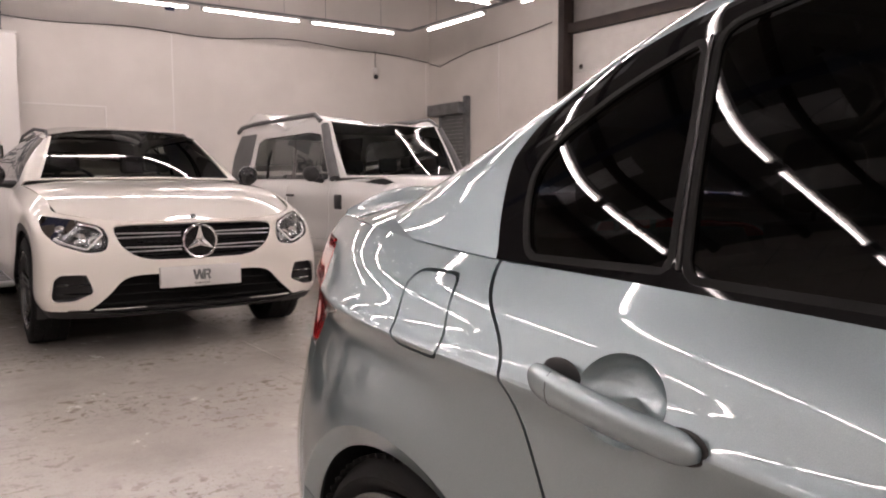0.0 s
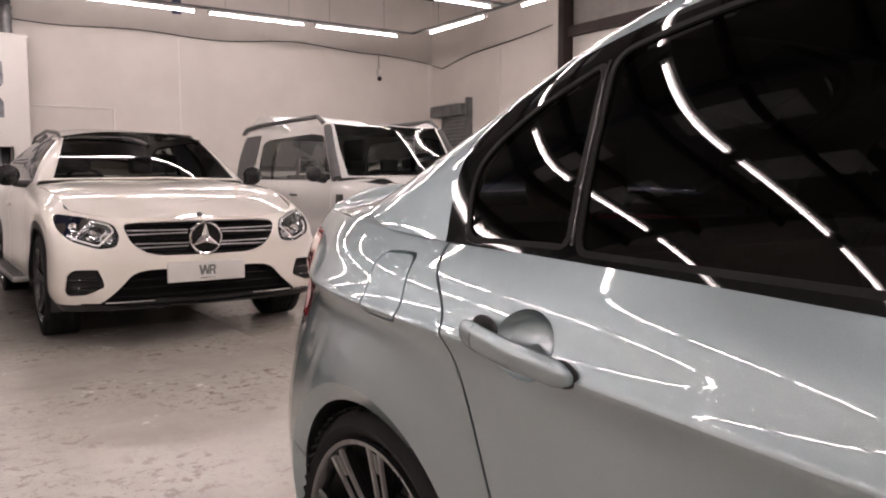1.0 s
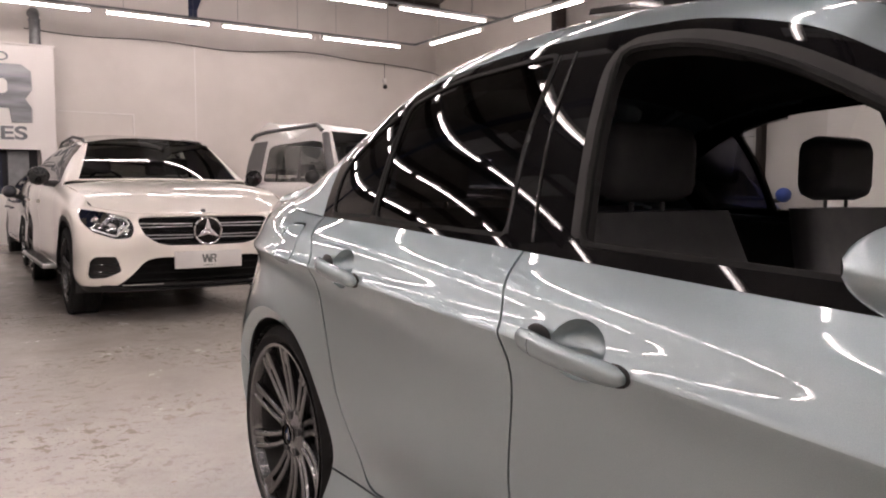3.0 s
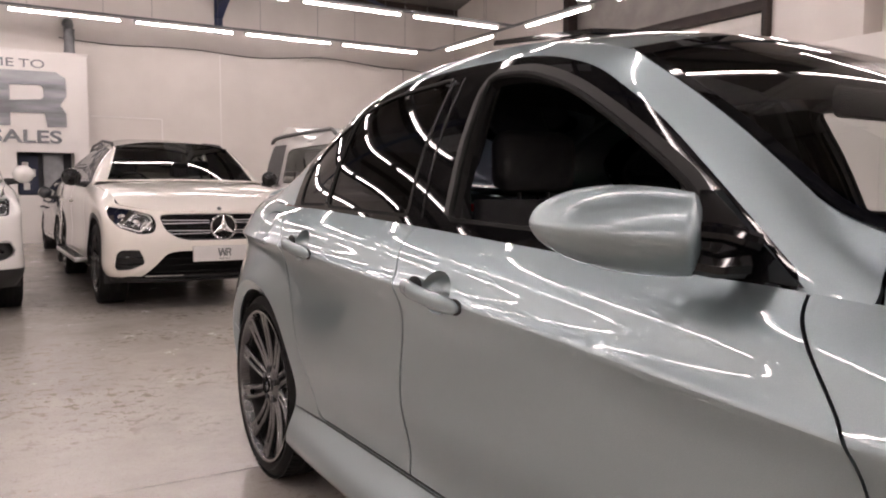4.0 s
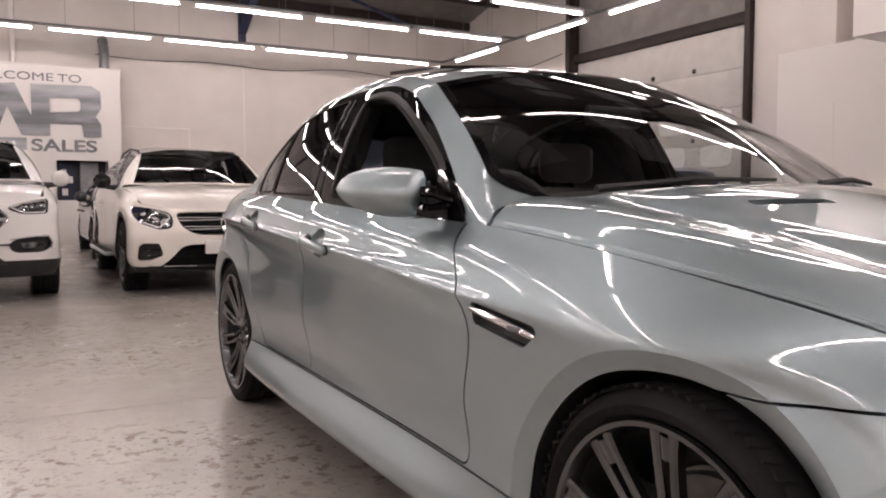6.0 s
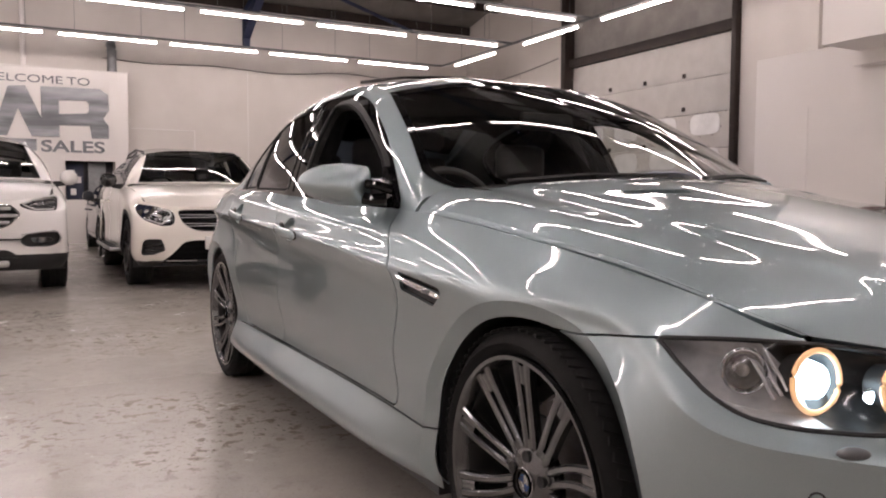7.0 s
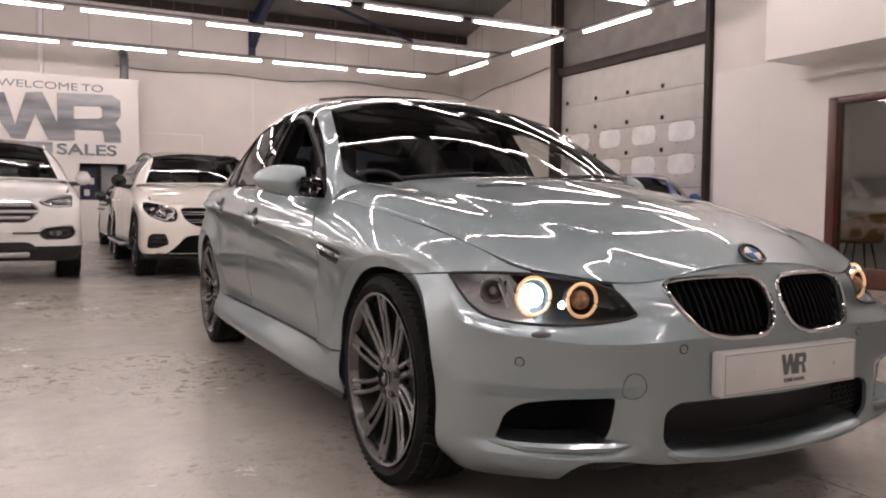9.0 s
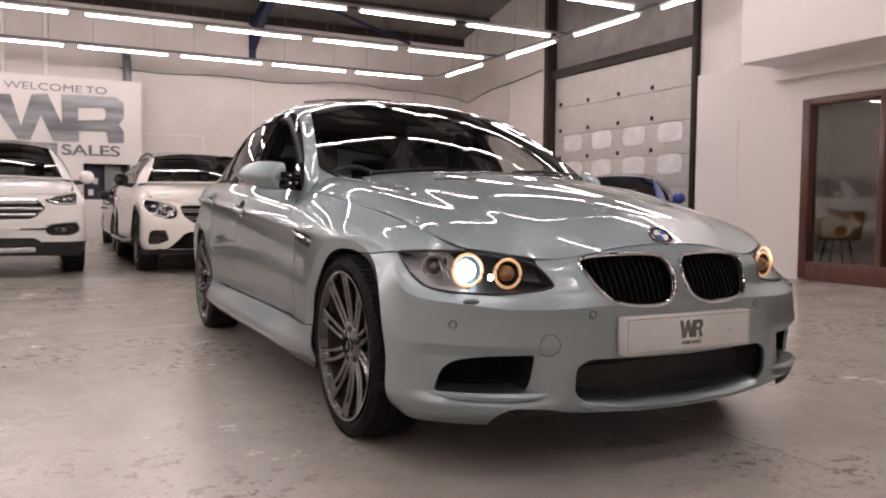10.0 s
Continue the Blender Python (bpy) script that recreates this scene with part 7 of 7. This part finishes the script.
    lathe(b2, [(-0.003, 0.0), (-0.003, 0.018), (0.003, 0.02)], 16, Matrix.Translation((0, yF + 0.125, 0.862)) @ Matrix.Rotation(radians(90), 4, "Z") @ Matrix.Rotation(radians(45), 4, "Y"))
    part("bonnet_badge", b2, GREYMET, car)
    if "fog" in pc:
        bm, o = pc["fog"]
        bm.free()
        for s in (-1, 1):
            fg = part("corner_intake", recess(o, ny, 0.06, s), BLACK, car, "black corner intake")
            for z in (0.40, 0.455):
                b2 = bmesh.new()
                sweep(b2, [(s * w, ny(w, z) + 0.01, z + 0.02 * (w - 0.6)) for w in np.linspace(0.52, 0.84, 8)], [0.002, 0.006, 0.009, 0.010, 0.010, 0.010, 0.009, 0.006], 6)
                part("fin", b2, GLOSSBLACK, fg)
    bm, o = pc["mouth"]
    bm.free()
    full = [(w, z) for w, z in o if w > 0.0]
    out = full + [(-w, z) for w, z in reversed(full)]
    b2 = bmesh.new()
    ring = [b2.verts.new((w, ny(w, z) + 0.004, z)) for w, z in out]
    back = [b2.verts.new((w * 0.96, yF + 0.12, z)) for w, z in out]
    for k in range(len(out)):
        b2.faces.new((ring[k], ring[(k + 1) % len(out)], back[(k + 1) % len(out)], back[k]))
    bmesh.ops.triangulate(b2, faces=[b2.faces.new(back)])
    bmesh.ops.recalc_face_normals(b2, faces=b2.faces[:])
    mo = part("lower_intake", b2, BARBLACK, car, "wide black lower intake")
    for z in (0.33, 0.385, 0.44):
        b2 = bmesh.new()
        hwid = float(np.interp(z, [0.33, 0.46], [0.64, 0.46]))
        sweep(b2, [(w, ny(w, z) + 0.03, z) for w in np.linspace(-hwid, hwid, 14)], 0.008, 5)
        part("fin", b2, BARBLACK, mo)
    b2 = bmesh.new()
    sweep(b2, [(w, ny(w, 0.285) - 0.004, float(np.interp(abs(w), [0, 0.5, 0.85], [0.262, 0.272, 0.31]))) for w in np.linspace(-0.86, 0.86, 30)], 0.011, 6)
    part("skid_trim", b2, GLOSSBLACK, car)
    pl = part("number_plate", boxes((-0.263, 0.263, yF - 0.022, yF + 0.01, 0.412, 0.545), bevel=0.005), PLATE, car, "white dealer show plate with a dark logo")
    plate_logo(pl, Matrix.Translation((0, yF - 0.0245, 0)), 0.488, 0.066, 0.428)
    for s in (-1, 1):
        b2 = boxes((s * 1.0 - 0.06, s * 1.0 + 0.06, -0.95, 0.92, 0.335, 0.375), bevel=0.015)
        rb = part("running_board", b2, SATIN, car, "silver running board")
        b2 = bmesh.new()
        for k in range(18):
            box(b2, s * 1.0 - 0.045, s * 1.0 + 0.045, -0.88 + 0.1 * k, -0.85 + 0.1 * k, 0.374, 0.379)
        tagged(part("tread_strip", b2, BLACK, rb), "", "", "", "stuff")
        for y in (-0.5, 0.4):
            part("board_bracket", boxes((s * 0.90 - 0.08, s * 0.90 + 0.08, y, y + 0.06, 0.30, 0.345)), BLACK, rb)


white_suv()


# large white SUV with a hexagonal barred grille
def family_suv():
    cuts = {
        "lamp": rounded([(0.845, 0.952), (0.70, 0.930), (0.505, 0.872), (0.545, 0.835), (0.64, 0.810), (0.830, 0.815)], 0.025),
        "grille": rounded([(-0.2, 0.872), (0.44, 0.862), (0.525, 0.775), (0.40, 0.655), (-0.2, 0.632)], [0.01, 0.04, 0.04, 0.05, 0.01]),
        "fog": rounded([(0.84, 0.625), (0.60, 0.600), (0.50, 0.545), (0.55, 0.470), (0.78, 0.470), (0.865, 0.52)], 0.04),
        "mouth": rounded([(-0.2, 0.445), (0.42, 0.445), (0.50, 0.375), (-0.2, 0.365)], [0.01, 0.05, 0.03, 0.01]),
    }
    P = dict(half=0.94, wheelbase=2.70, front=0.92, rear=1.08, height=1.66, wheel=0.365, clear=0.25, waist=1.085, cowl=1.13, nose=0.905, cowl_back=1.33,
             roof_from=0.62, roof_to=2.75, tail_in=0.15, tail_z=1.15, rise=0.12, roof_half=0.60, paint=WHITE, clad=CLAD, clad_z=0.40, rails=SATIN, rim=RIM, spokes=5, front_cuts=cuts, back_z=1.2, roof_paint=GLOSSBLACK)
    car, ny, pc, (yF, yc, yR) = plain_car("family_suv", "large white SUV with a barred hexagonal grille", pose(-2.33, 5.52 + 0.92 + 1.35, 0), P)
    lamp_unit(car, pc["lamp"], ny, strips=((0.63, 0.872, 0.034), (0.72, 0.885, 0.032), (0.79, 0.90, 0.026)), label="clear swept headlamp")
    bm, o = pc["grille"]
    bm.free()
    full = [(w, z) for w, z in o if w > 0.0]
    out = full + [(-w, z) for w, z in reversed(full)]
    b2 = bmesh.new()
    ring = [b2.verts.new((w, ny(w, z) + 0.004, z)) for w, z in out]
    back = [b2.verts.new((w * 0.95, yF + 0.14, z)) for w, z in out]
    for k in range(len(out)):
        b2.faces.new((ring[k], ring[(k + 1) % len(out)], back[(k + 1) % len(out)], back[k]))
    bmesh.ops.triangulate(b2, faces=[b2.faces.new(back)])
    bmesh.ops.recalc_face_normals(b2, faces=b2.faces[:])
    gr = part("grille", b2, BLACK, car, "hexagonal grille with bright bars")
    for z, hwid in ((0.832, 0.44), (0.765, 0.50), (0.70, 0.43)):
        b2 = bmesh.new()
        rows = []
        for w in np.linspace(-hwid, hwid, 16):
            y = ny(w, z)
            rows.append([b2.verts.new((w, y + a, z + c)) for a, c in ((0.0, 0.016), (-0.006, 0.0), (0.0, -0.016), (0.03, 0.0))])
        for p, q in zip(rows, rows[1:]):
            for k in range(4):
                b2.faces.new((p[k], p[(k + 1) % 4], q[(k + 1) % 4], q[k]))
        bmesh.ops.recalc_face_normals(b2, faces=b2.faces[:])
        part("bar", b2, SATIN, gr)
    b2 = bmesh.new()
    sweep(b2, [(w, ny(w, z) - 0.002, z) for w, z in out], 0.009, 6, True)
    part("grille_frame", b2, CHROME, gr)
    b2 = bmesh.new()
    sweep(b2, [(0.082 * math.cos(a), yF - 0.006, 0.765 + 0.045 * math.sin(a)) for a in np.linspace(0, 2 * math.pi, 32, endpoint=False)], 0.007, 6, True)
    part("badge", b2, CHROME, gr, "chrome oval badge")
    bm, o = pc["fog"]
    bm.free()
    for s in (-1, 1):
        fg = part("fog_surround", recess(o, ny, 0.05, s), BLACK, car, "black fog lamp surround")
        b2 = bmesh.new()
        out2 = rounded([(0.60, 0.555), (0.76, 0.562), (0.80, 0.53), (0.76, 0.510), (0.62, 0.508)], 0.02)
        vs = [b2.verts.new((s * w, ny(w, z) + 0.012, z)) for w, z in out2]
        bmesh.ops.triangulate(b2, faces=[b2.faces.new(vs)])
        part("fog_lamp", b2, LAMPGREY, fg, "clear fog lamp")
        b2 = bmesh.new()
        sweep(b2, [(s * w, ny(w, z) - 0.002, z) for w, z in ((0.52, 0.585), (0.60, 0.598), (0.72, 0.612), (0.83, 0.612), (0.862, 0.55), (0.85, 0.50))], 0.008, 6)
        part("fog_trim", b2, SATIN, fg, "satin trim")
    bm, o = pc["mouth"]
    bm.free()
    part("lower_intake", boxes((-0.5, 0.5, yF + 0.06, yF + 0.10, 0.36, 0.46)), BLACK, car)
    part("skid_plate", boxes((-0.42, 0.42, yF + 0.0, yF + 0.05, 0.285, 0.345), bevel=0.02), SATIN, car, "silver skid plate")
    part("number_plate", boxes((-0.262, 0.262, yF - 0.02, yF + 0.02, 0.447, 0.558), bevel=0.005), PLATE, car, "blank white show plate")
    part("crease_slot", boxes((0.27, 0.52, yF - 0.004, yF + 0.03, 0.535, 0.55), (-0.52, -0.27, yF - 0.004, yF + 0.03, 0.535, 0.55)), BLACK, car)


family_suv()


# boxy white off-roader
def boxy_suv():
    P = dict(crown=0.015, dome=0.004, half=0.96, wheelbase=2.885, front=0.86, rear=1.08, height=1.79, wheel=0.38, clear=0.30, waist=1.10, cowl=1.14, nose=1.02, cowl_back=1.42,
             roof_from=0.52, roof_to=3.15, tail_in=0.10, tail_z=1.2, rise=0.03, roof_half=0.78, paint=WHITE, rim=SATIN, spokes=5, back_z=1.25, clear_glass=True,
             glass_end=1.72, glass_top=1.55, door1=1.25, door2=2.15, handle=BLACK, mirror=BLACK, mirror_label="black mirror",
             front_cuts={"lamp": rounded([(0.86, 0.96), (0.66, 0.96), (0.64, 0.82), (0.84, 0.80)], 0.02), "grille": rounded([(-0.2, 0.95), (0.58, 0.95), (0.56, 0.83), (-0.2, 0.82)], [0.01, 0.03, 0.03, 0.01])})
    car, ny, pc, (yF, yc, yR) = plain_car("boxy_suv", "boxy white off-roader with grey plastic pillars and roof rails", pose(3.31, 6.55 + 0.86 + 1.4425, 0), P)
    lamp_unit(car, pc["lamp"], ny, strips=((0.73, 0.89, 0.05),))
    bm, o = pc["grille"]
    bm.free()
    part("grille", boxes((-0.57, 0.57, yF + 0.03, yF + 0.07, 0.81, 0.96)), GREYPLASTIC, car, "grey slatted grille")
    for s in (-1, 1):
        # grey A pillar, rear quarter and side vent
        b2 = bmesh.new()
        sweep(b2, [(s * 0.875, yc + 0.13, 1.13), (s * 0.84, yc + 0.33, 1.45), (s * 0.785, yc + 0.52, 1.74)], [0.062, 0.055, 0.05], 10)
        part("pillar_cover", b2, GREYPLASTIC, car, "grey plastic pillar cover")
        b2 = bmesh.new()
        out = rounded([(yc + 2.80, 1.11), (yc + 2.66, 1.45), (yc + 2.52, 1.745), (yc + 3.12, 1.745), (yc + 3.33, 1.45), (yc + 3.36, 1.11)], [0.03, 0.2, 0.04, 0.08, 0.2, 0.03])
        prism(b2, [tuple(q) for q in out], 0.05, Matrix(((0, -s, -s * 0.14, s * 1.056), (1, 0, 0, 0), (0, 0, 1, 0), (0, 0, 0, 1))))
        bmesh.ops.recalc_face_normals(b2, faces=b2.faces[:])
        part("rear_quarter_cover", b2, GREYPLASTIC, car, "grey rear quarter panel")
        part("side_vent", boxes((s * 0.965 - 0.02, s * 0.965 + 0.012, yc - 0.20, yc - 0.04, 0.80, 0.96), bevel=0.02), BLACK, car, "black slotted wing vent")
        b2 = bmesh.new()
        sweep(b2, [(s * 0.80, yc + 0.60, 1.79), (s * 0.80, yc + 0.75, 1.875), (s * 0.80, yc + 2.6, 1.885), (s * 0.80, yc + 3.1, 1.86), (s * 0.80, yc + 3.25, 1.80)], 0.028, 8)
        part("roof_rail", b2, GREYPLASTIC, car, "grey roof rail")
    for w in (-0.35, 0.25):
        b2 = bmesh.new()
        sweep(b2, [(w, yc - 0.05, 1.165), (w + 0.3, yc + 0.02, 1.20), (w + 0.55, yc + 0.03, 1.20)], 0.012, 6)
        part("wiper", b2, BLACK, car)


boxy_suv()


def small_saloon(name, label, at, colour, half=0.88, height=1.42):
    P = dict(half=half, wheelbase=2.70, front=0.80, rear=0.95, height=height, wheel=0.315, clear=0.19, waist=0.90, cowl=0.95, nose=0.70, cowl_back=1.25, rim=RIM, spokes=5,
             roof_from=0.80, roof_to=1.90, tail_in=0.42, tail_z=0.98, rise=0.07, roof_half=0.56, paint=colour,
             front_cuts={"lamp": rounded([(0.80, 0.72), (0.60, 0.705), (0.50, 0.66), (0.52, 0.60), (0.76, 0.62)], 0.02), "grille": rounded([(-0.2, 0.66), (0.34, 0.66), (0.30, 0.56), (-0.2, 0.55)], [0.01, 0.03, 0.03, 0.01])})
    car, ny, pc, (yF, yc, yR) = plain_car(name, label, at, P)
    lamp_unit(car, pc["lamp"], ny, strips=((0.60, 0.655, 0.036), (0.70, 0.665, 0.034)))
    bm, o = pc["grille"]
    bm.free()
    part("grille", boxes((-0.34, 0.34, yF + 0.03, yF + 0.06, 0.54, 0.67)), BLACK, car, "black grille")
    part("lower_intake", boxes((-0.45, 0.45, yF - 0.006, yF + 0.04, 0.28, 0.38), bevel=0.01), BLACK, car, "black lower intake")
    return car


small_saloon("dark_saloon", "dark blue-black saloon parked behind the pearl SUV", pose(0.12, 10.15 + 0.80 + 1.35, 0), NAVY)
small_saloon("blue_saloon", "mid-blue saloon parked beside the sectional door", pose(6.35, 5.75, 0, 0, 0, -48), BLUE, 0.88, 1.40)


# ---- small things of the hall ----
def wall_bits():
    cb = thing("cable_run", "black cable drooping along the top of the back wall", "cable")
    bm = bmesh.new()
    pts = []
    for k in range(60):
        x = -0.2 + 9.2 * k / 59
        pts.append((x, YB - 0.03, 4.03 + 0.10 * math.exp(-((x - 6.0) / 1.4) ** 2) - 0.03 * math.sin(x * 2.1) - 0.05 * max(0, x - 7.5)))
    sweep(bm, pts, 0.010, 6)
    part("cable", bm, BLACK, cb)
    bm = bmesh.new()
    sweep(bm, [(9.02, y, z) for y, z in ((16.05, 3.93), (15.6, 3.80), (15.2, 3.88), (14.4, 4.0), (13.2, 4.06), (12.3, 4.13), (11.6, 4.2), (11.5, 4.5))], 0.010, 6)
    part("cable", bm, BLACK, cb)
    bm = bmesh.new()
    sweep(bm, [(9.02, 13.4, 4.04), (9.02, 13.42, 3.2), (9.02, 13.4, 2.4)], 0.008, 6)
    part("cable", bm, WALL2, cb, "white-painted drop cable")
    hk = thing("wall_camera", "small dark camera hanging on a wire by the back wall", "camera")
    bm = bmesh.new()
    cyl(bm, (7.54, YB - 0.04, 4.1), (7.54, YB - 0.04, 3.62), 0.006, seg=6)
    part("wire", bm, BLACK, hk)
    part("bracket", boxes((7.5, 7.58, YB - 0.08, YB, 3.60, 3.72), bevel=0.01), WALL2, hk)
    bm = bmesh.new()
    bmesh.ops.create_uvsphere(bm, u_segments=14, v_segments=8, radius=0.055, matrix=Matrix.Translation((7.53, YB - 0.09, 3.51)))
    part("dome", bm, BLACK, hk)
    pp = thing("vent_pipe", "dark grey bent vent pipe above the partition", "pipe")
    bm = bmesh.new()
    sweep(bm, [(-0.05, 15.75, 3.6), (-0.05, 15.75, 4.12), (-0.05, 15.80, 4.25), (-0.05, 15.9, 4.32), (-0.05, 16.08, 4.33)], 0.095, 14)
    part("pipe", bm, GREYMET, pp)
    for z in (3.72, 4.0, 4.15):
        bm = bmesh.new()
        cyl(bm, (-0.05, 15.75, z - 0.02), (-0.05, 15.75, z + 0.02), 0.105, seg=18)
        part("collar", bm, GREYMET, pp)
    for x in (-1.75, -2.6):
        pl = thing("wall_pipe", "white-painted pipe on the back wall", "pipe", "wall pipes")
        bm = bmesh.new()
        cyl(bm, (x, YB - 0.07, 0), (x, YB - 0.07, 5.9), 0.055, seg=12)
        part("pipe", bm, WALL2, pl)
    # roller shutter
    sh = tagged(new("window_2"), "small grey roller shutter in the side wall", "roller shutter", "", "structure")
    x, y0, y1, z1 = XR - 0.09, 14.45, 15.45, 2.78
    bm = bmesh.new()
    n = 22
    for k in range(n):
        z = z1 - 0.16 - k * 0.085
        box(bm, x, x + 0.03, y0 + 0.1, y1, z - 0.078, z)
    part("slat_curtain", bm, GREYMET, sh)
    part("guide", boxes((x - 0.03, XR, y0, y0 + 0.12, 0.9, z1 + 0.25)), GREYMET, sh)
    part("guide", boxes((x - 0.03, XR, y1, y1 + 0.08, 0.9, z1)), GREYMET, sh)
    part("roller_box", boxes((x - 0.18, XR, y0 + 0.1, y1 + 0.35, z1 - 0.14, z1 + 0.12), bevel=0.02), GREYMET, sh)


wall_bits()


def office_chair(x, y, turn):
    ch = thing("tub_chair", "mustard upholstered tub chair with a black seat and thin legs", "chair", "office chairs", pose(x, y, 0.012, 0, 0, turn))
    must = surf("mustard_fabric", (0.36, 0.185, 0.055), (0.30, 0.15, 0.045), 20, 0.9, bump=0.4, bump_scale=300)
    bm = bmesh.new()
    rows = []
    for a in np.linspace(-2.0, 2.0, 25):
        hgt = 0.80 - 0.10 * (abs(a) / 2.0) ** 2
        rows.append([bm.verts.new((r * math.sin(a), r * math.cos(a), z)) for r, z in ((0.25, 0.44), (0.295, hgt - 0.02), (0.305, hgt), (0.325, hgt - 0.02), (0.285, 0.42))])
    for p, q in zip(rows, rows[1:]):
        for c in range(5):
            bm.faces.new((p[c], p[(c + 1) % 5], q[(c + 1) % 5], q[c]))
    bm.faces.new(rows[0]), bm.faces.new(rows[-1][::-1])
    bmesh.ops.recalc_face_normals(bm, faces=bm.faces[:])
    part("backrest", bm, must, ch, "mustard curved backrest", 60)
    bm = bmesh.new()
    cyl(bm, (0, 0, 0.40), (0, 0, 0.47), 0.25, 0.24, seg=28)
    part("seat", bm, SEATS, ch, "black seat pad")
    for a in (45, 135, 225, 315):
        bm = bmesh.new()
        c, s = math.cos(radians(a)), math.sin(radians(a))
        cyl(bm, (0.24 * c, 0.24 * s, 0.0), (0.15 * c, 0.15 * s, 0.41), 0.010, 0.014, seg=8)
        part("leg", bm, BLACK, ch)
    return ch


office_chair(7.95, 3.05, 190)
office_chair(6.9, 0.55, 120)


def picture(y, z, w, h):
    pc = thing("framed_picture", "small framed print on the office wall", "picture", "office pictures")
    x = XR - 0.3
    part("picture_frame", boxes((x - 0.03, x, y - w / 2, y + w / 2, z - h / 2, z + h / 2), bevel=0.004), BLACK, pc)
    part("print", boxes((x - 0.034, x - 0.03, y - w / 2 + 0.04, y + w / 2 - 0.04, z - h / 2 + 0.04, z + h / 2 - 0.04)), surf("print_paper", (0.32, 0.28, 0.2), (0.2, 0.2, 0.18), 6, 0.6), pc)


def downlight(x, y):
    """A small round fitting set into the office ceiling."""
    d = thing("downlight", "small round lit downlight in the office ceiling", "ceiling light", "office downlights", pose(x, y, 2.44))
    bm = bmesh.new()
    cyl(bm, (0, 0, -0.004), (0, 0, 0.0), 0.05, seg=20)
    part("lens", bm, DOWNLIGHT, d)
    bm = bmesh.new()
    sweep(bm, [(0.056 * math.cos(a), 0.056 * math.sin(a), -0.004) for a in np.linspace(0, 2 * math.pi, 24, endpoint=False)], 0.007, 6, True)
    part("bezel", bm, CHROME, d)
    return d


first_light = downlight(7.0, 2.9)
for xx, yy in ((8.0, 2.9), (7.0, 1.3), (8.0, 1.3), (7.0, -0.4), (8.0, -0.4)):
    copy_thing(first_light, pose(xx, yy, 2.44))


for yy in (2.6, 1.6, 0.6):
    picture(yy, 1.75, 0.5, 0.7)
